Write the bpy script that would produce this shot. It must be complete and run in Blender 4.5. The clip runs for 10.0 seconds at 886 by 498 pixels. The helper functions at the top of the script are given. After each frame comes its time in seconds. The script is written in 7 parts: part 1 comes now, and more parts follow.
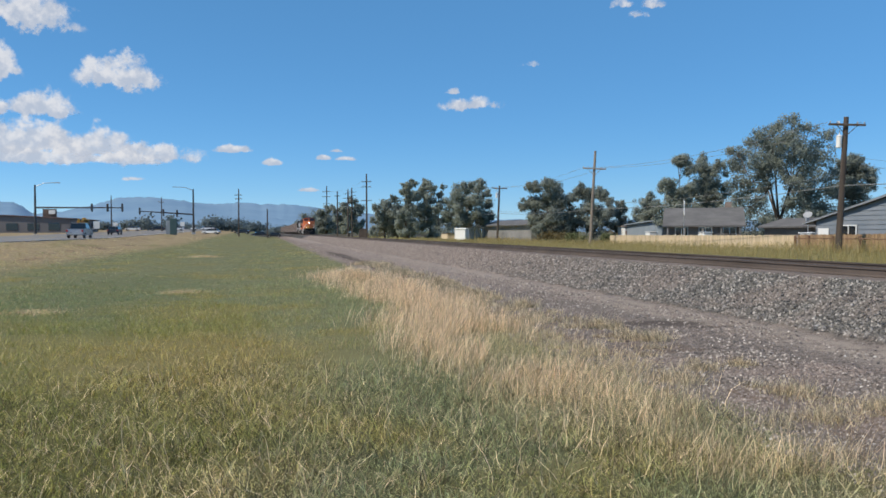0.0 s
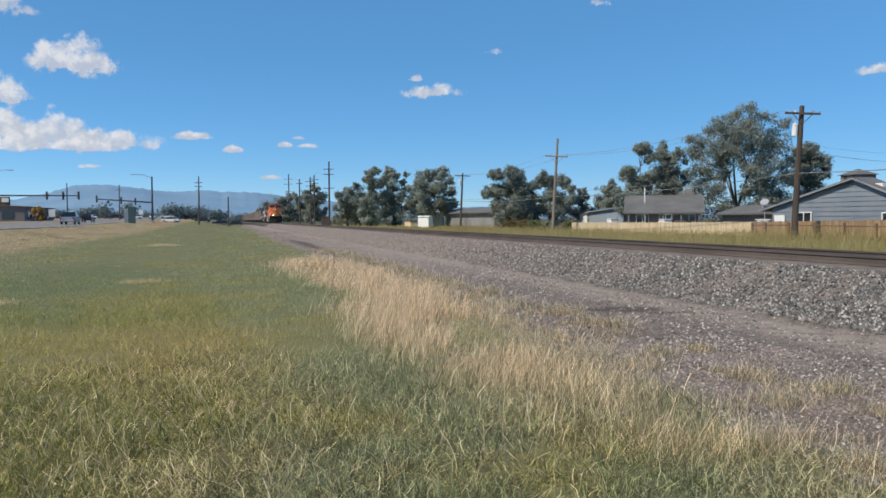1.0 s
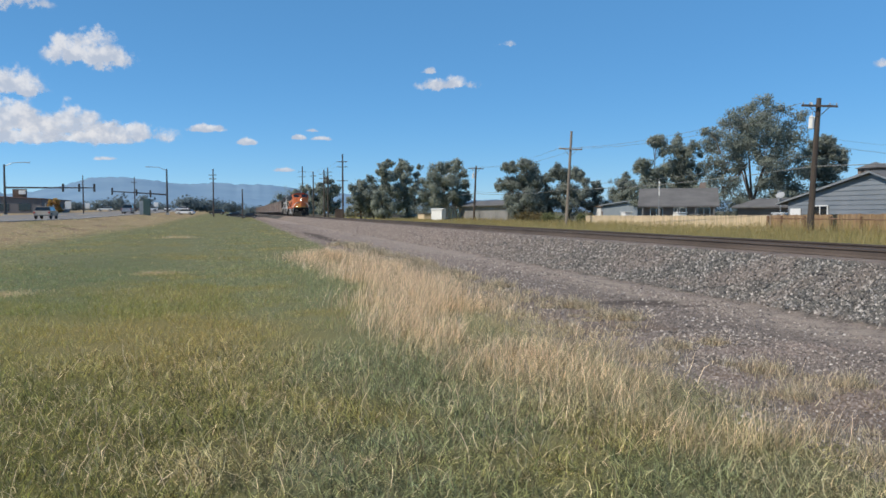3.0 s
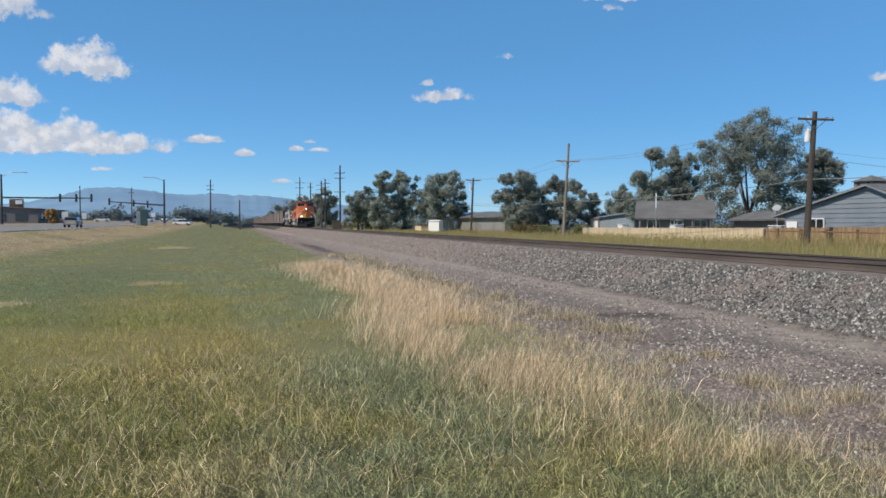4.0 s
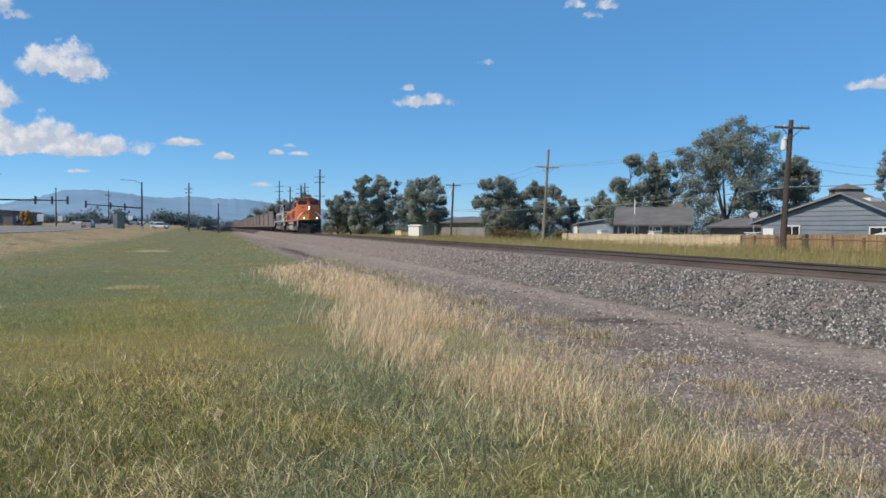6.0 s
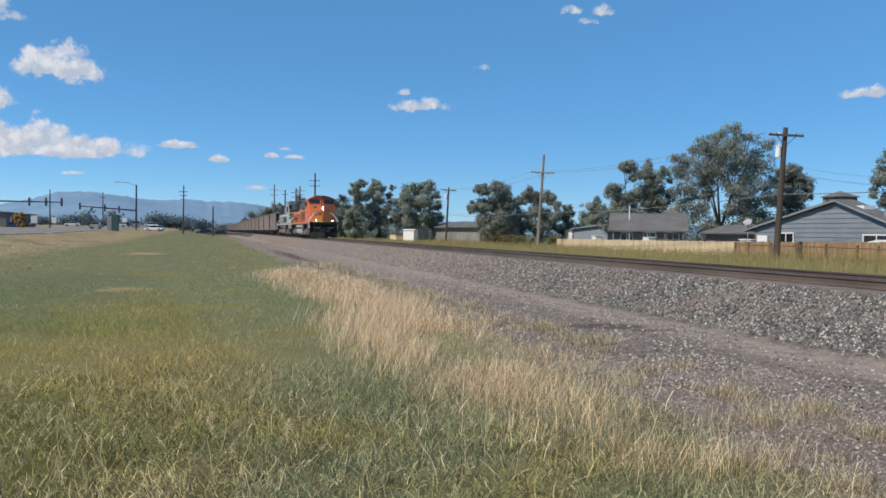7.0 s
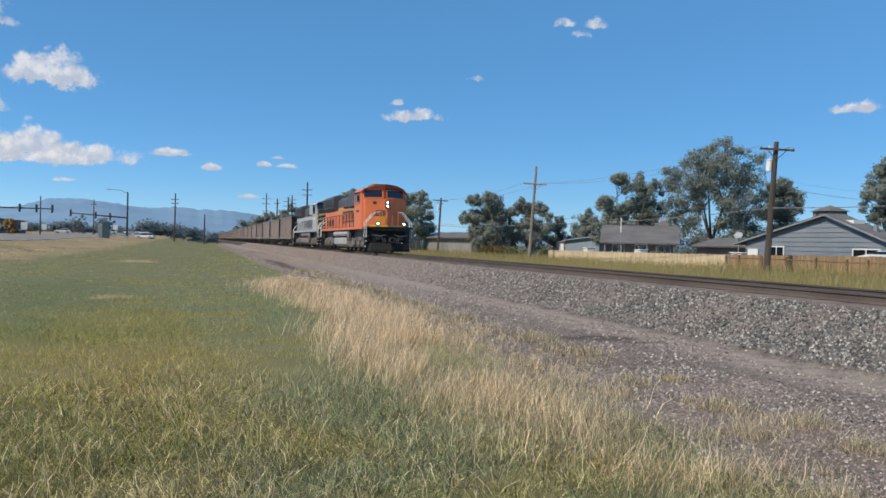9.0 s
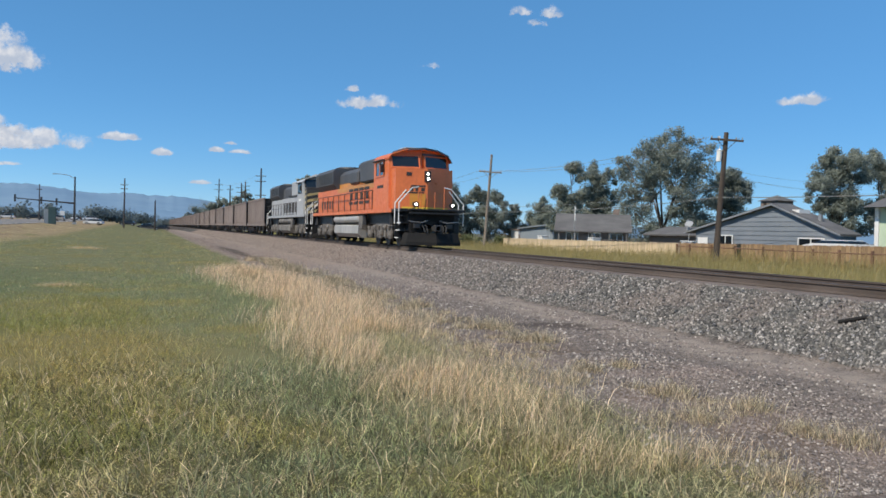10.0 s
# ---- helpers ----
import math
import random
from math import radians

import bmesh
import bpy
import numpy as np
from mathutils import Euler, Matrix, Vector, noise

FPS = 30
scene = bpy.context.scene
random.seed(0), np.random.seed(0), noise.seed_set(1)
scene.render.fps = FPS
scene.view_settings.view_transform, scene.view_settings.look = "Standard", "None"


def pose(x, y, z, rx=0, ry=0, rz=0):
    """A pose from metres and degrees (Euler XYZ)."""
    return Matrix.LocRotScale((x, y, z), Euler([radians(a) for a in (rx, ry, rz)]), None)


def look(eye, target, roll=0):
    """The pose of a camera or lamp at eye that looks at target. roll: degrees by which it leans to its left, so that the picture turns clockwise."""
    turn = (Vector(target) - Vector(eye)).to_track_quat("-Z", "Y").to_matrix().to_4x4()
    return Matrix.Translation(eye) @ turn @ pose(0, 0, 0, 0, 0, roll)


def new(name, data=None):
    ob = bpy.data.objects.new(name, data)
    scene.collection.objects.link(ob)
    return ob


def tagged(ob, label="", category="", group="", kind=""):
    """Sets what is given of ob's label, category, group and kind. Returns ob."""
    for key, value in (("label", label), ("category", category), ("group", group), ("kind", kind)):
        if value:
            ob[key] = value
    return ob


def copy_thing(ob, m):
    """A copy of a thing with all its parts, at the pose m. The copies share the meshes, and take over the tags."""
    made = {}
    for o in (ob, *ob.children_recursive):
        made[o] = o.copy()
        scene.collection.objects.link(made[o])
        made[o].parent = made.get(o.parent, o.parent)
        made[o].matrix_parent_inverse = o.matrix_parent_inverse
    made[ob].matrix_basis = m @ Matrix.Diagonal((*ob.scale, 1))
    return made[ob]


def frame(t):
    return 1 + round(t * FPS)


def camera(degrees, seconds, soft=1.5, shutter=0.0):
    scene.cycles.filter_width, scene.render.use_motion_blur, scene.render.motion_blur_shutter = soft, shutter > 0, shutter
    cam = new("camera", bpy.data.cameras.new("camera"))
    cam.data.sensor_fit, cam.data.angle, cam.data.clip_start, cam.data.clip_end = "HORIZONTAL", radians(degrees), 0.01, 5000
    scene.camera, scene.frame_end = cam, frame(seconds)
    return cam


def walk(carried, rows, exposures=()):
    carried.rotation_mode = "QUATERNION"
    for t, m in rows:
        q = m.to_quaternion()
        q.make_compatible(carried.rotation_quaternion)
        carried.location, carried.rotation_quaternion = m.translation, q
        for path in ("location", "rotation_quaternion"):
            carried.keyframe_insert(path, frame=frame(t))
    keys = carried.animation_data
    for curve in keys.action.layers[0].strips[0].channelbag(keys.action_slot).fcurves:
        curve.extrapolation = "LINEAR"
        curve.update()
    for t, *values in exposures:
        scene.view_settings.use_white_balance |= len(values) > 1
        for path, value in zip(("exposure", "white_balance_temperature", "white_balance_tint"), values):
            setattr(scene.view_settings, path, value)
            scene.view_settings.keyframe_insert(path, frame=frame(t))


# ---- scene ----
# ---- camera: held by hand at eye height, turning only ----
EYE = 1.6
cam = camera(57.5, 10.0, soft=1.6)
walk(cam, [
    (0.0, pose(0, 0, EYE, 88.760, 0.222, -12.498)),
    (0.1, pose(0, 0, EYE, 88.97, 0.2, -12.93)),
    (0.2, pose(0, 0, EYE, 88.76, 0.17, -13.37)),
    (0.3, pose(0, 0, EYE, 88.80, 0.13, -13.49)),
    (0.4, pose(0, 0, EYE, 88.54, 0.08, -13.65)),
    (0.5, pose(0, 0, EYE, 87.626, 0.027, -14.523)),
    (0.6, pose(0, 0, EYE, 87.20, 0.06, -15.45)),
    (0.7, pose(0, 0, EYE, 87.84, 0.15, -14.92)),
    (0.8, pose(0, 0, EYE, 87.80, 0.22, -15.18)),
    (0.9, pose(0, 0, EYE, 87.52, 0.30, -15.28)),
    (1.0, pose(0, 0, EYE, 87.871, 0.349, -15.103)),
    (1.5, pose(0, 0, EYE, 87.836, 0.210, -14.750)),
    (2.0, pose(0, 0, EYE, 87.920, 0.176, -14.927)),
    (2.5, pose(0, 0, EYE, 87.867, 0.285, -14.667)),
    (2.7, pose(0, 0, EYE, 87.33, 0.28, -14.13)),
    (3.8, pose(0, 0, EYE, 87.90, 0.06, -14.37)),
    (4.0, pose(0, 0, EYE, 88.179, 0.031, -14.357)),
    (4.5, pose(0, 0, EYE, 88.697, 0.100, -14.530)),
    (5.0, pose(0, 0, EYE, 88.668, -0.192, -14.652)),
    (5.5, pose(0, 0, EYE, 88.523, -0.099, -15.201)),
    (5.7, pose(0, 0, EYE, 88.50, -0.15, -15.46)),
    (6.8, pose(0, 0, EYE, 88.69, -0.69, -16.24)),
    (7.0, pose(0, 0, EYE, 88.861, -0.747, -16.140)),
    (7.5, pose(0, 0, EYE, 89.114, -0.735, -15.608)),
    (8.0, pose(0, 0, EYE, 89.211, -0.542, -16.577)),
    (8.5, pose(0, 0, EYE, 89.570, -0.682, -16.471)),
    (8.7, pose(0, 0, EYE, 89.68, -0.9, -16.37)),
    (8.9, pose(0, 0, EYE, 89.58, -1.18, -16.43)),
    (9.0, pose(0, 0, EYE, 89.609, -1.290, -16.714)),
    (9.1, pose(0, 0, EYE, 89.80, -1.29, -17.19)),
    (9.2, pose(0, 0, EYE, 89.86, -1.28, -17.57)),
    (9.3, pose(0, 0, EYE, 89.63, -1.27, -17.60)),
    (9.4, pose(0, 0, EYE, 89.42, -1.26, -17.83)),
    (9.5, pose(0, 0, EYE, 89.318, -1.250, -18.099)),
    (9.6, pose(0, 0, EYE, 89.26, -1.3, -18.46)),
    (9.7, pose(0, 0, EYE, 89.17, -1.36, -18.77)),
    (9.8, pose(0, 0, EYE, 89.15, -1.42, -19.13)),
    (9.9, pose(0, 0, EYE, 89.10, -1.47, -19.25)),
    (10.0, pose(0, 0, EYE, 88.802, -1.524, -19.876)),
])

# ---- sky, sun, exposure ----
SUN_ELEVATION, SUN_AZIMUTH = 48.0, 252.0  # azimuth clockwise from +y
world = bpy.data.worlds.new("world")
scene.world = world
world.use_nodes = True
sky = world.node_tree.nodes.new("ShaderNodeTexSky")
sky.sky_type = "NISHITA"
sky.sun_disc = False
sky.sun_elevation, sky.sun_rotation = radians(SUN_ELEVATION), radians(360 - SUN_AZIMUTH)
sky.altitude, sky.air_density, sky.dust_density, sky.ozone_density = 3500, 1.1, 0.1, 8.4
background = world.node_tree.nodes["Background"]
background.inputs["Strength"].default_value = 0.142
deep = world.node_tree.nodes.new("ShaderNodeHueSaturation")
deep.inputs["Saturation"].default_value = 1.11
deep.inputs["Hue"].default_value = 0.4925
world.node_tree.links.new(sky.outputs[0], deep.inputs["Color"])
veil = world.node_tree.nodes.new("ShaderNodeMix")  # dry high-plains haze evens the sky out
veil.data_type = "RGBA"
veil.inputs[0].default_value, veil.inputs[7].default_value = 0.40, (0.98, 2.55, 4.6, 1)
world.node_tree.links.new(deep.outputs[0], veil.inputs[6])
world.node_tree.links.new(veil.outputs[2], background.inputs["Color"])

sun_data = bpy.data.lights.new("sun", "SUN")
sun_data.energy, sun_data.angle, sun_data.color = 4.6, radians(0.55), (1.0, 0.905, 0.78)
sun = new("sun", sun_data)
sun_way = Vector((math.sin(radians(SUN_AZIMUTH)) * math.cos(radians(SUN_ELEVATION)),
                  math.cos(radians(SUN_AZIMUTH)) * math.cos(radians(SUN_ELEVATION)),
                  math.sin(radians(SUN_ELEVATION))))
sun.matrix_world = look(tuple(sun_way * 100), (0, 0, 0))
scene.view_settings.exposure = 0.0

# ---- materials ----
def material(name):
    m = bpy.data.materials.new(name)
    m.use_nodes = True
    return m, m.node_tree, m.node_tree.nodes["Principled BSDF"]


def feed(nt, socket, value):
    if isinstance(value, bpy.types.NodeSocket):
        nt.links.new(value, socket)
    elif isinstance(value, tuple) and len(value) == 3 and socket.type == "RGBA":
        socket.default_value = (*value, 1)
    else:
        socket.default_value = value


def calc(nt, op, a, b=0.0, c=0.0):
    n = nt.nodes.new("ShaderNodeMath")
    n.operation = op
    for s, v in zip(n.inputs, (a, b, c)):
        feed(nt, s, v)
    return n.outputs[0]


def step(nt, x, low, high, a=0.0, b=1.0):
    n = nt.nodes.new("ShaderNodeMapRange")
    n.interpolation_type = "SMOOTHSTEP"
    for s, v in zip(n.inputs, (x, low, high, a, b)):
        feed(nt, s, v)
    return n.outputs[0]


def blend(nt, f, a, b, how="MIX"):
    n = nt.nodes.new("ShaderNodeMix")
    n.data_type, n.blend_type = "RGBA", how
    feed(nt, n.inputs[0], f), feed(nt, n.inputs[6], a), feed(nt, n.inputs[7], b)
    return n.outputs[2]


def place(nt, which="Object"):
    return nt.nodes.new("ShaderNodeTexCoord").outputs[which]


def scaled(nt, vec, s):
    n = nt.nodes.new("ShaderNodeMapping")
    feed(nt, n.inputs["Vector"], vec)
    n.inputs["Scale"].default_value = s
    return n.outputs[0]


def cloudy(nt, vec, scale, detail=3.0, rough=0.55):
    n = nt.nodes.new("ShaderNodeTexNoise")
    feed(nt, n.inputs["Vector"], vec)
    n.inputs["Scale"].default_value, n.inputs["Detail"].default_value, n.inputs["Roughness"].default_value = scale, detail, rough
    return n.outputs[0]


def cells(nt, vec, scale, out="Color"):
    n = nt.nodes.new("ShaderNodeTexVoronoi")
    feed(nt, n.inputs["Vector"], vec)
    n.inputs["Scale"].default_value = scale
    return n.outputs[out]


def relief(nt, bsdf, height, strength, distance):
    n = nt.nodes.new("ShaderNodeBump")
    n.inputs["Strength"].default_value, n.inputs["Distance"].default_value = strength, distance
    feed(nt, n.inputs["Height"], height)
    nt.links.new(n.outputs[0], bsdf.inputs["Normal"])


def paint(name, a, b, rough=0.6, metal=0.0, large=0.6, fine=14.0, stretch=(1, 1, 1), bump=0.25, depth=0.01, vary=0.0, grime=None):
    """A worn surface: two colours mixed by a large and a fine noise, some random tone from object to object, some grime."""
    m, nt, p = material(name)
    v = scaled(nt, place(nt), stretch)
    big, small = cloudy(nt, v, large), cloudy(nt, v, fine, 4.0, 0.65)
    f = step(nt, calc(nt, "MULTIPLY_ADD", small, 0.5, calc(nt, "MULTIPLY", big, 0.7)), 0.42, 0.78)
    col = blend(nt, f, a, b)
    if grime:
        streaks = cloudy(nt, scaled(nt, v, (3.0, 3.0, 0.35)), 2.2, 5.0, 0.7)
        col = blend(nt, step(nt, streaks, 0.52, 0.72, 0.0, 0.75), col, grime)
    if vary:
        info = nt.nodes.new("ShaderNodeObjectInfo").outputs["Random"]
        tone = nt.nodes.new("ShaderNodeHueSaturation")
        feed(nt, tone.inputs["Value"], step(nt, info, 0.0, 1.0, 1 - vary, 1 + vary)), feed(nt, tone.inputs["Color"], col)
        col = tone.outputs[0]
    feed(nt, p.inputs["Base Color"], col)
    feed(nt, p.inputs["Roughness"], step(nt, small, 0.3, 0.7, max(rough - 0.1, 0.05), min(rough + 0.12, 1)))
    p.inputs["Metallic"].default_value = metal
    if bump:
        relief(nt, p, small, bump, depth)
    return m


def glow(name, col, strength):
    m, nt, p = material(name)
    p.inputs["Base Color"].default_value = (*col, 1)
    p.inputs["Emission Color"].default_value = (*col, 1)
    p.inputs["Emission Strength"].default_value = strength
    return m


def island_random(nt):
    return nt.nodes.new("ShaderNodeNewGeometry").outputs["Random Per Island"]


def attribute(nt, name):
    n = nt.nodes.new("ShaderNodeAttribute")
    n.attribute_name = name
    return n.outputs["Fac"]


def patch(nt, axis, cx, cy, rx, ry, low, high, wob):
    """1 inside a ragged oval on the ground, 0 outside."""
    dx, dy = calc(nt, "DIVIDE", calc(nt, "SUBTRACT", axis.outputs[0], cx), rx), calc(nt, "DIVIDE", calc(nt, "SUBTRACT", axis.outputs[1], cy), ry)
    far = calc(nt, "SQRT", calc(nt, "ADD", calc(nt, "MULTIPLY", dx, dx), calc(nt, "MULTIPLY", dy, dy)))
    return step(nt, calc(nt, "ADD", far, wob), high, low)


def grass_zones(nt, v):
    """Fresh blue-green, olive and gold patches of the meadow."""
    n1, n2 = cloudy(nt, v, 0.22, 2.0), cloudy(nt, v, 0.9, 3.0)
    olive = blend(nt, step(nt, n1, 0.42, 0.60), (0.315, 0.305, 0.085), (0.39, 0.345, 0.115))
    fresh = blend(nt, n2, (0.262, 0.295, 0.142), (0.355, 0.365, 0.182))
    axis = nt.nodes.new("ShaderNodeSeparateXYZ")
    feed(nt, axis.inputs[0], v)
    sunny = calc(nt, "MULTIPLY", step(nt, axis.outputs[0], 0.7, -0.9), step(nt, axis.outputs[1], 26.0, 13.0))
    sunny = calc(nt, "MAXIMUM", sunny, calc(nt, "MULTIPLY", step(nt, axis.outputs[0], 13.0, 15.0), 1.6))  # the drier strip west of the path, and the field beyond the track
    mix = calc(nt, "ADD", calc(nt, "MULTIPLY", n2, 0.4), calc(nt, "MULTIPLY", n1, 0.6))
    col = blend(nt, step(nt, calc(nt, "MULTIPLY_ADD", sunny, 0.17, mix), 0.47, 0.63), fresh, olive)
    wob = calc(nt, "MULTIPLY_ADD", n2, 1.2, -0.6)
    lush = patch(nt, axis, -4.2, 24.0, 2.6, 10.0, 0.4, 1.3, wob)
    col = blend(nt, calc(nt, "MULTIPLY", lush, 0.75), col, (0.205, 0.262, 0.118))
    gold = patch(nt, axis, -0.8, 10.8, 2.1, 2.6, 0.3, 1.3, wob)
    col = blend(nt, calc(nt, "MULTIPLY", gold, 0.75), col, (0.47, 0.36, 0.115))
    col = blend(nt, step(nt, axis.outputs[0], 13.0, 16.0, 0.0, 0.75), col, blend(nt, n2, (0.25, 0.205, 0.072), (0.345, 0.275, 0.115)))
    lime = patch(nt, axis, -2.0, 5.8, 2.0, 2.6, 0.4, 1.3, wob)
    return blend(nt, calc(nt, "MULTIPLY", lime, 0.8), col, (0.235, 0.238, 0.052))


def grass_material(name="grass_blades", pale=(0.56, 0.41, 0.225), bright=(0.85, 0.68, 0.45), low=0.28, high=2.05, power=1.6):
    """Blades, green to straw by their dryness; low and high: how dull and how pale single blades are."""
    m, nt, p = material(name)
    v = place(nt)
    green = grass_zones(nt, v)
    straw = blend(nt, island_random(nt), pale, bright)
    col = blend(nt, attribute(nt, "dry"), green, straw)
    tone = nt.nodes.new("ShaderNodeHueSaturation")
    feed(nt, tone.inputs["Value"], step(nt, calc(nt, "POWER", island_random(nt), power), 0.0, 1.0, low, high)), feed(nt, tone.inputs["Color"], col)
    feed(nt, tone.inputs["Hue"], step(nt, cloudy(nt, v, 9.0), 0.3, 0.7, 0.485, 0.515))
    p.inputs["Roughness"].default_value = 0.5
    feed(nt, p.inputs["Base Color"], tone.outputs[0])
    thin = nt.nodes.new("ShaderNodeBsdfTranslucent")
    feed(nt, thin.inputs["Color"], tone.outputs[0])
    both = nt.nodes.new("ShaderNodeMixShader")
    both.inputs[0].default_value = 0.45
    nt.links.new(p.outputs[0], both.inputs[1]), nt.links.new(thin.outputs[0], both.inputs[2])
    nt.links.new(both.outputs[0], nt.nodes["Material Output"].inputs["Surface"])
    return m


def leaf_material(name, dark, light):
    m, nt, p = material(name)
    v = place(nt)
    col = blend(nt, step(nt, calc(nt, "ADD", calc(nt, "MULTIPLY", island_random(nt), 0.28), calc(nt, "MULTIPLY", cloudy(nt, v, 0.6), 0.85)), 0.3, 0.95), dark, light)
    p.inputs["Roughness"].default_value = 0.8
    p.inputs["Specular IOR Level"].default_value = 0.25
    feed(nt, p.inputs["Base Color"], col)
    thin = nt.nodes.new("ShaderNodeBsdfTranslucent")
    feed(nt, thin.inputs["Color"], col)
    both = nt.nodes.new("ShaderNodeMixShader")
    both.inputs[0].default_value = 0.5
    nt.links.new(p.outputs[0], both.inputs[1]), nt.links.new(thin.outputs[0], both.inputs[2])
    nt.links.new(both.outputs[0], nt.nodes["Material Output"].inputs["Surface"])
    return m


def stone_material(name, tones, scale=1.0, dusty=0.35):
    m, nt, p = material(name)
    ramp = nt.nodes.new("ShaderNodeValToRGB")
    ramp.color_ramp.interpolation = "LINEAR"
    for i, (at, col) in enumerate(tones):
        e = ramp.color_ramp.elements[i] if i < 2 else ramp.color_ramp.elements.new(at)
        e.position, e.color = at, (*col, 1)
    feed(nt, ramp.inputs[0], island_random(nt))
    v = place(nt)
    dust = step(nt, cloudy(nt, v, 0.7, 4.0), 0.40, 0.66, 0.0, dusty)
    axis = nt.nodes.new("ShaderNodeSeparateXYZ")
    feed(nt, axis.inputs[0], v)
    dust = calc(nt, "MAXIMUM", dust, step(nt, axis.outputs[1], 12.0, 40.0, 0.0, 0.6))  # brown tint also rises from 12 to 40 m up the line
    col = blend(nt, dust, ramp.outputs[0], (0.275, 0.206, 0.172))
    col = blend(nt, step(nt, cloudy(nt, v, 60.0 * scale), 0.35, 0.7, 0.0, 0.3), col, (0.28, 0.265, 0.25))
    feed(nt, p.inputs["Base Color"], col)
    p.inputs["Roughness"].default_value = 0.82
    return m


def ground_material():
    """One sheet: meadow, gravel shoulder with a sandy wheel track, ballast, dusty track bed, dry field."""
    m, nt, p = material("ground_earth")
    v = place(nt)
    axis = nt.nodes.new("ShaderNodeSeparateXYZ")
    feed(nt, axis.inputs[0], v)
    wob = calc(nt, "MULTIPLY_ADD", cloudy(nt, v, 0.55, 4.0, 0.6), 2.4, -1.2)
    wob2 = calc(nt, "MULTIPLY_ADD", cloudy(nt, v, 1.6, 4.0, 0.6), 0.7, -0.35)
    x = calc(nt, "ADD", axis.outputs[0], wob)
    xs = calc(nt, "ADD", axis.outputs[0], wob2)
    fine, mid = cloudy(nt, v, 30.0, 5.0, 0.7), cloudy(nt, v, 2.4, 4.0)
    # grass colours multiplied down to carry the blades' self-shade into the ground
    meadow = blend(nt, step(nt, fine, 0.3, 0.75, 0.25, 0.8), blend(nt, 1.0, grass_zones(nt, v), (0.58, 0.58, 0.58), "MULTIPLY"), (0.13, 0.115, 0.056))
    tan = blend(nt, step(nt, mid, 0.35, 0.65), (0.36, 0.27, 0.155), (0.27, 0.205, 0.11))
    verge = blend(nt, step(nt, cloudy(nt, scaled(nt, v, (1, 0.25, 1)), 0.35, 3.0), 0.55, 0.68), tan, (0.22, 0.185, 0.08))
    verge = blend(nt, step(nt, cloudy(nt, scaled(nt, v, (1, 0.4, 1)), 0.5, 3.0), 0.56, 0.66, 0.0, 0.8), verge, (0.19, 0.125, 0.08))
    col = blend(nt, step(nt, x, -12.5, -9.0), verge, meadow)
    pebble = cells(nt, v, 34.0)
    tone = nt.nodes.new("ShaderNodeSeparateColor")
    feed(nt, tone.inputs[0], pebble)
    gravel = blend(nt, step(nt, tone.outputs[0], 0.1, 1.0), (0.082, 0.067, 0.057), (0.265, 0.22, 0.187))
    gravel = blend(nt, step(nt, mid, 0.4, 0.65, 0.05, 0.5), gravel, (0.205, 0.168, 0.138))
    # gravel turns paler from 13 to 34 m up the line
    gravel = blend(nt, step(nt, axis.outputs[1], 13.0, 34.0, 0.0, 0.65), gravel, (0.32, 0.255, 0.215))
    sand = blend(nt, fine, (0.27, 0.222, 0.178), (0.36, 0.305, 0.25))
    rut = calc(nt, "MULTIPLY", step(nt, xs, 6.9, 7.5), step(nt, xs, 8.5, 8.0))
    gravel = blend(nt, calc(nt, "MULTIPLY", rut, step(nt, mid, 0.35, 0.6, 0.35, 0.95)), gravel, sand)
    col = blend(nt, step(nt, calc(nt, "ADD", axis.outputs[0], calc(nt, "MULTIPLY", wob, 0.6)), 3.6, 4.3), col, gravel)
    dirt = calc(nt, "MULTIPLY", calc(nt, "MULTIPLY", step(nt, xs, 3.9, 4.3), step(nt, xs, 6.1, 5.0)), step(nt, axis.outputs[1], 3.0, 5.0))
    col = blend(nt, calc(nt, "MULTIPLY", dirt, step(nt, cloudy(nt, scaled(nt, v, (1, 0.35, 1)), 1.3, 4.0), 0.40, 0.60, 0.0, 0.85)), col, (0.155, 0.112, 0.082))
    # base kept darker than the stones, putting the gaps' shade into its colour
    rocks = blend(nt, step(nt, tone.outputs[1], 0.1, 1.0), (0.03, 0.03, 0.028), (0.12, 0.117, 0.11))
    col = blend(nt, step(nt, xs, 8.3, 8.6), col, rocks)
    bed = blend(nt, step(nt, fine, 0.3, 0.7), (0.155, 0.124, 0.106), (0.235, 0.19, 0.163))
    col = blend(nt, step(nt, calc(nt, "ADD", axis.outputs[0], calc(nt, "MULTIPLY", wob2, 0.25)), 10.28, 10.42), col, bed)
    col = blend(nt, step(nt, xs, 13.5, 13.7), col, rocks)
    field = blend(nt, step(nt, cloudy(nt, v, 0.12, 3.0), 0.4, 0.65), (0.31, 0.265, 0.08), (0.25, 0.23, 0.075))
    col = blend(nt, step(nt, x, 15.2, 16.4), col, field)
    col = blend(nt, step(nt, x, 40.2, 41.2), col, blend(nt, mid, (0.15, 0.125, 0.085), (0.10, 0.105, 0.06)))  # trodden yards
    for cx, cy, rx, ry in ((6.75, 12.8, 0.85, 0.42), (7.3, 12.2, 0.5, 0.22), (5.2, 27.0, 0.42, 5.5), (5.15, 38.0, 0.52, 9.0), (5.0, 55.0, 0.55, 12.0)):  # dark brown patches and a long dark strip on the shoulder
        dx, dy = calc(nt, "DIVIDE", calc(nt, "SUBTRACT", xs, cx), rx), calc(nt, "DIVIDE", calc(nt, "SUBTRACT", axis.outputs[1], cy), ry)
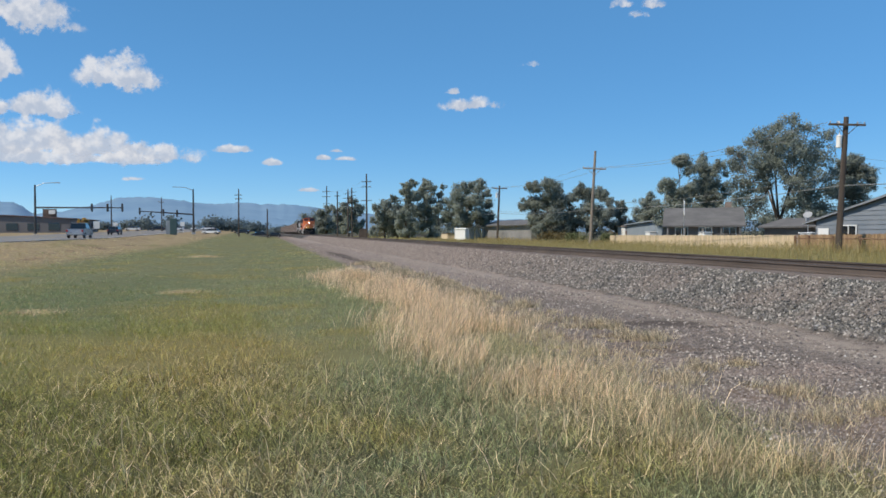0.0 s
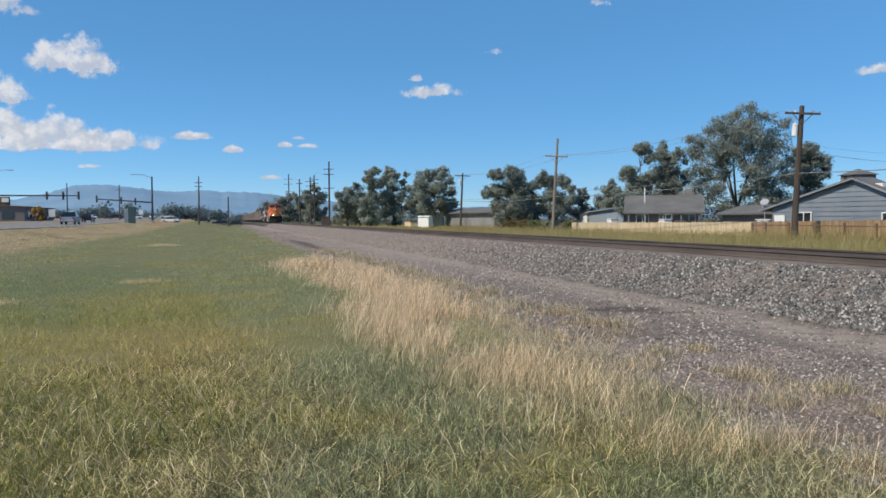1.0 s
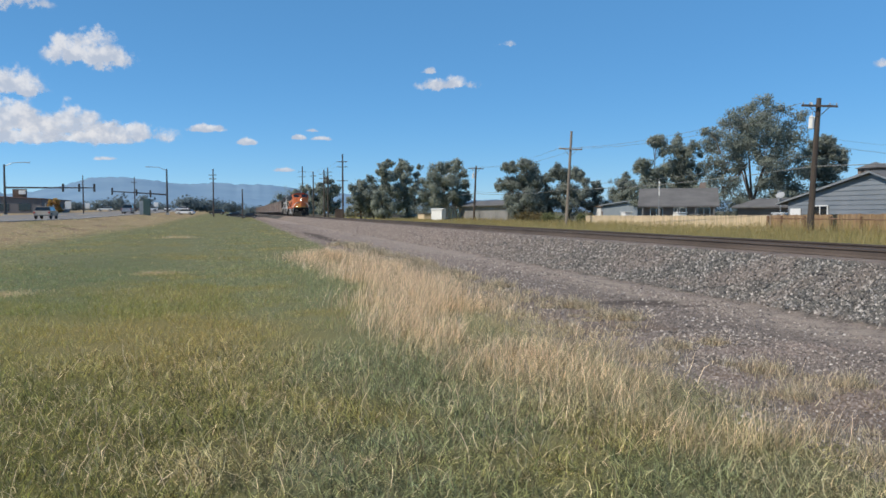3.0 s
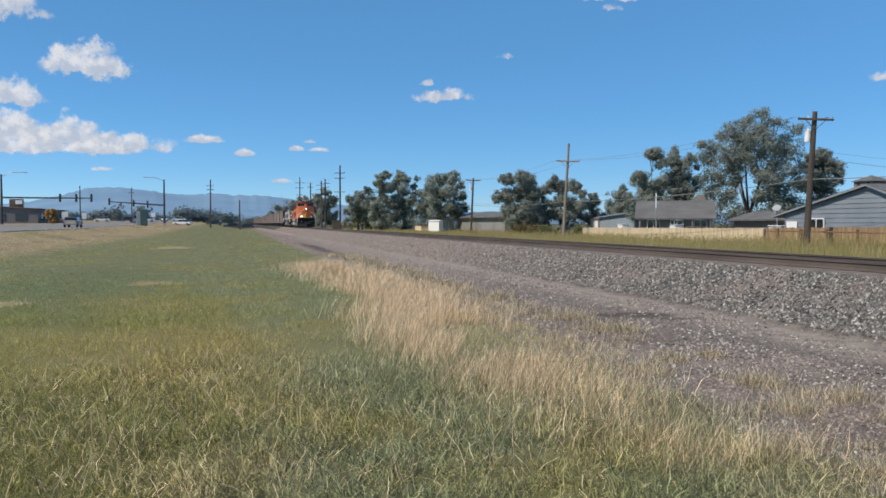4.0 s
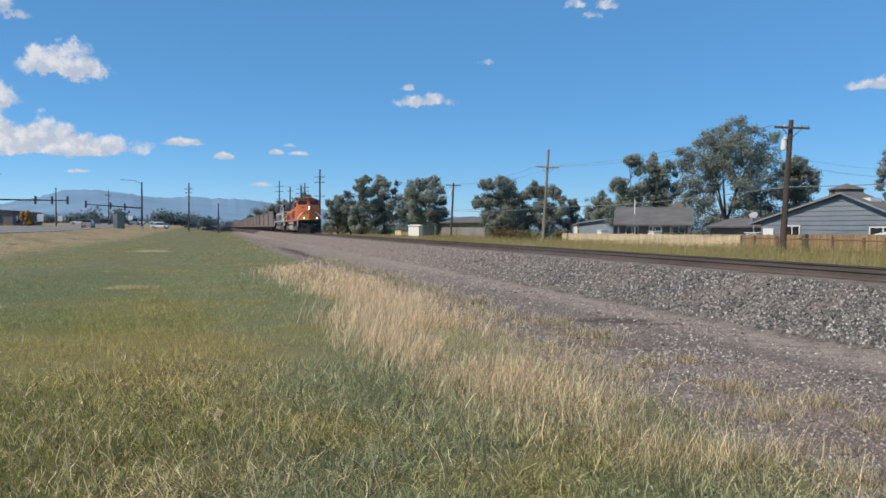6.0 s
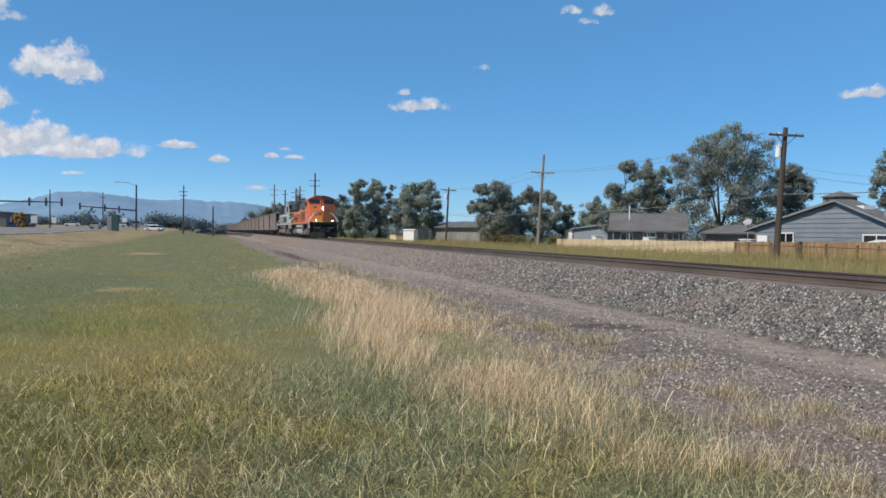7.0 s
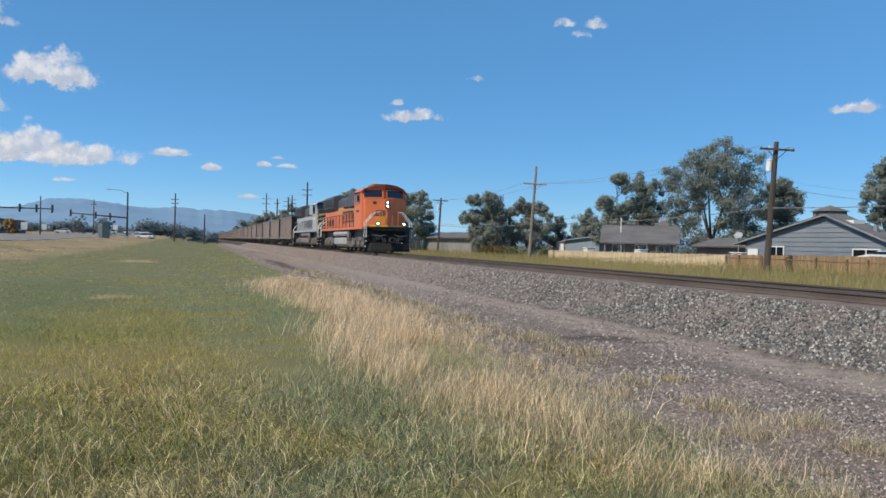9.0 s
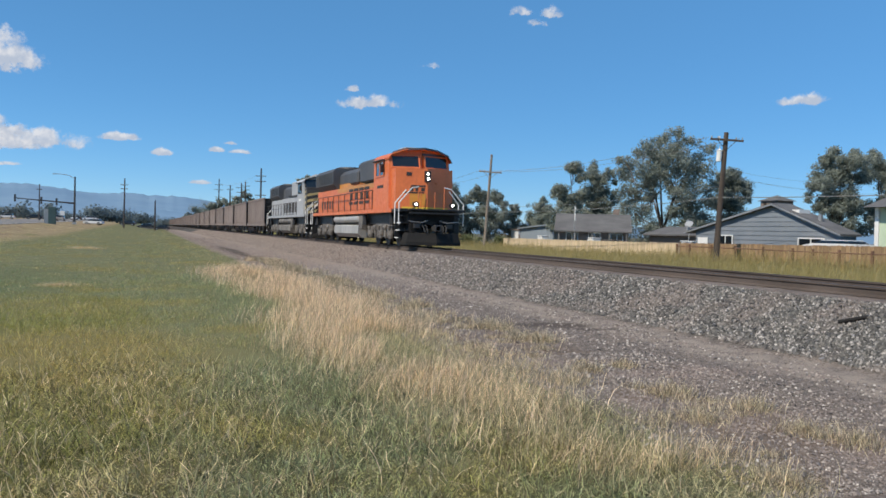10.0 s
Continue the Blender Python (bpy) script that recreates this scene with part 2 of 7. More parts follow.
        far = calc(nt, "SQRT", calc(nt, "ADD", calc(nt, "MULTIPLY", dx, dx), calc(nt, "MULTIPLY", dy, dy)))
        col = blend(nt, step(nt, far, 1.25, 0.6, 0.0, 0.85), col, (0.085, 0.066, 0.053))
    feed(nt, p.inputs["Base Color"], col)
    p.inputs["Roughness"].default_value = 0.95
    p.inputs["Specular IOR Level"].default_value = 0.2
    relief(nt, p, calc(nt, "ADD", fine, tone.outputs[0]), 0.6, 0.03)
    return m


GROUND = ground_material()
GRASS = grass_material()
CALM = grass_material("soft_grass_blades", (0.52, 0.40, 0.22), (0.72, 0.57, 0.35), 0.78, 1.42, 1.0)
FIELD = grass_material("field_grass_blades", (0.42, 0.33, 0.16), (0.58, 0.46, 0.25), 0.80, 1.18, 1.0)
STRAW = grass_material("straw_stalks", (0.54, 0.385, 0.22), (0.86, 0.67, 0.455), 0.58, 1.8, 1.2)
WEED = grass_material("weed_stalks", (0.38, 0.305, 0.195), (0.62, 0.51, 0.345), 0.5, 1.8, 1.2)
BALLAST = stone_material("ballast_rock", ((0.0, (0.028, 0.027, 0.024)), (1.0, (0.56, 0.52, 0.475)), (0.44, (0.085, 0.082, 0.072)), (0.74, (0.175, 0.165, 0.146)), (0.94, (0.35, 0.325, 0.292))))
PEBBLES = stone_material("shoulder_gravel", ((0.0, (0.045, 0.037, 0.031)), (1.0, (0.70, 0.64, 0.56)), (0.50, (0.15, 0.122, 0.103)), (0.80, (0.28, 0.236, 0.202)), (0.93, (0.45, 0.395, 0.34))), 1.0, 0.5)
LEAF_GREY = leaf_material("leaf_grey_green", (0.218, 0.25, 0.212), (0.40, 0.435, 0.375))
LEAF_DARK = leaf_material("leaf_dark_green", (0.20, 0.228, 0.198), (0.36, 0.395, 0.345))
LEAF_OLIVE = leaf_material("leaf_olive", (0.12, 0.14, 0.065), (0.30, 0.31, 0.16))
LEAF_GOLD = leaf_material("leaf_autumn_gold", (0.34, 0.19, 0.10), (0.66, 0.48, 0.12))
# bluish grey puts the distance haze into the leaf colour
LEAF_FAR = leaf_material("leaf_far_haze_blue", (0.145, 0.185, 0.195), (0.185, 0.23, 0.235))
PALE_BARK = paint("pale_bark", (0.42, 0.39, 0.34), (0.58, 0.55, 0.50), 0.85, fine=8, stretch=(1, 1, 0.3))
SCRUB = leaf_material("scrub_dry", (0.12, 0.10, 0.05), (0.30, 0.24, 0.12))
BARK = paint("bark", (0.085, 0.065, 0.05), (0.16, 0.13, 0.105), 0.9, fine=9, stretch=(1, 1, 0.25), bump=0.7, depth=0.03)
POLE_DARK = paint("creosoted_pole", (0.045, 0.035, 0.030), (0.10, 0.078, 0.062), 0.85, fine=10, stretch=(6, 6, 0.4), bump=0.5)
POLE_GREY = paint("weathered_pole", (0.17, 0.14, 0.115), (0.29, 0.25, 0.21), 0.85, fine=10, stretch=(6, 6, 0.4), bump=0.5)
STEEL_DARK = paint("dark_steel", (0.035, 0.036, 0.038), (0.085, 0.078, 0.07), 0.55, 0.3, fine=12)
STEEL_GREY = paint("galvanised_steel", (0.32, 0.33, 0.34), (0.46, 0.46, 0.45), 0.45, 0.5)
RUST = paint("rusty_steel", (0.085, 0.060, 0.048), (0.16, 0.12, 0.10), 0.8, 0.2)
RAIL_HEAD = paint("worn_rail_head", (0.07, 0.062, 0.056), (0.12, 0.108, 0.10), 0.5, 0.6)
RAIL_SIDE = paint("dusty_rail", (0.075, 0.058, 0.048), (0.125, 0.098, 0.083), 0.85, 0.1)
TIE_WOOD = paint("tie_wood", (0.12, 0.098, 0.084), (0.21, 0.175, 0.15), 0.9, stretch=(0.4, 6, 6), fine=8, bump=0.6, vary=0.25)
ORANGE = paint("locomotive_orange", (0.72, 0.185, 0.052), (0.60, 0.145, 0.045), 0.42, fine=6, bump=0.05, grime=(0.44, 0.15, 0.065))
GOLD = paint("locomotive_gold", (0.62, 0.265, 0.035), (0.50, 0.21, 0.04), 0.4, bump=0.05, grime=(0.33, 0.19, 0.06))
BLACK = paint("locomotive_black", (0.012, 0.0125, 0.014), (0.028, 0.026, 0.025), 0.5, bump=0.1)
GRIME = paint("grimy_black", (0.006, 0.006, 0.006), (0.016, 0.014, 0.012), 0.9, bump=0.3)
SILVER = paint("locomotive_silver", (0.36, 0.36, 0.355), (0.47, 0.46, 0.44), 0.45, 0.15, bump=0.08, grime=(0.24, 0.215, 0.19))
TRUCK_GREY = paint("bogie_grey", (0.10, 0.092, 0.085), (0.26, 0.24, 0.215), 0.7, 0.1, large=1.6, grime=(0.05, 0.042, 0.036))
LOCO_GREY = paint("locomotive_grey", (0.33, 0.34, 0.355), (0.42, 0.425, 0.43), 0.5, bump=0.08, grime=(0.24, 0.23, 0.22))
CREAM = paint("cream_stripe", (0.66, 0.54, 0.27), (0.55, 0.44, 0.21), 0.5, bump=0.05, grime=(0.32, 0.26, 0.17))
LOCO_TOP = paint("locomotive_roof_black", (0.058, 0.063, 0.072), (0.085, 0.088, 0.095), 0.6, bump=0.1, grime=(0.11, 0.105, 0.10))
WHITE = paint("white_paint", (0.80, 0.80, 0.78), (0.72, 0.71, 0.68), 0.45, bump=0.05)
YELLOW = paint("yellow_paint", (0.75, 0.50, 0.04), (0.65, 0.42, 0.05), 0.5, bump=0.05)
HOPPER = paint("hopper_brown", (0.195, 0.152, 0.132), (0.262, 0.212, 0.186), 0.75, 0.1, large=0.4, fine=6, bump=0.15, vary=0.12, grime=(0.10, 0.078, 0.068))
COAL = paint("coal", (0.015, 0.015, 0.016), (0.04, 0.04, 0.04), 0.6, fine=8, bump=1.0, depth=0.1)
HEADLIGHT = glow("lit_headlight", (1.0, 0.93, 0.82), 25.0)
ASPHALT = paint("asphalt", (0.15, 0.138, 0.128), (0.21, 0.195, 0.18), 0.9, large=0.2, fine=5, bump=0.3)
SIDING = paint("slate_blue_siding", (0.182, 0.212, 0.243), (0.225, 0.25, 0.28), 0.6, bump=0.1, vary=0.06)
SIDING_PALE = paint("pale_blue_grey_siding", (0.22, 0.265, 0.305), (0.27, 0.31, 0.345), 0.6, bump=0.1)
SIDING_GREEN = paint("pale_green_siding", (0.47, 0.58, 0.42), (0.55, 0.64, 0.50), 0.6, bump=0.1)
WALL_BROWN = paint("brown_wall", (0.20, 0.155, 0.13), (0.28, 0.225, 0.19), 0.85)
WALL_GREY = paint("grey_block_wall", (0.175, 0.172, 0.168), (0.27, 0.262, 0.25), 0.9, large=0.35, fine=3.0, grime=(0.12, 0.115, 0.105))
CABLE = paint("weathered_cable", (0.20, 0.20, 0.20), (0.28, 0.28, 0.28), 0.7, bump=0.0)
SHINGLE = paint("grey_shingles", (0.095, 0.093, 0.092), (0.14, 0.136, 0.133), 0.9, fine=9, stretch=(1, 1, 3), bump=0.6, depth=0.02)
DIM_WALL = paint("dim_stucco", (0.135, 0.13, 0.135), (0.19, 0.18, 0.18), 0.9, large=0.15)
ROOF_RED = paint("faded_red_roof", (0.17, 0.115, 0.105), (0.225, 0.16, 0.145), 0.9, large=0.2)
SHINGLE_BROWN = paint("brown_shingles", (0.095, 0.08, 0.072), (0.14, 0.118, 0.105), 0.9, fine=9, bump=0.6, depth=0.02)
FENCE_PALE = paint("pale_new_fence", (0.50, 0.39, 0.255), (0.62, 0.50, 0.345), 0.8, stretch=(4, 4, 0.4), fine=5, vary=0.14)
FENCE_WARM = paint("stained_fence", (0.24, 0.155, 0.088), (0.33, 0.225, 0.13), 0.8, stretch=(4, 4, 0.4), fine=5, vary=0.22)
FENCE_RUST = paint("brown_post", (0.13, 0.07, 0.045), (0.21, 0.12, 0.08), 0.85)
INK = paint("dark_lettering", (0.03, 0.022, 0.018), (0.06, 0.045, 0.035), 0.55, bump=0.0)
CAR_SILVER = paint("car_silver", (0.33, 0.34, 0.35), (0.38, 0.39, 0.40), 0.3, 0.4, bump=0.0)
CAR_DARK = paint("car_dark", (0.025, 0.028, 0.034), (0.04, 0.042, 0.05), 0.3, 0.2, bump=0.0)
CAR_WHITE = paint("car_white", (0.75, 0.75, 0.75), (0.68, 0.68, 0.68), 0.3, bump=0.0)
CAR_TAN = paint("car_tan", (0.35, 0.30, 0.24), (0.40, 0.35, 0.28), 0.35, 0.2, bump=0.0)
TYRE = paint("tyre_rubber", (0.018, 0.018, 0.018), (0.035, 0.034, 0.033), 0.85)
TAIL_RED = paint("tail_lamp_red", (0.42, 0.02, 0.015), (0.35, 0.02, 0.015), 0.25, bump=0.0)
# slate-blue base colour stands in for the haze over distant forest
MOUNTAIN = paint("mountain_haze_blue", (0.118, 0.212, 0.318), (0.165, 0.262, 0.36), 0.95, large=0.003, fine=0.02, bump=0.0)

GLASS, _nt, _p = material("dark_window_glass")
_p.inputs["Base Color"].default_value = (0.012, 0.016, 0.02, 1)
_p.inputs["Roughness"].default_value = 0.06
_p.inputs["Coat Weight"].default_value = 0.6


def cloud_material():
    """Soft cumulus: density from noise inside a flat-bottomed oval; thin parts let the sky through."""
    m, nt, p = material("cumulus")
    uv = place(nt, "UV")
    axis = nt.nodes.new("ShaderNodeSeparateXYZ")
    feed(nt, axis.inputs[0], uv)
    u = calc(nt, "MULTIPLY_ADD", axis.outputs[0], 2.0, -1.0)
    w = calc(nt, "MULTIPLY_ADD", axis.outputs[1], 2.0, -1.0)
    v = scaled(nt, place(nt), (1 / 260, 1 / 260, 1 / 260))
    puffs = cloudy(nt, v, 3.0, 9.0, 0.64)
    low = step(nt, calc(nt, "MULTIPLY_ADD", puffs, 0.9, calc(nt, "ADD", w, -0.45)), -0.85, -0.35)
    d = calc(nt, "SQRT", calc(nt, "ADD", calc(nt, "MULTIPLY", u, u), calc(nt, "MULTIPLY", w, w)))
    lift = calc(nt, "POWER", step(nt, w, -0.6, 0.9), 1.6)
    heap = calc(nt, "SUBTRACT", calc(nt, "SUBTRACT", 0.9, calc(nt, "MULTIPLY", u, u)), calc(nt, "MULTIPLY", lift, 0.95))
    body = calc(nt, "MULTIPLY", calc(nt, "MULTIPLY_ADD", heap, 0.9, 0.08), low)
    lumps = calc(nt, "SUBTRACT", 0.5, cells(nt, v, 3.4, "Distance"))
    dens = calc(nt, "ADD", calc(nt, "MULTIPLY", body, 1.3), calc(nt, "MULTIPLY_ADD", puffs, 2.3, -1.32))
    dens = calc(nt, "ADD", dens, calc(nt, "MULTIPLY", lumps, 0.28))
    dens = calc(nt, "SUBTRACT", dens, attribute(nt, "thin"))
    dens = calc(nt, "MULTIPLY", dens, low)
    alpha = step(nt, dens, 0.09, 0.66)
    alpha = calc(nt, "MULTIPLY", alpha, step(nt, d, 1.0, 0.8))
    em = nt.nodes.new("ShaderNodeEmission")
    # glow colour carries bright cloud tops and bluish shading at the bases
    feed(nt, em.inputs["Color"], blend(nt, step(nt, calc(nt, "ADD", cloudy(nt, v, 5.0, 5.0), calc(nt, "MULTIPLY", w, 0.22)), 0.34, 0.66), (0.62, 0.69, 0.82), (0.95, 0.96, 1.0)))
    em.inputs["Strength"].default_value = 0.80
    clear = nt.nodes.new("ShaderNodeBsdfTransparent")
    both = nt.nodes.new("ShaderNodeMixShader")
    feed(nt, both.inputs[0], calc(nt, "MULTIPLY", alpha, 0.93))
    nt.links.new(clear.outputs[0], both.inputs[1]), nt.links.new(em.outputs[0], both.inputs[2])
    nt.links.new(both.outputs[0], nt.nodes["Material Output"].inputs["Surface"])
    return m


CUMULUS = cloud_material()

# ---- mesh helpers ----
def box(bm, x0, x1, y0, y1, z0, z1, bevel=0.0):
    vs = [bm.verts.new((x, y, z)) for x in (x0, x1) for y in (y0, y1) for z in (z0, z1)]
    fs = [bm.faces.new([vs[i] for i in q]) for q in ((0, 1, 3, 2), (4, 6, 7, 5), (0, 4, 5, 1), (2, 3, 7, 6), (0, 2, 6, 4), (1, 5, 7, 3))]
    if bevel:
        bmesh.ops.bevel(bm, geom=list({e for f in fs for e in f.edges}), offset=bevel, segments=1, affect="EDGES")
    return vs


def prism(bm, pts, axis, a, b):
    """The outline pts, drawn across an axis (0: y-z, 1: x-z, 2: x-y), pulled along it from a to b."""
    def at(p, c):
        return (c, p[0], p[1]) if axis == 0 else (p[0], c, p[1]) if axis == 1 else (p[0], p[1], c)
    r0, r1 = [bm.verts.new(at(p, a)) for p in pts], [bm.verts.new(at(p, b)) for p in pts]
    n = len(pts)
    bm.faces.new(r0), bm.faces.new(r1[::-1])
    for i in range(n):
        bm.faces.new((r0[i], r1[i], r1[(i + 1) % n], r0[(i + 1) % n]))


def rod(bm, p, q, r0, r1=None, n=8, caps=True):
    p, q = Vector(p), Vector(q)
    r1 = r0 if r1 is None else r1
    w = (q - p).normalized()
    u = w.orthogonal().normalized()
    v = w.cross(u)
    ring0 = [bm.verts.new(p + (u * math.cos(2 * math.pi * i / n) + v * math.sin(2 * math.pi * i / n)) * r0) for i in range(n)]
    ring1 = [bm.verts.new(q + (u * math.cos(2 * math.pi * i / n) + v * math.sin(2 * math.pi * i / n)) * r1) for i in range(n)]
    for i in range(n):
        bm.faces.new((ring0[i], ring0[(i + 1) % n], ring1[(i + 1) % n], ring1[i]))
    if caps:
        bm.faces.new(ring0[::-1]), bm.faces.new(ring1)


def pipe(bm, pts, r, n=6):
    for p, q in zip(pts, pts[1:]):
        rod(bm, p, q, r, r, n)


def finish(name, bm, mat, smooth=False):
    bmesh.ops.recalc_face_normals(bm, faces=bm.faces)
    me = bpy.data.meshes.new(name)
    bm.to_mesh(me)
    bm.free()
    me.materials.append(mat)
    if smooth:
        for f in me.polygons:
            f.use_smooth = True
    return me


def part(name, bm, mat, parent=None, label="", smooth=False):
    ob = new(name, finish(name, bm, mat, smooth))
    ob.parent = parent
    return tagged(ob, label)


def shape(name, mat, parent, *boxes, label="", bevel=0.0):
    """A part made of plain blocks."""
    bm = bmesh.new()
    for b in boxes:
        box(bm, *b, bevel=bevel)
    return part(name, bm, mat, parent, label)


def thing(name, label, category, m=None, group="", kind=""):
    ob = new(name)
    ob.empty_display_size = 0.2
    if m is not None:
        ob.matrix_basis = m
    return tagged(ob, label, category, group, kind)


def soup(name, verts, faces, mat, floats=None):
    """A mesh from numpy arrays: verts (n, 3), faces a list of index arrays (m, k), floats: point attributes."""
    me = bpy.data.meshes.new(name)
    loops = np.concatenate([f.ravel() for f in faces])
    sizes = np.concatenate([np.full(len(f), f.shape[1]) for f in faces])
    me.vertices.add(len(verts))
    me.vertices.foreach_set("co", np.ascontiguousarray(verts, np.float32).ravel())
    me.loops.add(len(loops))
    me.loops.foreach_set("vertex_index", loops.astype(np.int32))
    me.polygons.add(len(sizes))
    me.polygons.foreach_set("loop_start", np.concatenate(([0], np.cumsum(sizes)[:-1])).astype(np.int32))
    me.update(calc_edges=True)
    for key, values in (floats or {}).items():
        a = me.attributes.new(key, "FLOAT", "POINT")
        a.data.foreach_set("value", np.ascontiguousarray(values, np.float32))
    me.materials.append(mat)
    return new(name, me)


rng = np.random.default_rng(7)


def ease(x, low, high):
    u = np.clip((x - low) / (high - low), 0, 1)
    return u * u * (3 - 2 * u)


def waves(x, y):
    return 0.5 * np.sin(0.9 * x + 1.3 * np.sin(0.31 * y)) * np.sin(0.53 * y + 0.7 * np.sin(0.6 * x)) + 0.5 * np.sin(1.9 * x - 0.8 * y + 1.0) * np.sin(1.1 * y + 0.4)


TRACK_X, RAIL_Z = 12.0, 0.88
SHOULDER_Z = 0.70


def rise(x, y):
    return np.clip(0.0075 * (y - 108), 0, 2.2) * ease(x, 2, -8)


def ground_z(x, y):
    x, y = np.asarray(x, float), np.asarray(y, float)
    z = 0.90 * ease(x, -9.5, -19.5) + rise(x, y)
    bank = np.interp(x, [8.3, 8.7, 10.3, 10.5, 13.5, 13.7, 15.6, 17.0, 30.0, 45.0], [0, 0.10, 0.67, SHOULDER_Z, SHOULDER_Z, 0.67, -0.05, -0.12, 0.0, 0.05])
    z = z + np.where(x > 8.3, bank, 0)
    calm = 1 - ease(x, 8.0, 8.6) * (1 - ease(x, 15.5, 17.5))
    return z + 0.035 * waves(x, y) * calm * ease(np.hypot(x, y), 400, 100)


# ---- ground, mountains, clouds ----
def build_ground():
    def marks(*runs):
        return np.unique(np.concatenate([np.arange(a, b, s) for a, b, s in runs]).round(3))
    xs = marks((-4600, -600, 500), (-600, -60, 60), (-60, -20, 2.5), (-20, 2, 0.8), (2, 8, 0.5), (8, 18, 0.1), (18, 45, 1.5), (45, 120, 7.5), (120, 600, 60), (600, 4601, 500))
    ys = marks((-4600, -600, 500), (-600, -40, 70), (-40, 0, 5), (0, 60, 0.6), (60, 160, 2.5), (160, 460, 10), (460, 1000, 60), (1000, 4601, 400))
    X, Y = np.meshgrid(xs, ys, indexing="ij")
    verts = np.stack([X, Y, ground_z(X, Y)], -1).reshape(-1, 3)
    n, k = len(xs), len(ys)
    i = (np.arange(n - 1)[:, None] * k + np.arange(k - 1)).ravel()
    ob = soup("ground", verts, [np.stack([i, i + k, i + k + 1, i + 1], 1)], GROUND)
    for f in ob.data.polygons:
        f.use_smooth = True
    return tagged(ob, "grassy railway verge with gravel shoulder and dry field", "ground", kind="structure")


build_ground()


def build_mountains(name, label, ridge, near, far, seed):
    """A range of hills: rows of heights between two distances; ridge gives its skyline in degrees of azimuth and elevation."""
    az = np.arange(-75, 100, 0.25)
    r = np.random.default_rng(seed)
    top = np.interp(az, [p[0] for p in ridge], [p[1] for p in ridge])
    top = top + 0.045 * np.convolve(r.normal(size=len(az)), np.ones(5) / 5, "same") + 0.02 * r.normal(size=len(az))
    rows, depth = [], np.linspace(0, 1, 14)
    bumps = np.convolve(r.normal(size=len(az) + 40), np.hanning(16) / 3, "same")
    for j, d in enumerate(depth):
        dist = near + (far - near) * d
        up = np.tan(np.radians(top)) * far * (d ** 1.25)
        up = up * (1 + 0.04 * (1 - d) * bumps[j * 2:j * 2 + len(az)]) + EYE * d
        rows.append(np.stack([np.sin(np.radians(az)) * dist, np.cos(np.radians(az)) * dist, np.where(d > 0, up, -5)], -1))
    back = rows[-1].copy()
    back[:, :2] *= 1.06
    back[:, 2] = -5
    rows.append(back)
    verts = np.concatenate(rows)
    k = len(az)
    i = (np.arange(len(rows) - 1)[:, None] * k + np.arange(k - 1)).ravel()
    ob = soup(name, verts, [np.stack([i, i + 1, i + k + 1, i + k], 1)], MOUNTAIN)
    for f in ob.data.polygons:
        f.use_smooth = True
    return tagged(ob, label, "mountain", kind="structure")


build_mountains("mountain_range", "forested mountain range on the horizon, coloured haze blue",
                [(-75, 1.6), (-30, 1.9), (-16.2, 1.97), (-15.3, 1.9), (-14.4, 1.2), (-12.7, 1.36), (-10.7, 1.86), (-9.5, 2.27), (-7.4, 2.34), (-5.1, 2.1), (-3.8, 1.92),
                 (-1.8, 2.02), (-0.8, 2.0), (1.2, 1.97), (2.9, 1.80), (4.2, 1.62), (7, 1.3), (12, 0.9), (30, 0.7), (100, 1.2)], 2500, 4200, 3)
build_mountains("foothill_range", "low foothills before the mountains, coloured haze blue",
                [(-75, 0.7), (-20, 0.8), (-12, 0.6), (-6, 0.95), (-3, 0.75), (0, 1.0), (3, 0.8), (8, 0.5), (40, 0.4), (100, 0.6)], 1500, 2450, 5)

# azimuth, elevation, width and height in degrees
CLOUDS = [(-9.09, 10.6, 7.0, 4.0), (-13.8, 8.2, 5.6, 2.8), (-16.3, 10.6, 3.8, 3.8), (-14.5, 13.9, 8.0, 4.4, 0.14), (-14.8, 6.3, 8.4, 4.2),
          (-10.9, 6.0, 8.4, 3.3), (-7.4, 5.4, 8.6, 2.5), (-13.8, 5.0, 12.0, 2.3), (-9.0, 5.0, 9.0, 1.8), (-1.92, 5.77, 3.6, 1.15), (0.61, 4.89, 2.0, 0.85),
          (14.65, 9.15, 5.8, 2.2, 0.33), (25.1, 15.4, 2.8, 1.7, 0.3), (27.2, 15.3, 3.0, 1.7, 0.3), (26.1, 14.7, 2.6, 1.5, 0.34), (18.8, 11.7, 3.0, 1.2, 0.5), (13.2, 9.9, 2.0, 1.0, 0.45), (4.1, 5.25, 1.4, 0.75), (5.67, 5.2, 2.2, 0.65, 0.28), (5.0, 5.72, 1.4, 0.55, 0.14),
          (3.11, 3.0, 2.0, 0.6, 0.12), (43.7, 9.2, 3.8, 1.5), (-16.3, 7.8, 1.8, 1.8), (-8.1, 3.63, 2.8, 0.6, 0.3), (-24, 7, 9, 4), (-30, 12, 8, 4), (60, 10, 6, 2.5)]


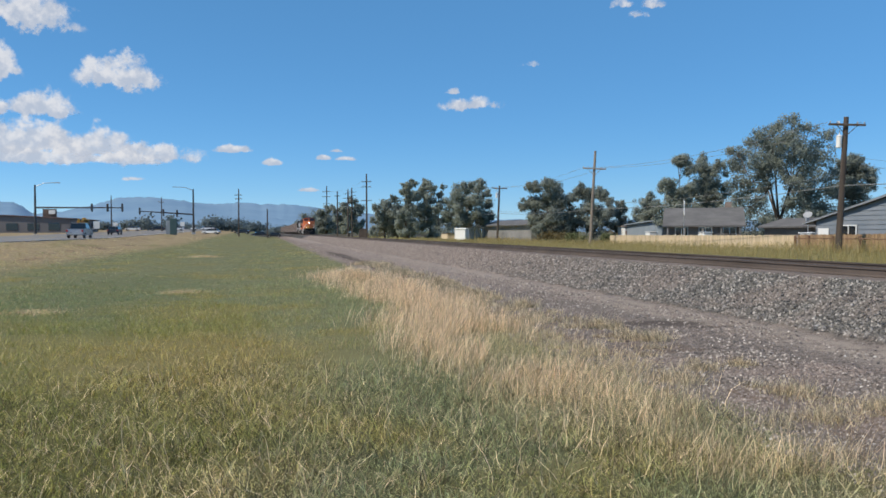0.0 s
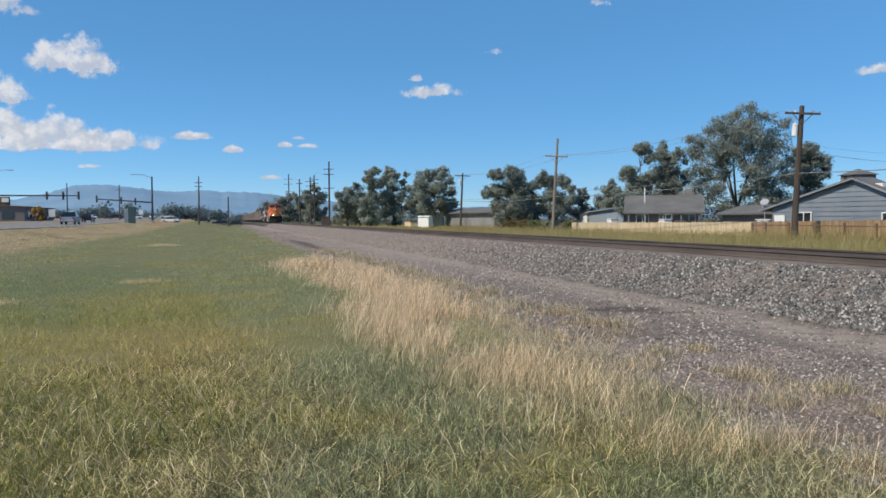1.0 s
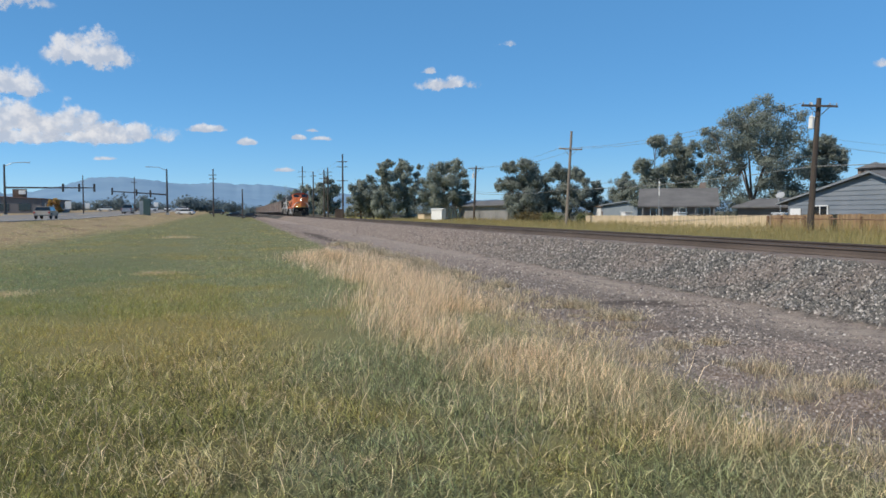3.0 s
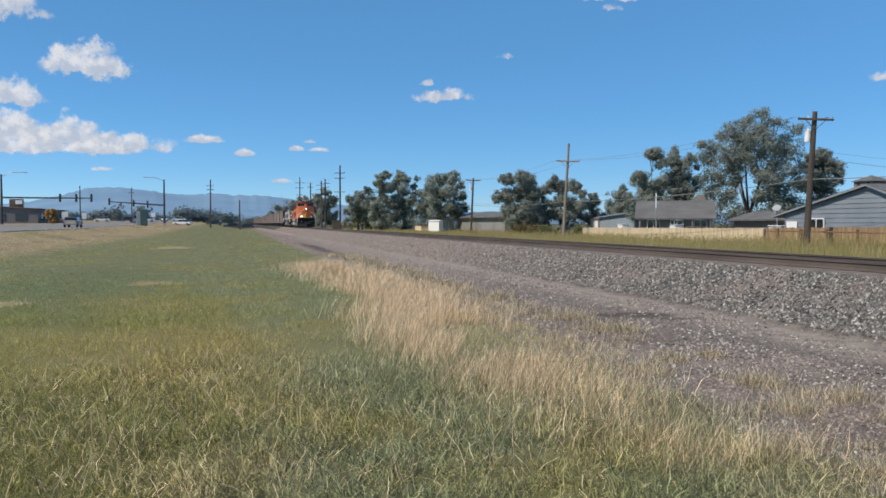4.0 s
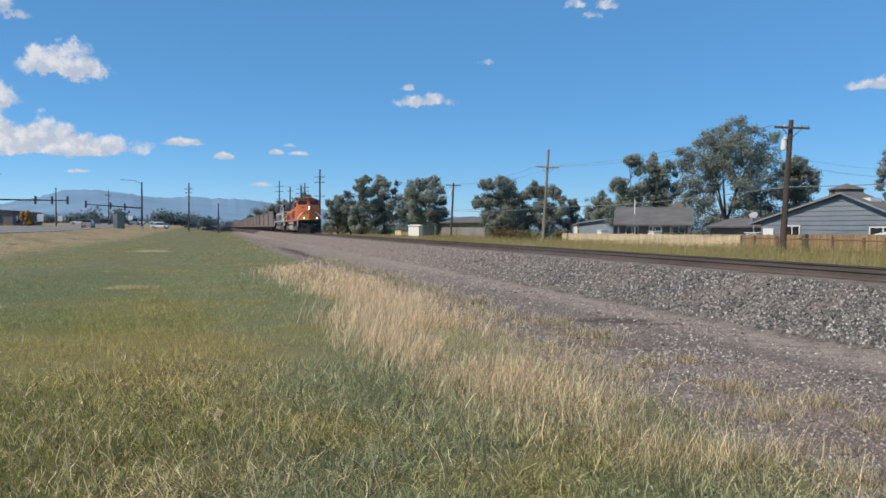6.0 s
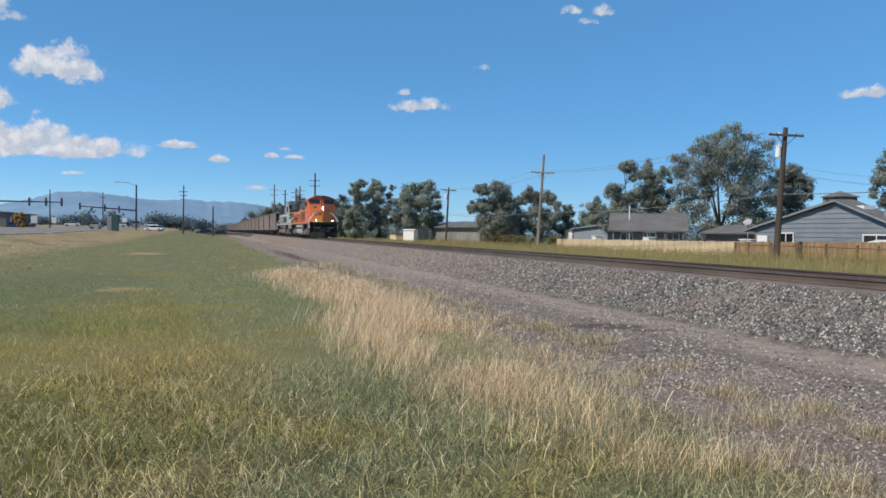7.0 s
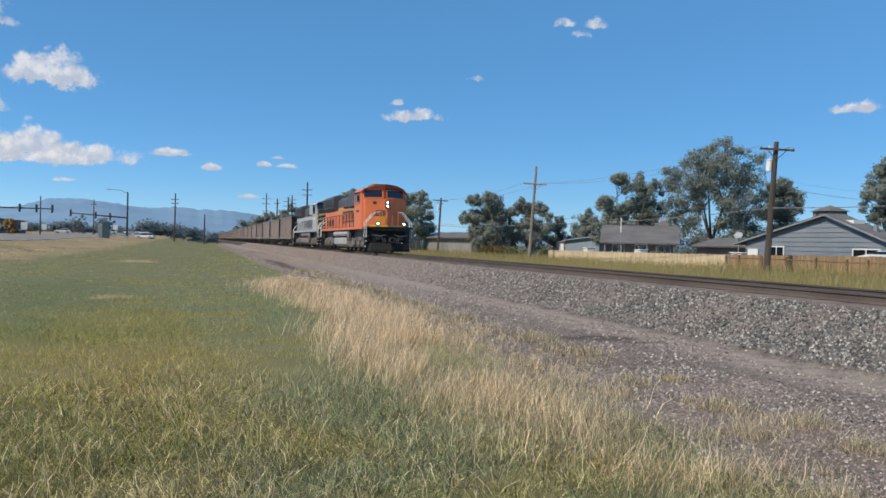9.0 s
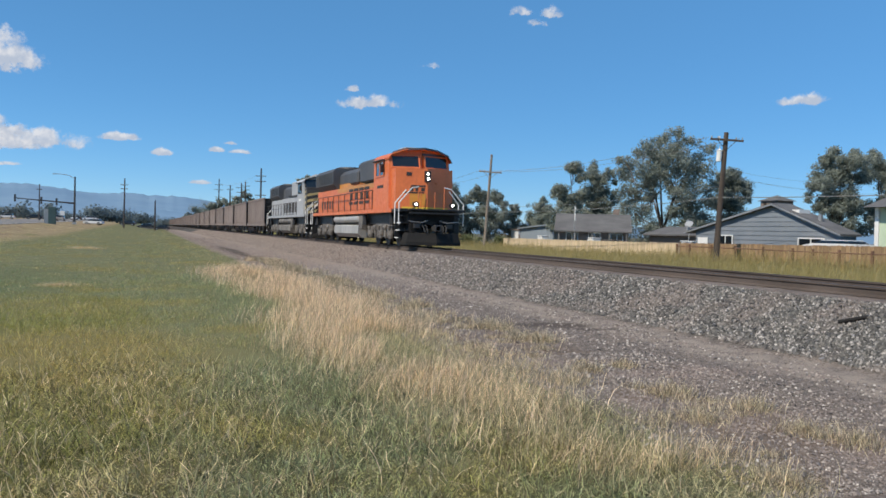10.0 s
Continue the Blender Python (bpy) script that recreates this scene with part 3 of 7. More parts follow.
def cloud(az, el, wide, high, thin=0.0):
    far = 4000
    c = Vector((math.sin(radians(az)) * math.cos(radians(el)), math.cos(radians(az)) * math.cos(radians(el)), math.sin(radians(el)))) * far
    right = Vector((math.cos(radians(az)), -math.sin(radians(az)), 0))
    up = right.cross(c.normalized())
    w, h = math.tan(radians(wide / 2)) * far, math.tan(radians(high / 2)) * far
    me = bpy.data.meshes.new("cloud")
    me.from_pydata([c - right * w - up * h, c + right * w - up * h, c + right * w + up * h, c - right * w + up * h], [], [(0, 1, 2, 3)])
    uv = me.uv_layers.new(name="uv")
    for loop, at in zip(uv.data, ((0, 0), (1, 0), (1, 1), (0, 1))):
        loop.uv = at
    a = me.attributes.new("thin", "FLOAT", "POINT")
    a.data.foreach_set("value", [thin] * 4)
    me.materials.append(CUMULUS)
    ob = new("cloud", me)
    ob.location.z = EYE
    ob.visible_shadow = False
    return tagged(ob, "white fair-weather cumulus cloud in a blue sky", "cloud", group="clouds", kind="structure")


for row in CLOUDS:
    cloud(*row)

# ---- highway and cross street ----
def strip(name, x0, x1, ys, lift, thick, mat, label, category="road"):
    bm = bmesh.new()
    rows = []
    for y in ys:
        z = float(0.90 + rise(-20.0, y)) + lift
        rows.append([bm.verts.new(p) for p in ((x0, y, z - thick), (x0, y, z), (x1, y, z), (x1, y, z - thick))])
    for a, b in zip(rows, rows[1:]):
        for i in range(3):
            bm.faces.new((a[i], a[i + 1], b[i + 1], b[i]))
    bm.faces.new(rows[0]), bm.faces.new(rows[-1][::-1])
    return tagged(part(name, bm, mat), label, category, kind="structure")


HIGHWAY_Y = [-60, 0, 40, 60, 80, 100, 108, 120, 160, 200, 240, 300, 360, 405, 450, 600, 900]
strip("road", -38.0, -19.0, HIGHWAY_Y, 0.06, 0.4, ASPHALT, "grey asphalt highway beside the railway")
strip("road_edge_line", -19.8, -19.65, HIGHWAY_Y, 0.064, 0.02, WHITE, "worn white edge line", "road marking")
strip("road_centre_line", -28.6, -28.45, HIGHWAY_Y, 0.064, 0.02, YELLOW, "worn yellow centre line", "road marking")
shape("cross_street", ASPHALT, None, (-90, 60, 262, 274, 0.2, 0.885))
tagged(bpy.data.objects["cross_street"], "asphalt cross street over the railway", "road", kind="structure")


# ---- railway: rails, ties, ballast ----
def build_track():
    track = thing("railway_track", "single railway track with worn steel rails on dusty ties", "railway track", kind="structure")
    y0, y1 = -40.0, 900.0
    outline = [(-0.075, 0), (0.075, 0), (0.075, 0.02), (0.012, 0.04), (0.012, 0.125), (0.036, 0.14), (0.036, 0.165), (-0.036, 0.165), (-0.036, 0.14), (-0.012, 0.125), (-0.012, 0.04), (-0.075, 0.02)]
    for side in (-1, 1):
        c = TRACK_X + side * 0.7535
        bm = bmesh.new()
        prism(bm, [(c + a, RAIL_Z - 0.172 + b) for a, b in outline], 1, y0, y1)
        rail = part("rail", bm, RAIL_SIDE, track, "dusty rust-brown steel rail")
        shape("rail_head", RAIL_HEAD, rail, (c - 0.033, c + 0.033, y0, y1, RAIL_Z - 0.006, RAIL_Z), label="polished running surface")
    proto = bmesh.new()
    box(proto, -1.3, 1.3, -0.115, 0.115, -0.09, 0.0)
    me = finish("tie", proto, TIE_WOOD)
    rest = bmesh.new()
    r = random.Random(4)
    for i in range(900):
        y = -30 + i * 0.52
        if 14 < i + 0 and i < 300:
            ob = new("tie", me)
            ob.parent = track
            ob.matrix_basis = pose(TRACK_X + r.uniform(-0.04, 0.04), y, RAIL_Z - 0.172 + r.uniform(-0.012, 0.0), 0, 0, r.uniform(-0.8, 0.8))
        elif i >= 300:
            box(rest, TRACK_X - 1.3, TRACK_X + 1.3, y - 0.115, y + 0.115, RAIL_Z - 0.27, RAIL_Z - 0.175)
    tagged(part("far_ties", rest, TIE_WOOD, track), kind="stuff")


def stones(name, xs, ys, sizes, mat, label, flat=0.7, sink=0.25, rough=0.7):
    """Angular stones: jittered wedges lying on the ground."""
    n = len(xs)
    corners = np.array([(-1, -1, -1), (1, -1, -1), (1, 1, -1), (-1, 1, -1), (-0.55, 0.1, 1), (0.55, -0.1, 1)], float)
    p = corners[None] * rng.uniform(0.5, 1.0, (n, 6, 3)) * 0.5
    a, b = rng.uniform(0, 2 * np.pi, n), rng.uniform(-rough, rough, n)
    p[..., 2] *= flat
    x, z = p[..., 0] * np.cos(b)[:, None] - p[..., 2] * np.sin(b)[:, None], p[..., 0] * np.sin(b)[:, None] + p[..., 2] * np.cos(b)[:, None]
    px, py = x * np.cos(a)[:, None] - p[..., 1] * np.sin(a)[:, None], x * np.sin(a)[:, None] + p[..., 1] * np.cos(a)[:, None]
    verts = np.stack([px, py, z], -1) * sizes[:, None, None]
    verts += np.stack([xs, ys, ground_z(xs, ys) + sizes * (0.5 * flat - sink)], -1)[:, None]
    o = 6 * np.arange(n)[:, None, None]
    quads = (np.array([(0, 1, 5, 4), (2, 3, 4, 5)])[None] + o).reshape(-1, 4)
    tris = (np.array([(1, 2, 5), (3, 0, 4)])[None] + o).reshape(-1, 3)
    return tagged(soup(name, verts.reshape(-1, 3), [quads, tris], mat), label, "gravel", kind="stuff")


def spread(n, x0, x1, y0, y1, power=2.0):
    """Places thinning with distance along y."""
    return rng.uniform(x0, x1, n), y0 + (y1 - y0) * rng.uniform(0, 1, n) ** power


build_track()
bx, by = spread(76000, 8.42, 10.42, 6, 190, 2.5)
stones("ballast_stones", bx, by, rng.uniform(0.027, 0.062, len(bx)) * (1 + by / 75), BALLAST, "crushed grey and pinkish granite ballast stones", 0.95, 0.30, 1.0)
bx, by = spread(3500, 13.6, 15.6, 6, 80, 1.5)
stones("far_ballast_stones", bx, by, rng.uniform(0.05, 0.10, len(bx)) * (1 + by / 90), BALLAST, "crushed grey ballast on the far slope")
gx, gy = spread(70000, 3.6, 8.5, 3.9, 110, 3.0)
keep = rng.uniform(0, 1, len(gx)) < 0.5 + 0.5 * ease(waves(gx * 0.8, gy * 0.5), -0.2, 0.3)
keep &= (rng.uniform(0, 1, len(gx)) < 0.12) | (gx < 7.9 + 0.15 * np.sin(0.6 * gy))
keep &= (((gx - 6.8) / 0.95) ** 2 + ((gy - 12.75) / 0.45) ** 2 > 1) | (rng.uniform(0, 1, len(gx)) < 0.2)
keep &= rng.uniform(0, 1, len(gx)) < 1 - 0.75 * ease(gy, 14, 34)
keep &= (np.abs(gx - 5.15) > 0.42) | (gy < 21) | (rng.uniform(0, 1, len(gx)) < 0.15)
gx, gy = gx[keep], gy[keep]
ax, ay = rng.uniform(3.8, 6.6, 12000), rng.uniform(3.9, 9.5, 12000)
gx, gy = np.concatenate([gx, ax]), np.concatenate([gy, ay])
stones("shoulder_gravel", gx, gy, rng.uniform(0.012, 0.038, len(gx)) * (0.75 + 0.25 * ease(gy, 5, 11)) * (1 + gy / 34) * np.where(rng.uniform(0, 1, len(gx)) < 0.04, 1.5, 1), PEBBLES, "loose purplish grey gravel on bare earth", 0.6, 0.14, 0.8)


# ---- grass ----
def blades(name, x, y, height, width, dry, label, segs=3, lean=0.75, wind=(0.03, -0.01), category="grass", bearing=None, splay=None, curls=3.2, mat=None):
    """Bent tapering blades standing on the ground."""
    n = len(x)
    a = rng.uniform(0, 2 * np.pi, n)
    side = np.stack([np.cos(a), np.sin(a), np.zeros(n)], -1)
    b = rng.uniform(0, 2 * np.pi, n) if bearing is None else bearing
    tip = np.abs(rng.normal(0, lean * 0.55, n)) + 0.05 if splay is None else splay
    curl = rng.uniform(0.1, curls, n) * lean
    c = np.stack([x, y, ground_z(x, y) - 0.02], -1)
    rows, dries = [], []
    for k in range(segs + 1):
        s = k / segs
        if k:
            phi = np.minimum(tip + curl * (s - 0.5 / segs), 2.5)
            c = c + (height / segs)[:, None] * np.stack([np.sin(phi) * np.cos(b) + wind[0], np.sin(phi) * np.sin(b) + wind[1], np.cos(phi)], -1)
            b = b + rng.normal(0, 0.12 * curls, n)
        w = width * (1 - 0.75 * s) * 0.5
        d = np.clip(dry + 0.35 * (s - 0.35) * (dry > 0.08), 0, 1)
        if k == segs:
            rows.append(c[:, None]), dries.append(d[:, None])
        else:
            rows.append(np.stack([c - side * w[:, None], c + side * w[:, None]], 1)), dries.append(np.stack([d, d], 1))
    verts = np.concatenate(rows, 1)
    per = verts.shape[1]
    o = per * np.arange(n)[:, None]
    quads = [np.array([[2 * k, 2 * k + 1, 2 * k + 3, 2 * k + 2]]) + o for k in range(segs - 1)]
    tri = np.array([[2 * segs - 2, 2 * segs - 1, 2 * segs]]) + o
    faces = ([np.concatenate(quads)] if quads else []) + [tri]
    ob = soup(name, verts.reshape(-1, 3), faces, mat or GRASS, {"dry": np.concatenate(dries, 1).ravel()})
    return tagged(ob, label, category, kind="stuff")


def fan(n, near, far, az0, az1, power=1.0):
    """Places in a sector before the walker, evenly per area when power is 1."""
    r = np.sqrt(near ** 2 + (far ** 2 - near ** 2) * rng.uniform(0, 1, n) ** power)
    a = np.radians(rng.uniform(az0, az1, n))
    return r * np.sin(a), r * np.cos(a)


def belt(x, y):
    """How straw-dry the meadow is: a tall dry belt along the gravel, gold patches, green elsewhere."""
    edge = 2.75 + 0.45 * np.sin(0.35 * y + 1.0) + 0.25 * np.sin(1.7 * y)
    straw = ease(x, edge - 0.9, edge + 0.35) * (0.3 + 0.7 * ease(y, 30, 16))
    gold = 0.10 * np.exp(-(((x + 0.6) / 1.6) ** 2 + ((y - 11.0) / 3.5) ** 2)) + 0.08 * np.exp(-(((x + 1.8) / 1.2) ** 2 + ((y - 6.5) / 1.4) ** 2))
    specks = 0.30 * (rng.uniform(0, 1, len(x)) < 0.16) * ease(y, 14, 8)
    specks = specks + 0.4 * np.exp(-(((x + 0.2) / 0.55) ** 2 + ((y - 5.2) / 0.5) ** 2))  # a dead tangle close by
    return np.clip(straw * rng.uniform(0.45, 1.0, len(x)) * (1 - 0.5 * ease(y, 8.5, 5.5)) + gold * rng.uniform(0, 1.6, len(x)) + specks, 0, 1), straw


def meadow(name, clumps, each, near, far, width, segs, tall, label, size, curls=3.2, sector=(-20, 46), mat=None):
    """Tussocks: blades splay from the heart of each clump; clumps differ in height, lean and dryness."""
    x, y = fan(clumps, near, far, *sector)
    r = np.hypot(x, y)
    fade = (rng.uniform(0, 1, len(x)) < ease(r, near * 0.99, near * 1.3)) & (rng.uniform(0, 1, len(x)) > ease(r, far * 0.72, far)) if near > 5 else rng.uniform(0, 1, len(x)) > ease(r, far * 0.72, far)
    x, y = x[fade], y[fade]
    limit = 4.05 + 0.45 * np.sin(0.8 * y) * np.sin(0.23 * y) + 0.3 * np.sin(2.3 * y)
    ok = (x < limit) & (x > -26) & ((x < limit - 0.5) | (rng.uniform(0, 1, len(x)) < 0.6))
    x, y = x[ok], y[ok]
    dry, straw = belt(x, y)
    verge = ease(x, -9.0, -12.0)
    dry = np.maximum(dry, verge * rng.uniform(0.45, 0.85, len(x)))
    high = tall * rng.uniform(0.6, 1.25, len(x)) * (1 + 0.75 * straw * rng.uniform(0.3, 1.0, len(x)) + 0.3 * waves(x * 0.9, y * 0.7))
    high *= 1 + 0.1 * verge - 0.4 * ease(np.abs(x + 3.5), 3.2, 1.0) * ease(y, 14, 20)
    high *= 1 - 0.55 * ease(x, 3.0, 3.8) * ease(y, 15, 24)
    way, push = rng.uniform(0, 2 * np.pi, len(x)), rng.uniform(0.0, 0.55, len(x)) ** 1.2
    k = np.repeat(np.arange(len(x)), each)
    n = len(k)
    ang, rad = rng.uniform(0, 2 * np.pi, n), np.sqrt(rng.uniform(0, 1, n)) * size * rng.uniform(0.6, 1.3, n)
    out = np.stack([np.cos(ang), np.sin(ang)], -1) * (rad / size * 0.75)[:, None] + np.stack([np.cos(way[k]), np.sin(way[k])], -1) * push[k][:, None] + rng.normal(0, 0.22, (n, 2))
    d = np.clip(dry[k] * rng.uniform(0.6, 1.25, n) + 0.6 * (rng.uniform(0, 1, n) < 0.11), 0, 1)
    h = high[k] * rng.uniform(0.45, 1.1, n)
    return blades(name, x[k] + rad * np.cos(ang), y[k] + rad * np.sin(ang), h, width * rng.uniform(0.6, 1.4, n) * (1 - 0.35 * straw[k]), d, label, segs, 0.75,
                  bearing=np.arctan2(out[:, 1], out[:, 0]), splay=np.minimum(np.hypot(out[:, 0], out[:, 1]), 1.3) * 0.75, curls=curls, mat=mat)


meadow("near_grass", 5900, 32, 4.2, 10.5, 0.0064, 4, 0.215, "tangled blue-green and straw-coloured meadow grass", 0.13, 9.0)
meadow("meadow_grass", 700, 16, 0.7, 5.4, 0.006, 2, 0.17, "short meadow grass round the standpoint", 0.14, 4.0, (50, 335))
meadow("meadow_grass", 500, 16, 0.7, 4.4, 0.006, 2, 0.15, "short meadow grass round the standpoint", 0.14, 4.0, (-25, 50))
meadow("middle_grass", 11500, 19, 7.3, 30.0, 0.0085, 2, 0.205, "dense green and straw-dry meadow grass", 0.24, mat=CALM)
meadow("far_grass", 11500, 14, 19.0, 80.0, 0.02, 2, 0.165, "mown green grass strip with dry tufts", 0.35, mat=CALM)
meadow("farthest_grass", 9000, 9, 52.0, 210.0, 0.05, 2, 0.17, "distant green and tan verge grass", 0.6, mat=CALM)


def tufts(name, places, count, tall, dry, label, radius=0.22, mat=None):
    px, py = np.array([p[0] for p in places]), np.array([p[1] for p in places])
    size = np.array([p[2] for p in places])
    k = rng.integers(0, len(places), count)
    x = px[k] + rng.normal(0, radius, count) * size[k]
    y = py[k] + rng.normal(0, radius, count) * size[k]
    return blades(name, x, y, tall * size[k] * rng.uniform(0.4, 1.1, count), 0.0032 * (1 + py[k] / 7), np.clip(dry + rng.uniform(-0.15, 0.2, count), 0, 1), label, 2, 0.55, mat=mat)


# tall straw plumes along the edge of the gravel
sy = 4.5 + 25 * rng.uniform(0, 1, 46000) ** 1.35
sx = 3.0 + 0.25 * np.sin(0.35 * sy + 1.0) + rng.normal(0.06, 0.55, len(sy)) + 0.35 * waves(sy * 0.9, sy * 1.7)
puff = (rng.uniform(0, 1, len(sx)) < 0.22 + 0.78 * ease(sy, 6.0, 9.5)) & (waves(sx * 1.4 + 2, sy * 1.6) > -0.12)
sx, sy = sx[puff & (sx < 4.4)], sy[puff & (sx < 4.4)]
blades("straw_plumes", sx, sy, rng.uniform(0.22, 0.52, len(sx)) * (0.75 + 0.25 * ease(sy, 6, 11)), 0.0029 * (1 + sy / 12), rng.uniform(0.75, 1.0, len(sx)), "tall pale straw plumes beside the gravel", 3, 0.34, wind=(0.16, -0.04), mat=STRAW)
qx, qy = rng.uniform(-2.2, 3.4, 1700), rng.uniform(4.6, 9.0, 1700)
blades("dry_stalks", qx, qy, rng.uniform(0.22, 0.42, len(qx)), np.full(len(qx), 0.0048), rng.uniform(0.6, 1.0, len(qx)), "scattered pale arched stalks in the meadow", 4, 0.75, curls=4.2, mat=STRAW)
wr = random.Random(11)
weeds = [(5.38, 12.4, 1.2), (5.45, 10.8, 1.1), (4.84, 8.3, 0.7), (5.06, 7.0, 0.9), (4.63, 5.9, 0.8), (5.37, 6.15, 0.8), (5.18, 5.3, 0.7), (5.35, 4.9, 0.9), (3.9, 4.2, 0.8), (5.24, 16.1, 1.3), (5.47, 8.5, 0.6), (5.37, 24.0, 1.4), (4.22, 7.7, 1.0), (5.0, 19.5, 1.3), (4.9, 30.0, 1.6), (5.2, 36.0, 1.6)] * 3
weeds += [(wr.uniform(3.9, 5.6), wr.uniform(4.5, 26), wr.uniform(0.3, 0.85)) for _ in range(75)]
weeds += [(wr.uniform(4.3, 5.6), wr.uniform(13, 42), wr.uniform(0.8, 1.4)) for _ in range(30)]
tufts("shoulder_weeds", weeds, 26000, 0.26, 1.0, "dry weed tufts on the gravel shoulder", 0.15, WEED)
tufts("flattened_straw", [(-2.1, 22.1, 0.9), (-4.5, 17.4, 1.0), (-3.8, 53.7, 1.5), (-2.2, 22.0, 0.6)], 3000, 0.15, 1.0, "flattened pale straw patches in the grass", 0.34, CALM)

fx, fy = rng.uniform(15.4, 39.7, 66000), 16 + 155 * rng.uniform(0, 1, 66000) ** 1.7
blades("field_grass", fx, fy, rng.uniform(0.24, 0.56, len(fx)) * (1 + 0.9 * ease(fx, 33, 38.5)) * (1 + 0.55 * ease(fy, 60, 44)), 0.010 * (1 + fy / 40), np.clip(rng.uniform(0.1, 0.5, len(fx)), 0, 1), "tall yellow-green grass between track and fence", 2, 0.3, mat=FIELD)


# ---- trees ----
def leaf_cloud(name, centres, radii, count, size, mat, parent=None, label=""):
    """Small leaf clumps on and in the lobes of a crown."""
    c, r = np.array(centres), np.array(radii)
    w = r[:, 0] * r[:, 1] + r[:, 0] * r[:, 2]
    k = rng.choice(len(c), count, p=w / w.sum())
    d = rng.normal(size=(count, 3))
    d /= np.linalg.norm(d, axis=1)[:, None]
    p = c[k] + d * r[k] * (rng.uniform(0.15, 1.0, count) ** 0.5 * rng.uniform(0.75, 1.5, count))[:, None]
    face = d + np.array([0, 0, 0.35]) + rng.normal(0, 0.55, (count, 3))
    u = np.cross(face, rng.normal(size=(count, 3)))
    u /= np.linalg.norm(u, axis=1)[:, None]
    v = np.cross(face, u)
    v /= np.linalg.norm(v, axis=1)[:, None]
    s = size * rng.uniform(0.5, 1.3, count)[:, None]
    verts = np.stack([p - u * s * 0.6, p - v * s * 0.42 + u * s * 0.1, p + u * s * 0.62, p + v * s * 0.42], 1).reshape(-1, 3)
    ob = soup(name, verts, [np.arange(4 * count).reshape(-1, 4)], mat)
    soft = d * 0.5 + face / np.linalg.norm(face, axis=1)[:, None] * 0.55 + np.array([0, 0, 0.15])
    soft /= np.linalg.norm(soft, axis=1)[:, None]
    ob.data.normals_split_custom_set_from_vertices(np.repeat(soft, 4, 0))  # leaves shade as rounded clumps
    ob.parent = parent
    return tagged(ob, label)


def tree(x, y, height, radius, leaf, label, seed, clear=0.16, lobes=16, count=7000, size=0.42, slim=1.0, full=1.0, z0=None, bark=None, group="street trees"):
    r = random.Random(seed)
    z0 = float(ground_z(x, y)) if z0 is None else z0
    ob = thing("tree", label, "tree", pose(x, y, z0), group)
    base = height * clear
    forks, centres, radii = [], [], []
    for i in range(lobes):
        a, h = i * 2.4 + r.uniform(-0.5, 0.5), (i + 0.5) / lobes
        wide = radius * (math.sin(math.pi * min(0.97, h * 0.8 + 0.2)) ** 0.7)
        d = wide * (r.uniform(0.12, 0.78) if full > 1.5 else r.uniform(0.30, 0.88))
        s = radius * r.uniform(0.20, 0.38) * full
        z = base + (height - base - s * 0.75) * (h * r.uniform(0.85, 1.05))
        centres.append((d * math.cos(a) * slim, d * math.sin(a), z + s * 0.1))
        radii.append((s * 1.05, s * 1.05, s * 0.85))
        forks.append(centres[-1])
    bm = bmesh.new()
    thick = 0.03 * height
    split = (r.uniform(-0.3, 0.3), r.uniform(-0.3, 0.3), base + height * 0.12)
    rod(bm, (0, 0, -0.2), (split[0] * 0.5, split[1] * 0.5, split[2] * 0.55), thick * 1.2, thick * 0.9, 8)
    rod(bm, (split[0] * 0.5, split[1] * 0.5, split[2] * 0.55), split, thick * 0.9, thick * 0.75, 8)
    part("trunk", bm, bark or BARK, ob)
    for f in forks[::2]:
        bm = bmesh.new()
        mid = (split[0] + (f[0] - split[0]) * 0.5 + r.uniform(-0.4, 0.4), split[1] + (f[1] - split[1]) * 0.5 + r.uniform(-0.4, 0.4), split[2] + (f[2] - split[2]) * 0.62)
        rod(bm, split, mid, thick * 0.5, thick * 0.3, 6)
        rod(bm, mid, f, thick * 0.3, thick * 0.06, 6)
        for _ in range(2):
            g = (f[0] + r.uniform(-1, 1) * radius * 0.3, f[1] + r.uniform(-1, 1) * radius * 0.3, f[2] + r.uniform(0.0, 0.3) * radius)
            rod(bm, mid, g, thick * 0.2, thick * 0.03, 5)
        part("limb", bm, bark or BARK, ob)
    subs, sub_radii = [], []
    for c, q in zip(centres, radii):
        for _ in range(7):
            w = Vector((r.gauss(0, 1), r.gauss(0, 1), r.gauss(0.15, 0.8))).normalized() * q[0] * r.uniform(0.55, 1.15)
            k = q[0] * r.uniform(0.28, 0.55)
            subs.append((c[0] + w.x, c[1] + w.y, c[2] + w.z)), sub_radii.append((k, k, k * 0.8))
    leaf_cloud("crown", subs, sub_radii, count, size, leaf, ob)
    return ob


G, D, O = LEAF_GREY, LEAF_DARK, LEAF_OLIVE
GREY_ELM = "large grey-green elm with an open, ragged crown"
DARK_ELM = "dense dark green broad-leaved tree"


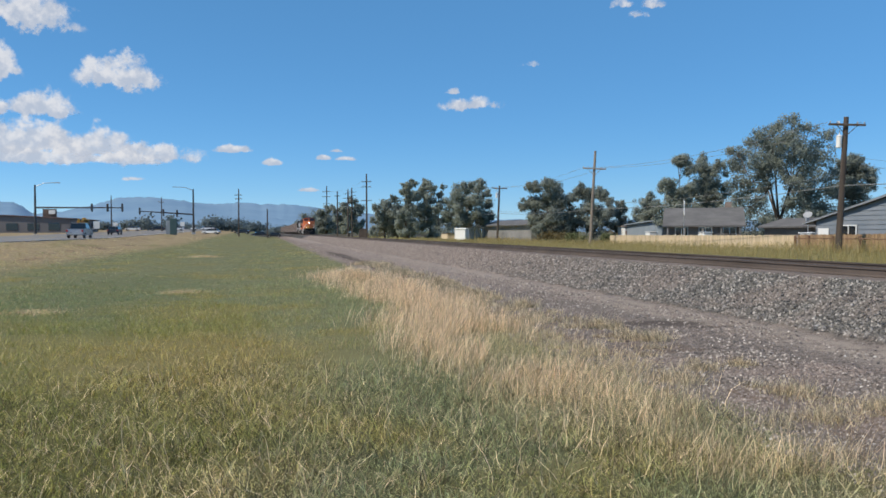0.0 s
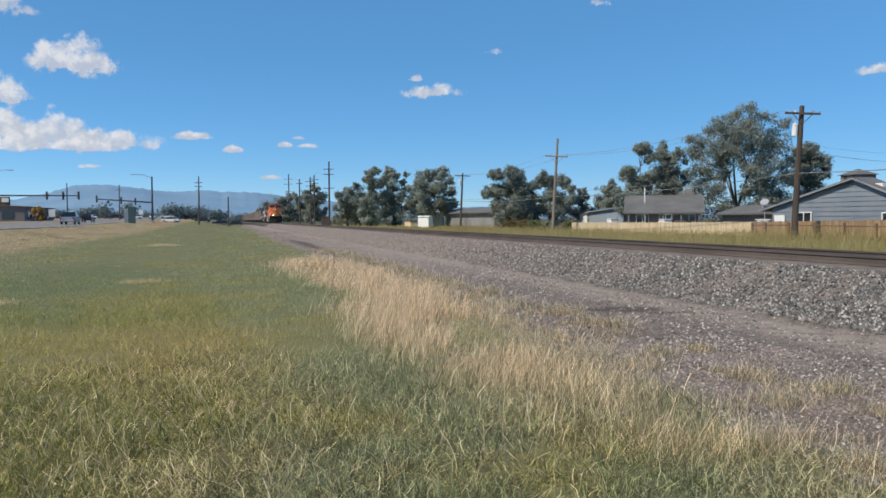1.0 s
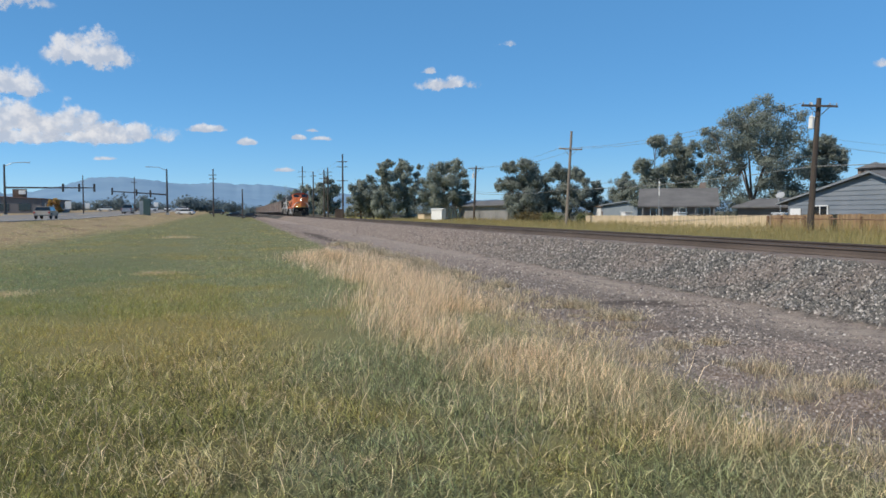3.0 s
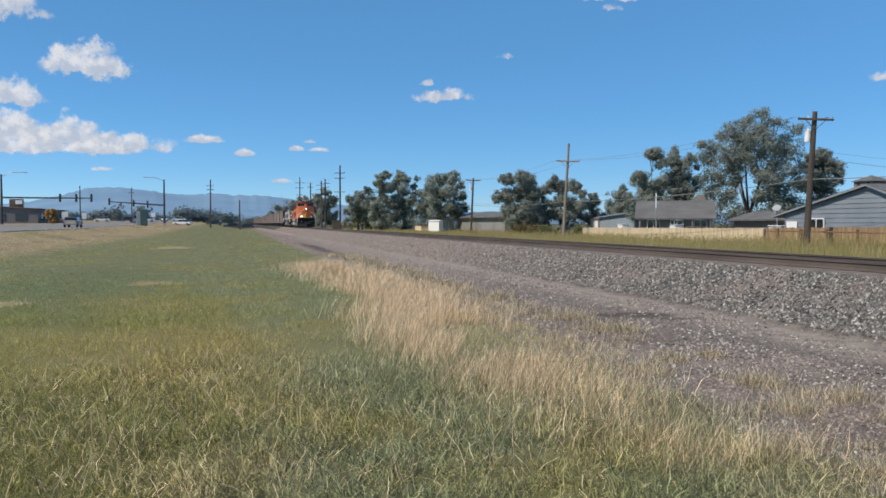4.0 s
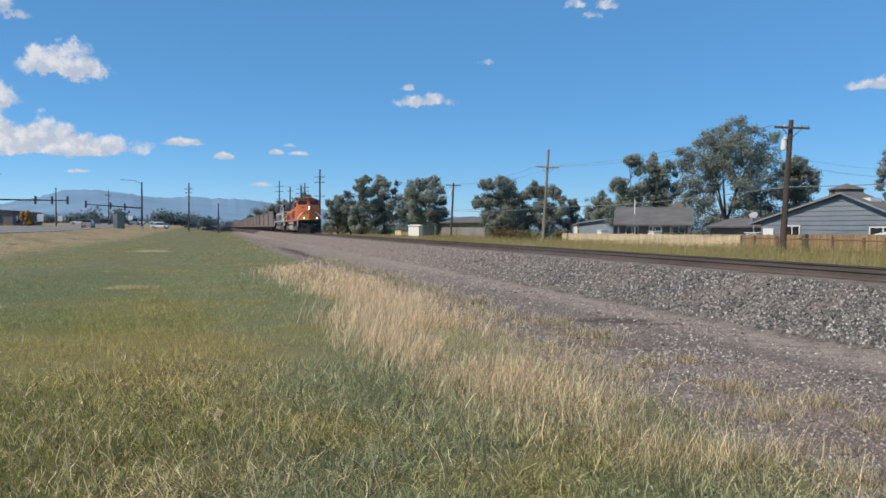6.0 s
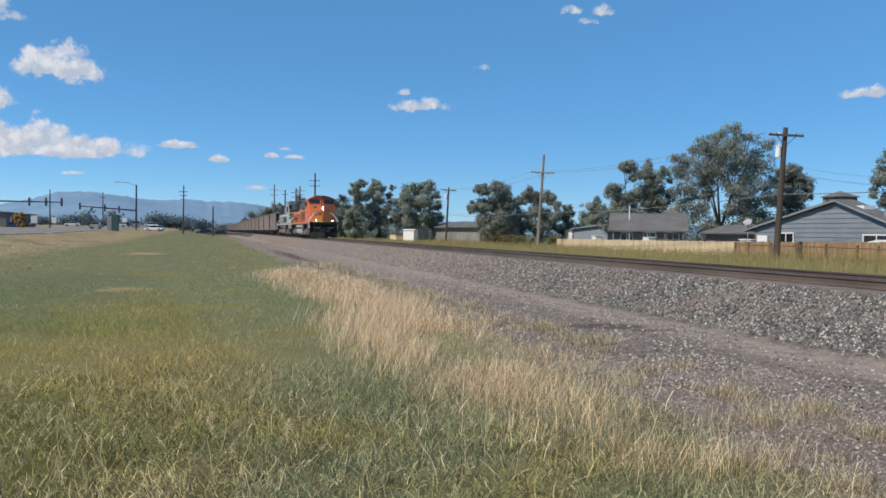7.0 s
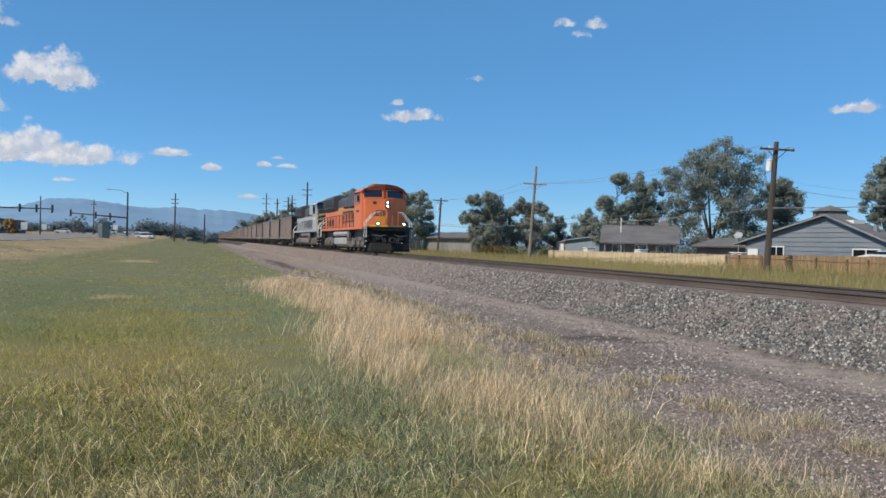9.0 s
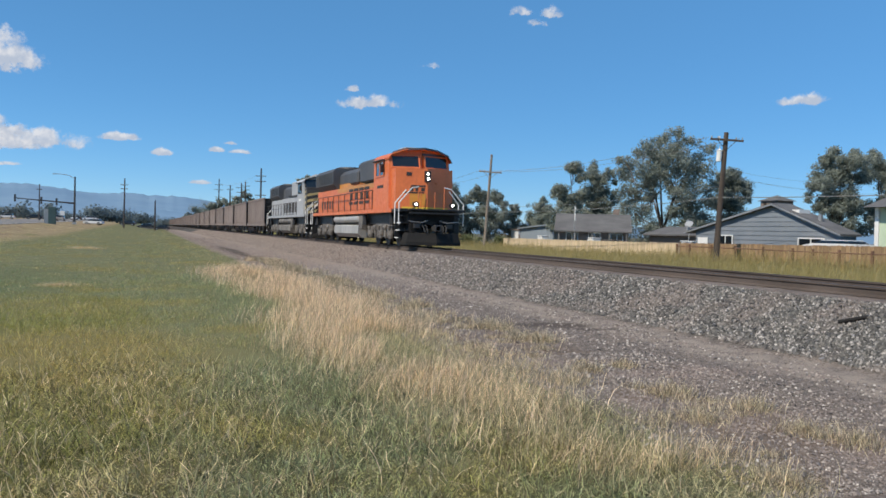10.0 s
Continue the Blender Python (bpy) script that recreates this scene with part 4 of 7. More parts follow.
def elm(x, y, label, leaf, crown, seed, bark=None, dense=1.0, stems=()):
    """A tree whose limbs carry the boughs listed in crown: (offset across, height above the eye's ground, radius)."""
    r = random.Random(seed)
    z0, far = float(ground_z(x, y)), math.hypot(x, y)
    ob = thing("tree", label, "tree", pose(x, y, z0), "street trees")
    half = max(abs(a) + s for a, _, s in crown)
    height, foot = max(u + s for _, u, s in crown) - z0, min(u - s for _, u, s in crown) - z0
    boughs = []
    for a, up, s in crown:
        room = half * math.sqrt(max(0.05, 1 - (a / half) ** 2)) - s * 0.5
        up, s = up - s * 0.22, s * 1.12
        for deep in ((r.uniform(-0.9, -0.3), r.uniform(0.3, 0.9)) if abs(a) < half * 0.45 else (r.uniform(-0.7, 0.7),)):
            d = deep * max(room, 0.2)
            boughs.append(((a * y + d * x) / far, (d * y - a * x) / far, up - z0, s))
    thick = 0.026 * height
    fork = (r.uniform(-0.2, 0.2), r.uniform(-0.2, 0.2), max(0.8, min(foot + 0.4, height * 0.3)))
    bm = bmesh.new()
    rod(bm, (0, 0, -0.3), (fork[0] * 0.4, fork[1] * 0.4, fork[2] * 0.5), thick * 1.25, thick * 0.95, 9)
    rod(bm, (fork[0] * 0.4, fork[1] * 0.4, fork[2] * 0.5), fork, thick * 0.95, thick * 0.8, 9)
    part("trunk", bm, bark or BARK, ob)
    clumps, sizes, knees = [], [], []
    for bx_, by_, bz, s in sorted(boughs, key=lambda q: -q[3]):
        bm = bmesh.new()
        near = min(knees, key=lambda q: (Vector(q) - Vector((bx_, by_, bz - s))).length) if len(knees) > 4 else fork
        knee = (near[0] + (bx_ - near[0]) * 0.45 + r.uniform(-0.3, 0.3), near[1] + (by_ - near[1]) * 0.45 + r.uniform(-0.3, 0.3), near[2] + (bz - near[2]) * 0.6)
        w0 = 0.42 if len(knees) < 5 else 0.18
        knees.append(knee)
        rod(bm, near, knee, thick * w0, thick * w0 * 0.6, 6), rod(bm, knee, (bx_, by_, bz), thick * w0 * 0.6, thick * 0.05, 5)
        for _ in range(9):
            w = Vector((r.gauss(0, 1), r.gauss(0, 1), r.gauss(0.1, 0.9))).normalized() * s * r.uniform(0.3, 0.78)
            k = s * r.uniform(0.28, 0.48)
            clumps.append((bx_ + w.x, by_ + w.y, bz + w.z)), sizes.append((k, k, k * 0.85))
        for c in clumps[-3:]:
            rod(bm, (bx_, by_, bz - s * 0.4), c, thick * 0.05, thick * 0.02, 4)
        part("limb", bm, bark or BARK, ob)
    for k, (a, thin) in enumerate(stems):
        bm = bmesh.new()
        foot_at = (a * y / far, -a * x / far, -0.3)
        rod(bm, foot_at, (foot_at[0] + r.uniform(-0.3, 0.3), foot_at[1], 2.3), thin, thin * 0.85, 7)
        rod(bm, (foot_at[0], foot_at[1], 2.1), boughs[-1 - k][:3], thin * 0.8, thin * 0.3, 6)
        part("trunk", bm, bark or BARK, ob)
    size = max(0.14, 0.00178 * far)
    count = int(sum(s * s for *_, s in boughs) * 18.5 * dense / (size * size))
    leaf_cloud("crown", clumps, sizes, min(count, 46000), size, leaf, ob)
    return ob


elm(60.1, 85.5, "tallest grey-green elm with bare limbs behind the houses", G,
    [(-0.8, 13.8, 1.3), (1.2, 13.9, 1.4), (3.2, 13.4, 1.4), (-2.7, 12.7, 1.4), (4.5, 12.5, 1.4), (-5.1, 11.6, 1.2), (-4.0, 10.7, 1.8), (-2.7, 10.3, 2.0), (-0.8, 11.7, 2.0),
     (1.5, 12.1, 2.0), (3.0, 10.9, 2.1), (4.6, 10.5, 1.5), (-5.3, 9.6, 1.4), (-4.0, 8.1, 1.7), (-2.1, 8.6, 1.5), (2.3, 8.5, 1.5), (4.0, 8.2, 1.8), (-0.8, 9.4, 1.2),
     (-4.5, 5.6, 1.4), (-3.2, 6.7, 1.1), (2.4, 5.2, 1.4), (3.8, 5.1, 1.7), (4.8, 6.5, 1.5), (-5.4, 7.3, 0.9), (1.3, 7.0, 0.9), (-5.0, 4.0, 1.3), (-3.2, 3.6, 1.2), (3.2, 3.4, 1.5), (5.2, 4.4, 1.5), (-1.2, 3.2, 1.0), (0.4, 10.2, 1.6), (-1.6, 7.0, 1.1), (0.6, 8.4, 1.2), (-4.6, 6.8, 1.5), (-2.6, 5.2, 1.4),
     (2.6, 6.8, 1.5), (0.8, 5.0, 1.1), (5.6, 8.4, 1.5)], 140, dense=1.45)
elm(69.7, 84.7, DARK_ELM, D, [(-0.9, 9.8, 1.1), (0.2, 10.0, 1.3), (1.2, 8.6, 1.3), (-0.1, 7.8, 1.8), (1.7, 7.1, 1.1), (-1.1, 6.4, 1.6), (0.7, 5.8, 1.4), (-1.4, 8.7, 1.3), (0.0, 4.0, 1.6)], 141)
elm(50.9, 92.9, "slender grey-green poplar behind the houses", G, [(0.7, 10.3, 1.2), (0.1, 10.5, 0.9), (1.4, 9.4, 0.9), (-1.2, 7.7, 1.2), (-1.8, 7.0, 0.9), (-0.7, 6.1, 1.2), (0.8, 6.9, 1.4), (0.5, 5.4, 1.4), (-0.4, 4.2, 1.4), (-2.4, 5.0, 1.1), (1.6, 3.8, 1.3), (-2.2, 3.4, 1.2)], 142)
elm(57.2, 96.4, "slender grey-green poplar behind the houses", G, [(-0.6, 11.2, 0.8), (-0.9, 10.0, 1.1), (0.0, 9.3, 1.4), (-0.7, 7.9, 1.6), (0.6, 7.6, 1.3), (1.4, 10.2, 0.9), (-1.2, 6.1, 1.6), (0.9, 5.9, 1.3), (2.0, 9.3, 0.7), (0.2, 4.2, 1.6), (2.2, 6.8, 1.2), (-2.0, 3.8, 1.4), (2.2, 4.4, 1.3), (1.0, 2.8, 1.4)], 143)
elm(56.6, 111.5, "small grey-green tree behind the grey house", G, [(0.0, 6.7, 0.9), (-0.6, 5.9, 1.0), (0.6, 5.5, 1.0), (0.0, 4.1, 1.5), (-0.8, 3.0, 1.4)], 144)
elm(47.4, 112.4, DARK_ELM, D, [(-1.5, 8.0, 1.1), (-0.4, 7.4, 1.3), (-2.3, 6.9, 1.3), (1.5, 7.1, 1.2), (2.6, 6.0, 1.1), (-0.4, 5.2, 1.7), (1.8, 4.6, 1.6), (-1.8, 3.5, 1.6), (0.4, 2.6, 1.7), (2.6, 2.9, 1.3), (-2.6, 1.8, 1.1), (-3.2, 5.0, 1.3), (-3.4, 3.2, 1.3), (-3.0, 6.4, 1.0)], 145, dense=1.3)
elm(40.0, 110.9, DARK_ELM, D, [(-2.6, 8.1, 0.9), (-1.4, 8.1, 1.0), (0.1, 8.6, 1.2), (1.3, 7.7, 1.2), (-3.3, 5.7, 1.0), (-1.9, 5.9, 1.4), (0.0, 6.2, 1.7), (1.9, 5.9, 1.4), (-1.4, 3.7, 1.5), (0.8, 4.0, 1.7), (2.4, 3.2, 1.2), (-0.9, 2.1, 1.2), (1.3, 1.5, 1.4), (2.7, 1.5, 1.0)], 146, dense=1.3)
elm(52.6, 113.5, DARK_ELM, D, [(0.0, 5.8, 0.8), (0.5, 4.9, 0.7), (-0.6, 4.5, 1.0), (0.2, 3.5, 1.0), (-0.2, 2.4, 1.1)], 147)
elm(36.1, 140.5, "round grey-green tree with pale trunks over a shed", G, [(-2.5, 9.0, 1.3), (-0.5, 9.9, 1.4), (1.5, 9.7, 1.4), (3.2, 8.5, 1.3), (-3.2, 7.0, 1.5), (-1.2, 7.3, 2.0), (1.2, 7.3, 2.0), (3.5, 6.6, 1.3), (-3.6, 5.0, 1.4), (-1.2, 4.6, 1.9), (1.5, 4.6, 1.9), (3.5, 4.6, 1.2), (-0.5, 3.4, 1.4), (-2.6, 3.3, 1.4), (2.2, 3.9, 1.2)], 148, PALE_BARK, 1.3, ((0.4, 0.26), (1.1, 0.22), (1.7, 0.28), (2.3, 0.22)))
elm(29.7, 167.4, GREY_ELM, G, [(-0.3, 11.3, 1.3), (1.3, 12.2, 1.0), (-1.1, 10.3, 1.1), (0.6, 9.2, 1.5), (0.0, 6.8, 1.5), (-1.2, 5.4, 1.6), (2.0, 6.4, 1.5), (-2.0, 3.4, 1.7), (0.8, 3.4, 1.7), (-1.0, 1.8, 1.5)], 149, dense=1.3)
elm(35.6, 172.5, GREY_ELM, G, [(-1.2, 12.3, 1.2), (0.1, 11.5, 1.3), (-2.0, 10.2, 1.6), (-0.3, 8.9, 1.7), (2.6, 11.5, 0.8), (1.7, 9.8, 0.9), (-1.2, 6.5, 1.8), (1.3, 6.9, 1.6), (0.4, 4.1, 1.8), (-1.8, 3.3, 1.7), (2.5, 4.1, 1.6), (0.5, 1.8, 1.6), (3.6, 6.0, 1.5), (3.8, 3.6, 1.6), (3.0, 8.2, 1.3), (-3.0, 5.6, 1.4)], 150, dense=1.3)
elm(27.0, 183.1, DARK_ELM, D, [(2.1, 9.4, 1.0), (0.3, 8.1, 1.4), (-1.8, 7.2, 1.2), (-1.0, 5.1, 1.8), (-2.7, 4.5, 1.0), (1.2, 6.0, 1.7), (-0.6, 3.0, 1.5), (2.0, 3.4, 1.5), (3.4, 5.6, 1.4), (3.6, 2.8, 1.5), (-2.6, 2.2, 1.4)], 151, dense=1.3)
elm(25.6, 248.7, "dark full-crowned tree beside the railway", D, [(0.9, 11.6, 1.6), (-1.4, 9.2, 2.2), (2.7, 8.7, 2.2), (-3.1, 6.4, 2.3), (0.3, 5.2, 2.8), (3.8, 4.6, 1.9), (-4.8, 8.7, 1.4), (-1.4, 2.9, 2.0), (2.6, 2.9, 1.6), (0.6, 7.6, 2.4)], 152, dense=1.5)
elm(20.6, 279.4, DARK_ELM, D, [(-1.7, 8.6, 1.7), (1.5, 10.0, 1.8), (-0.4, 6.3, 2.5), (2.1, 5.0, 2.5), (-2.3, 4.4, 1.8), (0.0, 2.4, 2.2)], 153, dense=1.5)
elm(16.9, 330.3, DARK_ELM, D, [(-0.7, 7.8, 1.5), (-3.0, 6.2, 1.4), (1.5, 7.0, 1.7), (-4.5, 4.7, 1.1), (-0.2, 4.7, 1.9), (4.0, 6.4, 2.0), (2.0, 3.4, 2.2), (-2.6, 3.2, 1.8)], 154, dense=1.5)
elm(58.8, 57.0, "broad grey-green tree behind the slate-blue house", G, [(-0.6, 9.8, 0.8), (-1.2, 9.0, 0.9), (-1.8, 8.1, 0.9), (0.3, 9.1, 0.9), (1.2, 9.7, 0.6), (1.4, 8.7, 1.2), (0.2, 7.8, 1.2), (-1.1, 7.2, 1.2), (-2.1, 6.7, 0.8), (-2.4, 5.7, 0.6), (-0.7, 5.7, 1.2), (0.6, 6.1, 1.2), (1.8, 7.4, 1.2), (-1.7, 5.0, 0.9), (-0.2, 4.5, 1.1), (1.1, 4.7, 1.2), (0.8, 3.2, 1.0), (-0.6, 3.1, 0.8), (2.2, 3.5, 1.0)], 155, dense=1.1)
elm(64.8, 57.1, "broad grey-green tree behind the slate-blue house", G, [(-1.2, 10.0, 0.8), (-0.9, 8.7, 1.2), (0.0, 7.7, 1.2), (-1.5, 5.8, 1.2), (-0.1, 5.8, 1.2), (0.7, 8.8, 1.2), (1.1, 6.9, 1.2), (-0.7, 4.3, 1.1), (0.5, 4.2, 1.1), (1.7, 7.9, 1.2)], 156, dense=1.1)
for i, (x, y, h, rad, leaf, label, clear, lobes, count) in enumerate(((57.5, 115.5, 6.2, 2.6, G, "small grey-green tree behind the grey house", 0.12, 10, 5200), (46.5, 125.0, 6.8, 3.0, D, DARK_ELM, 0.06, 12, 6000),
                                                                     (31.0, 190.0, 9.0, 4.2, D, DARK_ELM, 0.06, 16, 7500), (24.0, 420.0, 13.0, 9.0, D, DARK_ELM, 0.04, 14, 6000))):
    tree(x, y, h, rad, leaf, label, 160 + i, clear, lobes, count, 0.2 if y < 130 else 0.34, full=1.6)


def bush(x, y, high, wide, leaf, label, seed, count=900, z0=None):
    r = random.Random(seed)
    z0 = float(ground_z(x, y)) if z0 is None else z0
    ob = thing("bush", label, "bush", pose(x, y, z0), "bushes")
    cs = [(r.uniform(-0.5, 0.5) * wide, r.uniform(-0.5, 0.5) * wide, high * r.uniform(0.35, 0.65)) for _ in range(7)]
    for c in cs:
        bm = bmesh.new()
        rod(bm, (0, 0, -0.05), c, 0.05, 0.02, 5)
        part("stem", bm, BARK, ob)
    leaf_cloud("foliage", cs, [(wide * 0.35, wide * 0.35, high * 0.38)] * 7, count, 0.22, leaf, ob)


for i, (x, y, high, wide) in enumerate([(39.0, 100.5, 1.7, 2.2), (38.6, 96.5, 1.4, 1.8), (39.4, 109.0, 2.0, 2.6), (39.3, 107.0, 1.9, 2.4), (41.0, 92.0, 1.3, 1.5), (30.0, 170.0, 2.2, 3.5), (27.0, 196.0, 2.4, 4.0), (56.5, 91.8, 5.6, 6.0), (60.4, 88.6, 4.4, 5.0), (63.6, 87.4, 5.2, 6.0), (66.6, 86.2, 5.6, 6.0), (61.5, 108.0, 4.8, 6.0), (70.5, 78.0, 5.0, 6.0), (46.0, 121.0, 3.6, 5.0), (42.5, 130.0, 3.4, 5.0), (45.0, 143.0, 3.6, 5.5), (41.0, 152.0, 3.2, 5.0), (37.0, 160.0, 3.6, 5.5), (41.0, 171.0, 3.8, 6.0), (34.0, 180.0, 3.4, 6.0), (38.0, 190.0, 3.8, 6.0), (54.0, 118.0, 3.4, 5.0)]):
    bush(x, y, high, wide, LEAF_DARK if high > 4 else (SCRUB, LEAF_OLIVE, LEAF_DARK)[i % 3], "tall dark green undergrowth behind the houses" if high > 4 else "scrubby bush in dry grass by the fence", 300 + i, 2600 if high > 4 else 900)

# far woods along the valley floor
wx, centres, radii = random.Random(21), [], []
for i in range(95):
    a, d = wx.uniform(-24, 4), wx.uniform(330, 700)
    s = wx.uniform(1.3, 3.4)
    x, y = d * math.sin(radians(a)), d * math.cos(radians(a))
    if -40 < x < -17 and d < 500:
        continue
    centres.append((x, y, float(ground_z(x, y)) + s * 0.7))
    radii.append((s * wx.uniform(1.2, 2.8), s * 1.3, s * wx.uniform(0.6, 1.1)))
for a, d, s, h in ((-6.1, 300, 3.6, 4.6), (-7.6, 310, 2.4, 4.8), (-3.4, 330, 5.6, 4.6), (-3.0, 345, 4.2, 3.6), (-1.7, 360, 4.0, 2.4), (2.0, 520, 5.0, 4.6), (2.5, 505, 6.0, 6.2), (3.0, 480, 7.0, 7.4), (3.5, 450, 7.0, 8.6), (4.0, 420, 7.0, 9.4), (4.5, 390, 7.0, 9.4), (5.1, 370, 6.0, 9.0), (3.8, 400, 6.0, 6.0)):
    x, y = d * math.sin(radians(a)), d * math.cos(radians(a))
    centres.append((x, y, float(ground_z(x, y)) + h * 0.55)), radii.append((s, s, h * 0.6))
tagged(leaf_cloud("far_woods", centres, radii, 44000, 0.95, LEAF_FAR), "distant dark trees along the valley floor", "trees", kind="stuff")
tree(-39.7, 197.0, 3.3, 1.7, LEAF_GOLD, "small yellow and orange autumn tree by the junction", 501, 0.12, 10, 1800, 0.4, z0=1.5, group="junction trees")


# ---- utility poles ----
def utility_pole(x, y, top, lean, arms, label, dark=True, transformer=False, radius=0.16, name="utility_pole", brace=True):
    """arms: (height below the top, half length). lean: degrees to the side, as the old poles do."""
    z0 = float(ground_z(x, y))
    mat = POLE_DARK if dark else POLE_GREY
    h = top - z0
    ob = thing(name, label, "utility pole", pose(x, y, z0, 0, lean, -22), "utility poles")
    bm = bmesh.new()
    rod(bm, (0, 0, -0.6), (0, 0, h * 0.5), radius, radius * 0.85, 10), rod(bm, (0, 0, h * 0.5), (0, 0, h), radius * 0.85, radius * 0.68, 10)
    part("shaft", bm, mat, ob)
    for drop, half in arms:
        z = h - drop
        shape("crossarm", mat, ob, (-half, half, -radius - 0.10, -radius + 0.02, z - 0.07, z + 0.07), bevel=0.01)
        for s in (-1, 1):
            if brace and half > 0.9:
                bm = bmesh.new()
                rod(bm, (s * half * 0.55, -radius - 0.05, z - 0.05), (0, -radius, z - half * 0.62), 0.025, 0.025, 5)
                part("brace", bm, mat, ob)
            for u in (0.92, 0.55):
                bm = bmesh.new()
                rod(bm, (s * half * u, -radius - 0.04, z + 0.07), (s * half * u, -radius - 0.04, z + 0.15), 0.03, 0.045, 6)
                rod(bm, (s * half * u, -radius - 0.04, z + 0.15), (s * half * u, -radius - 0.04, z + 0.22), 0.05, 0.03, 6)
                part("insulator", bm, STEEL_GREY, ob, "grey porcelain insulator")
    if transformer:
        z = h - 2.05
        bm = bmesh.new()
        rod(bm, (-0.38, -0.05, z), (-0.38, -0.05, z + 0.75), 0.18, 0.18, 12), rod(bm, (-0.38, -0.05, z + 0.75), (-0.38, -0.05, z + 0.82), 0.22, 0.12, 12)
        rod(bm, (-0.38, -0.05, z + 0.8), (-0.38, -0.05, z + 1.15), 0.035, 0.03, 6)
        tank = part("transformer", bm, WHITE, ob, "pale grey pole transformer")
        shape("bracket", STEEL_DARK, tank, (-0.2, 0, -0.1, 0, z + 0.2, z + 0.3), (-0.2, 0, -0.1, 0, z + 0.7, z + 0.8))
        shape("fuse_cutout", WHITE, ob, (-0.62, -0.46, -0.28, -0.12, h - 0.62, h - 0.34), label="white fuse cutout")
    return ob


utility_pole(37.4, 46.9, 9.12, 2.9, [(0.55, 1.15)], "thick dark leaning utility pole with a transformer", transformer=True, radius=0.23)
utility_pole(37.9, 6.5, 9.1, 1.5, [(0.55, 1.15)], "dark utility pole by the stained fence", radius=0.2)
utility_pole(36.45, 86.6, 10.75, 3.1, [(2.05, 1.32)], "grey weathered leaning pole with one crossarm", dark=False, radius=0.19)
utility_pole(37.4, 127.6, 9.1, 2.6, [(0.45, 1.25)], "dark leaning utility pole with a crossarm", transformer=True, radius=0.19)
utility_pole(37.2, 173.0, 9.3, 1.5, [(0.45, 1.2)], "dark utility pole among the trees", radius=0.18)
TALL = "tall dark utility pole with several crossarms"
for x, y, top, arms in ((23.5, 188.5, 15.1, [(1.8, 1.25), (3.0, 1.2), (6.2, 1.3)]), (21.1, 279.2, 17.3, [(1.9, 1.5), (3.6, 1.4), (6.0, 1.2)]), (20.8, 235.0, 13.3, [(1.3, 0.9)]),
                        (23.9, 235.0, 13.9, [(1.3, 1.4), (2.6, 1.3)]), (25.1, 236.0, 14.5, [(1.3, 1.4), (2.4, 1.3)])):
    utility_pole(x, y, top, 0.0, arms, TALL, radius=0.24, brace=False)
utility_pole(-5.9, 199.9, 12.0, 0.3, [(1.5, 0.95), (2.4, 0.85)], "dark utility pole by the cross street", radius=0.2, brace=False)
utility_pole(0.9, 220.0, 7.8, 0.0, [], "bare dark post beside the track", radius=0.22)
utility_pole(-32.0, 185.0, 9.6, 0.0, [], "thin dark pole beyond the junction", radius=0.15)
utility_pole(-27.6, 235.0, 11.4, 0.0, [(1.4, 0.8)], "thin utility pole beyond the junction", radius=0.17, brace=False)
utility_pole(33.0, 187.0, 7.3, 1.0, [(0.6, 1.0)], "short dark pole in front of trees", radius=0.22)


def cable(points, sag, label="thin overhead cable between utility poles", r=0.014):
    bm = bmesh.new()
    line = []
    for p, q in zip(points, points[1:]):
        p, q = Vector(p), Vector(q)
        for i in range(1 if line else 0, 9):
            u = i / 8
            line.append(p.lerp(q, u) - Vector((0, 0, sag * 4 * u * (1 - u))))
    rings = []
    for i, c in enumerate(line):
        way = line[min(i + 1, len(line) - 1)] - line[max(i - 1, 0)]
        side = way.cross(Vector((0, 0, 1))).normalized()
        up = side.cross(way).normalized()
        rings.append([bm.verts.new(c + (side * math.cos(k * math.pi / 2) + up * math.sin(k * math.pi / 2)) * r) for k in range(4)])
    for a, b in zip(rings, rings[1:]):
        for k in range(4):
            bm.faces.new((a[k], a[(k + 1) % 4], b[(k + 1) % 4], b[k]))
    tagged(part("overhead_cable", bm, CABLE), label, "cable", group="overhead cables")


cable([(38.8, 46.5, 8.75), (37.8, 86.3, 8.8), (38.8, 127.2, 8.9), (38.2, 173, 9.0)], 0.7)
cable([(36.8, 47.2, 8.80), (35.7, 86.9, 8.85), (36.5, 127.9, 8.9), (36.2, 173, 9.0)], 0.75)
cable([(37.9, 6.5, 4.6), (37.6, 46.9, 4.55), (36.7, 86.6, 4.1), (37.5, 127.6, 4.6), (37.3, 173, 5.2)], 0.35, "thick low telephone cable along the poles", 0.027)
cable([(37.6, 46.9, 5.3), (36.7, 86.6, 4.75), (37.5, 127.6, 4.9)], 0.5)
for z0, z1, y1, sag in ((6.6, 7.4, 58.0, 0.5), (6.2, 6.9, 61.0, 0.5), (6.1, 6.4, 55.0, 0.6)):
    cable([(37.6, 46.9, z0), (66.0, y1, z1)], sag, "thin service cable from the pole to the houses", 0.007)
cable([(22.6, 188.5, 13.4), (20.0, 279.2, 15.5)], 1.0), cable([(24.6, 188.5, 13.4), (22.2, 279.2, 15.5)], 1.0)


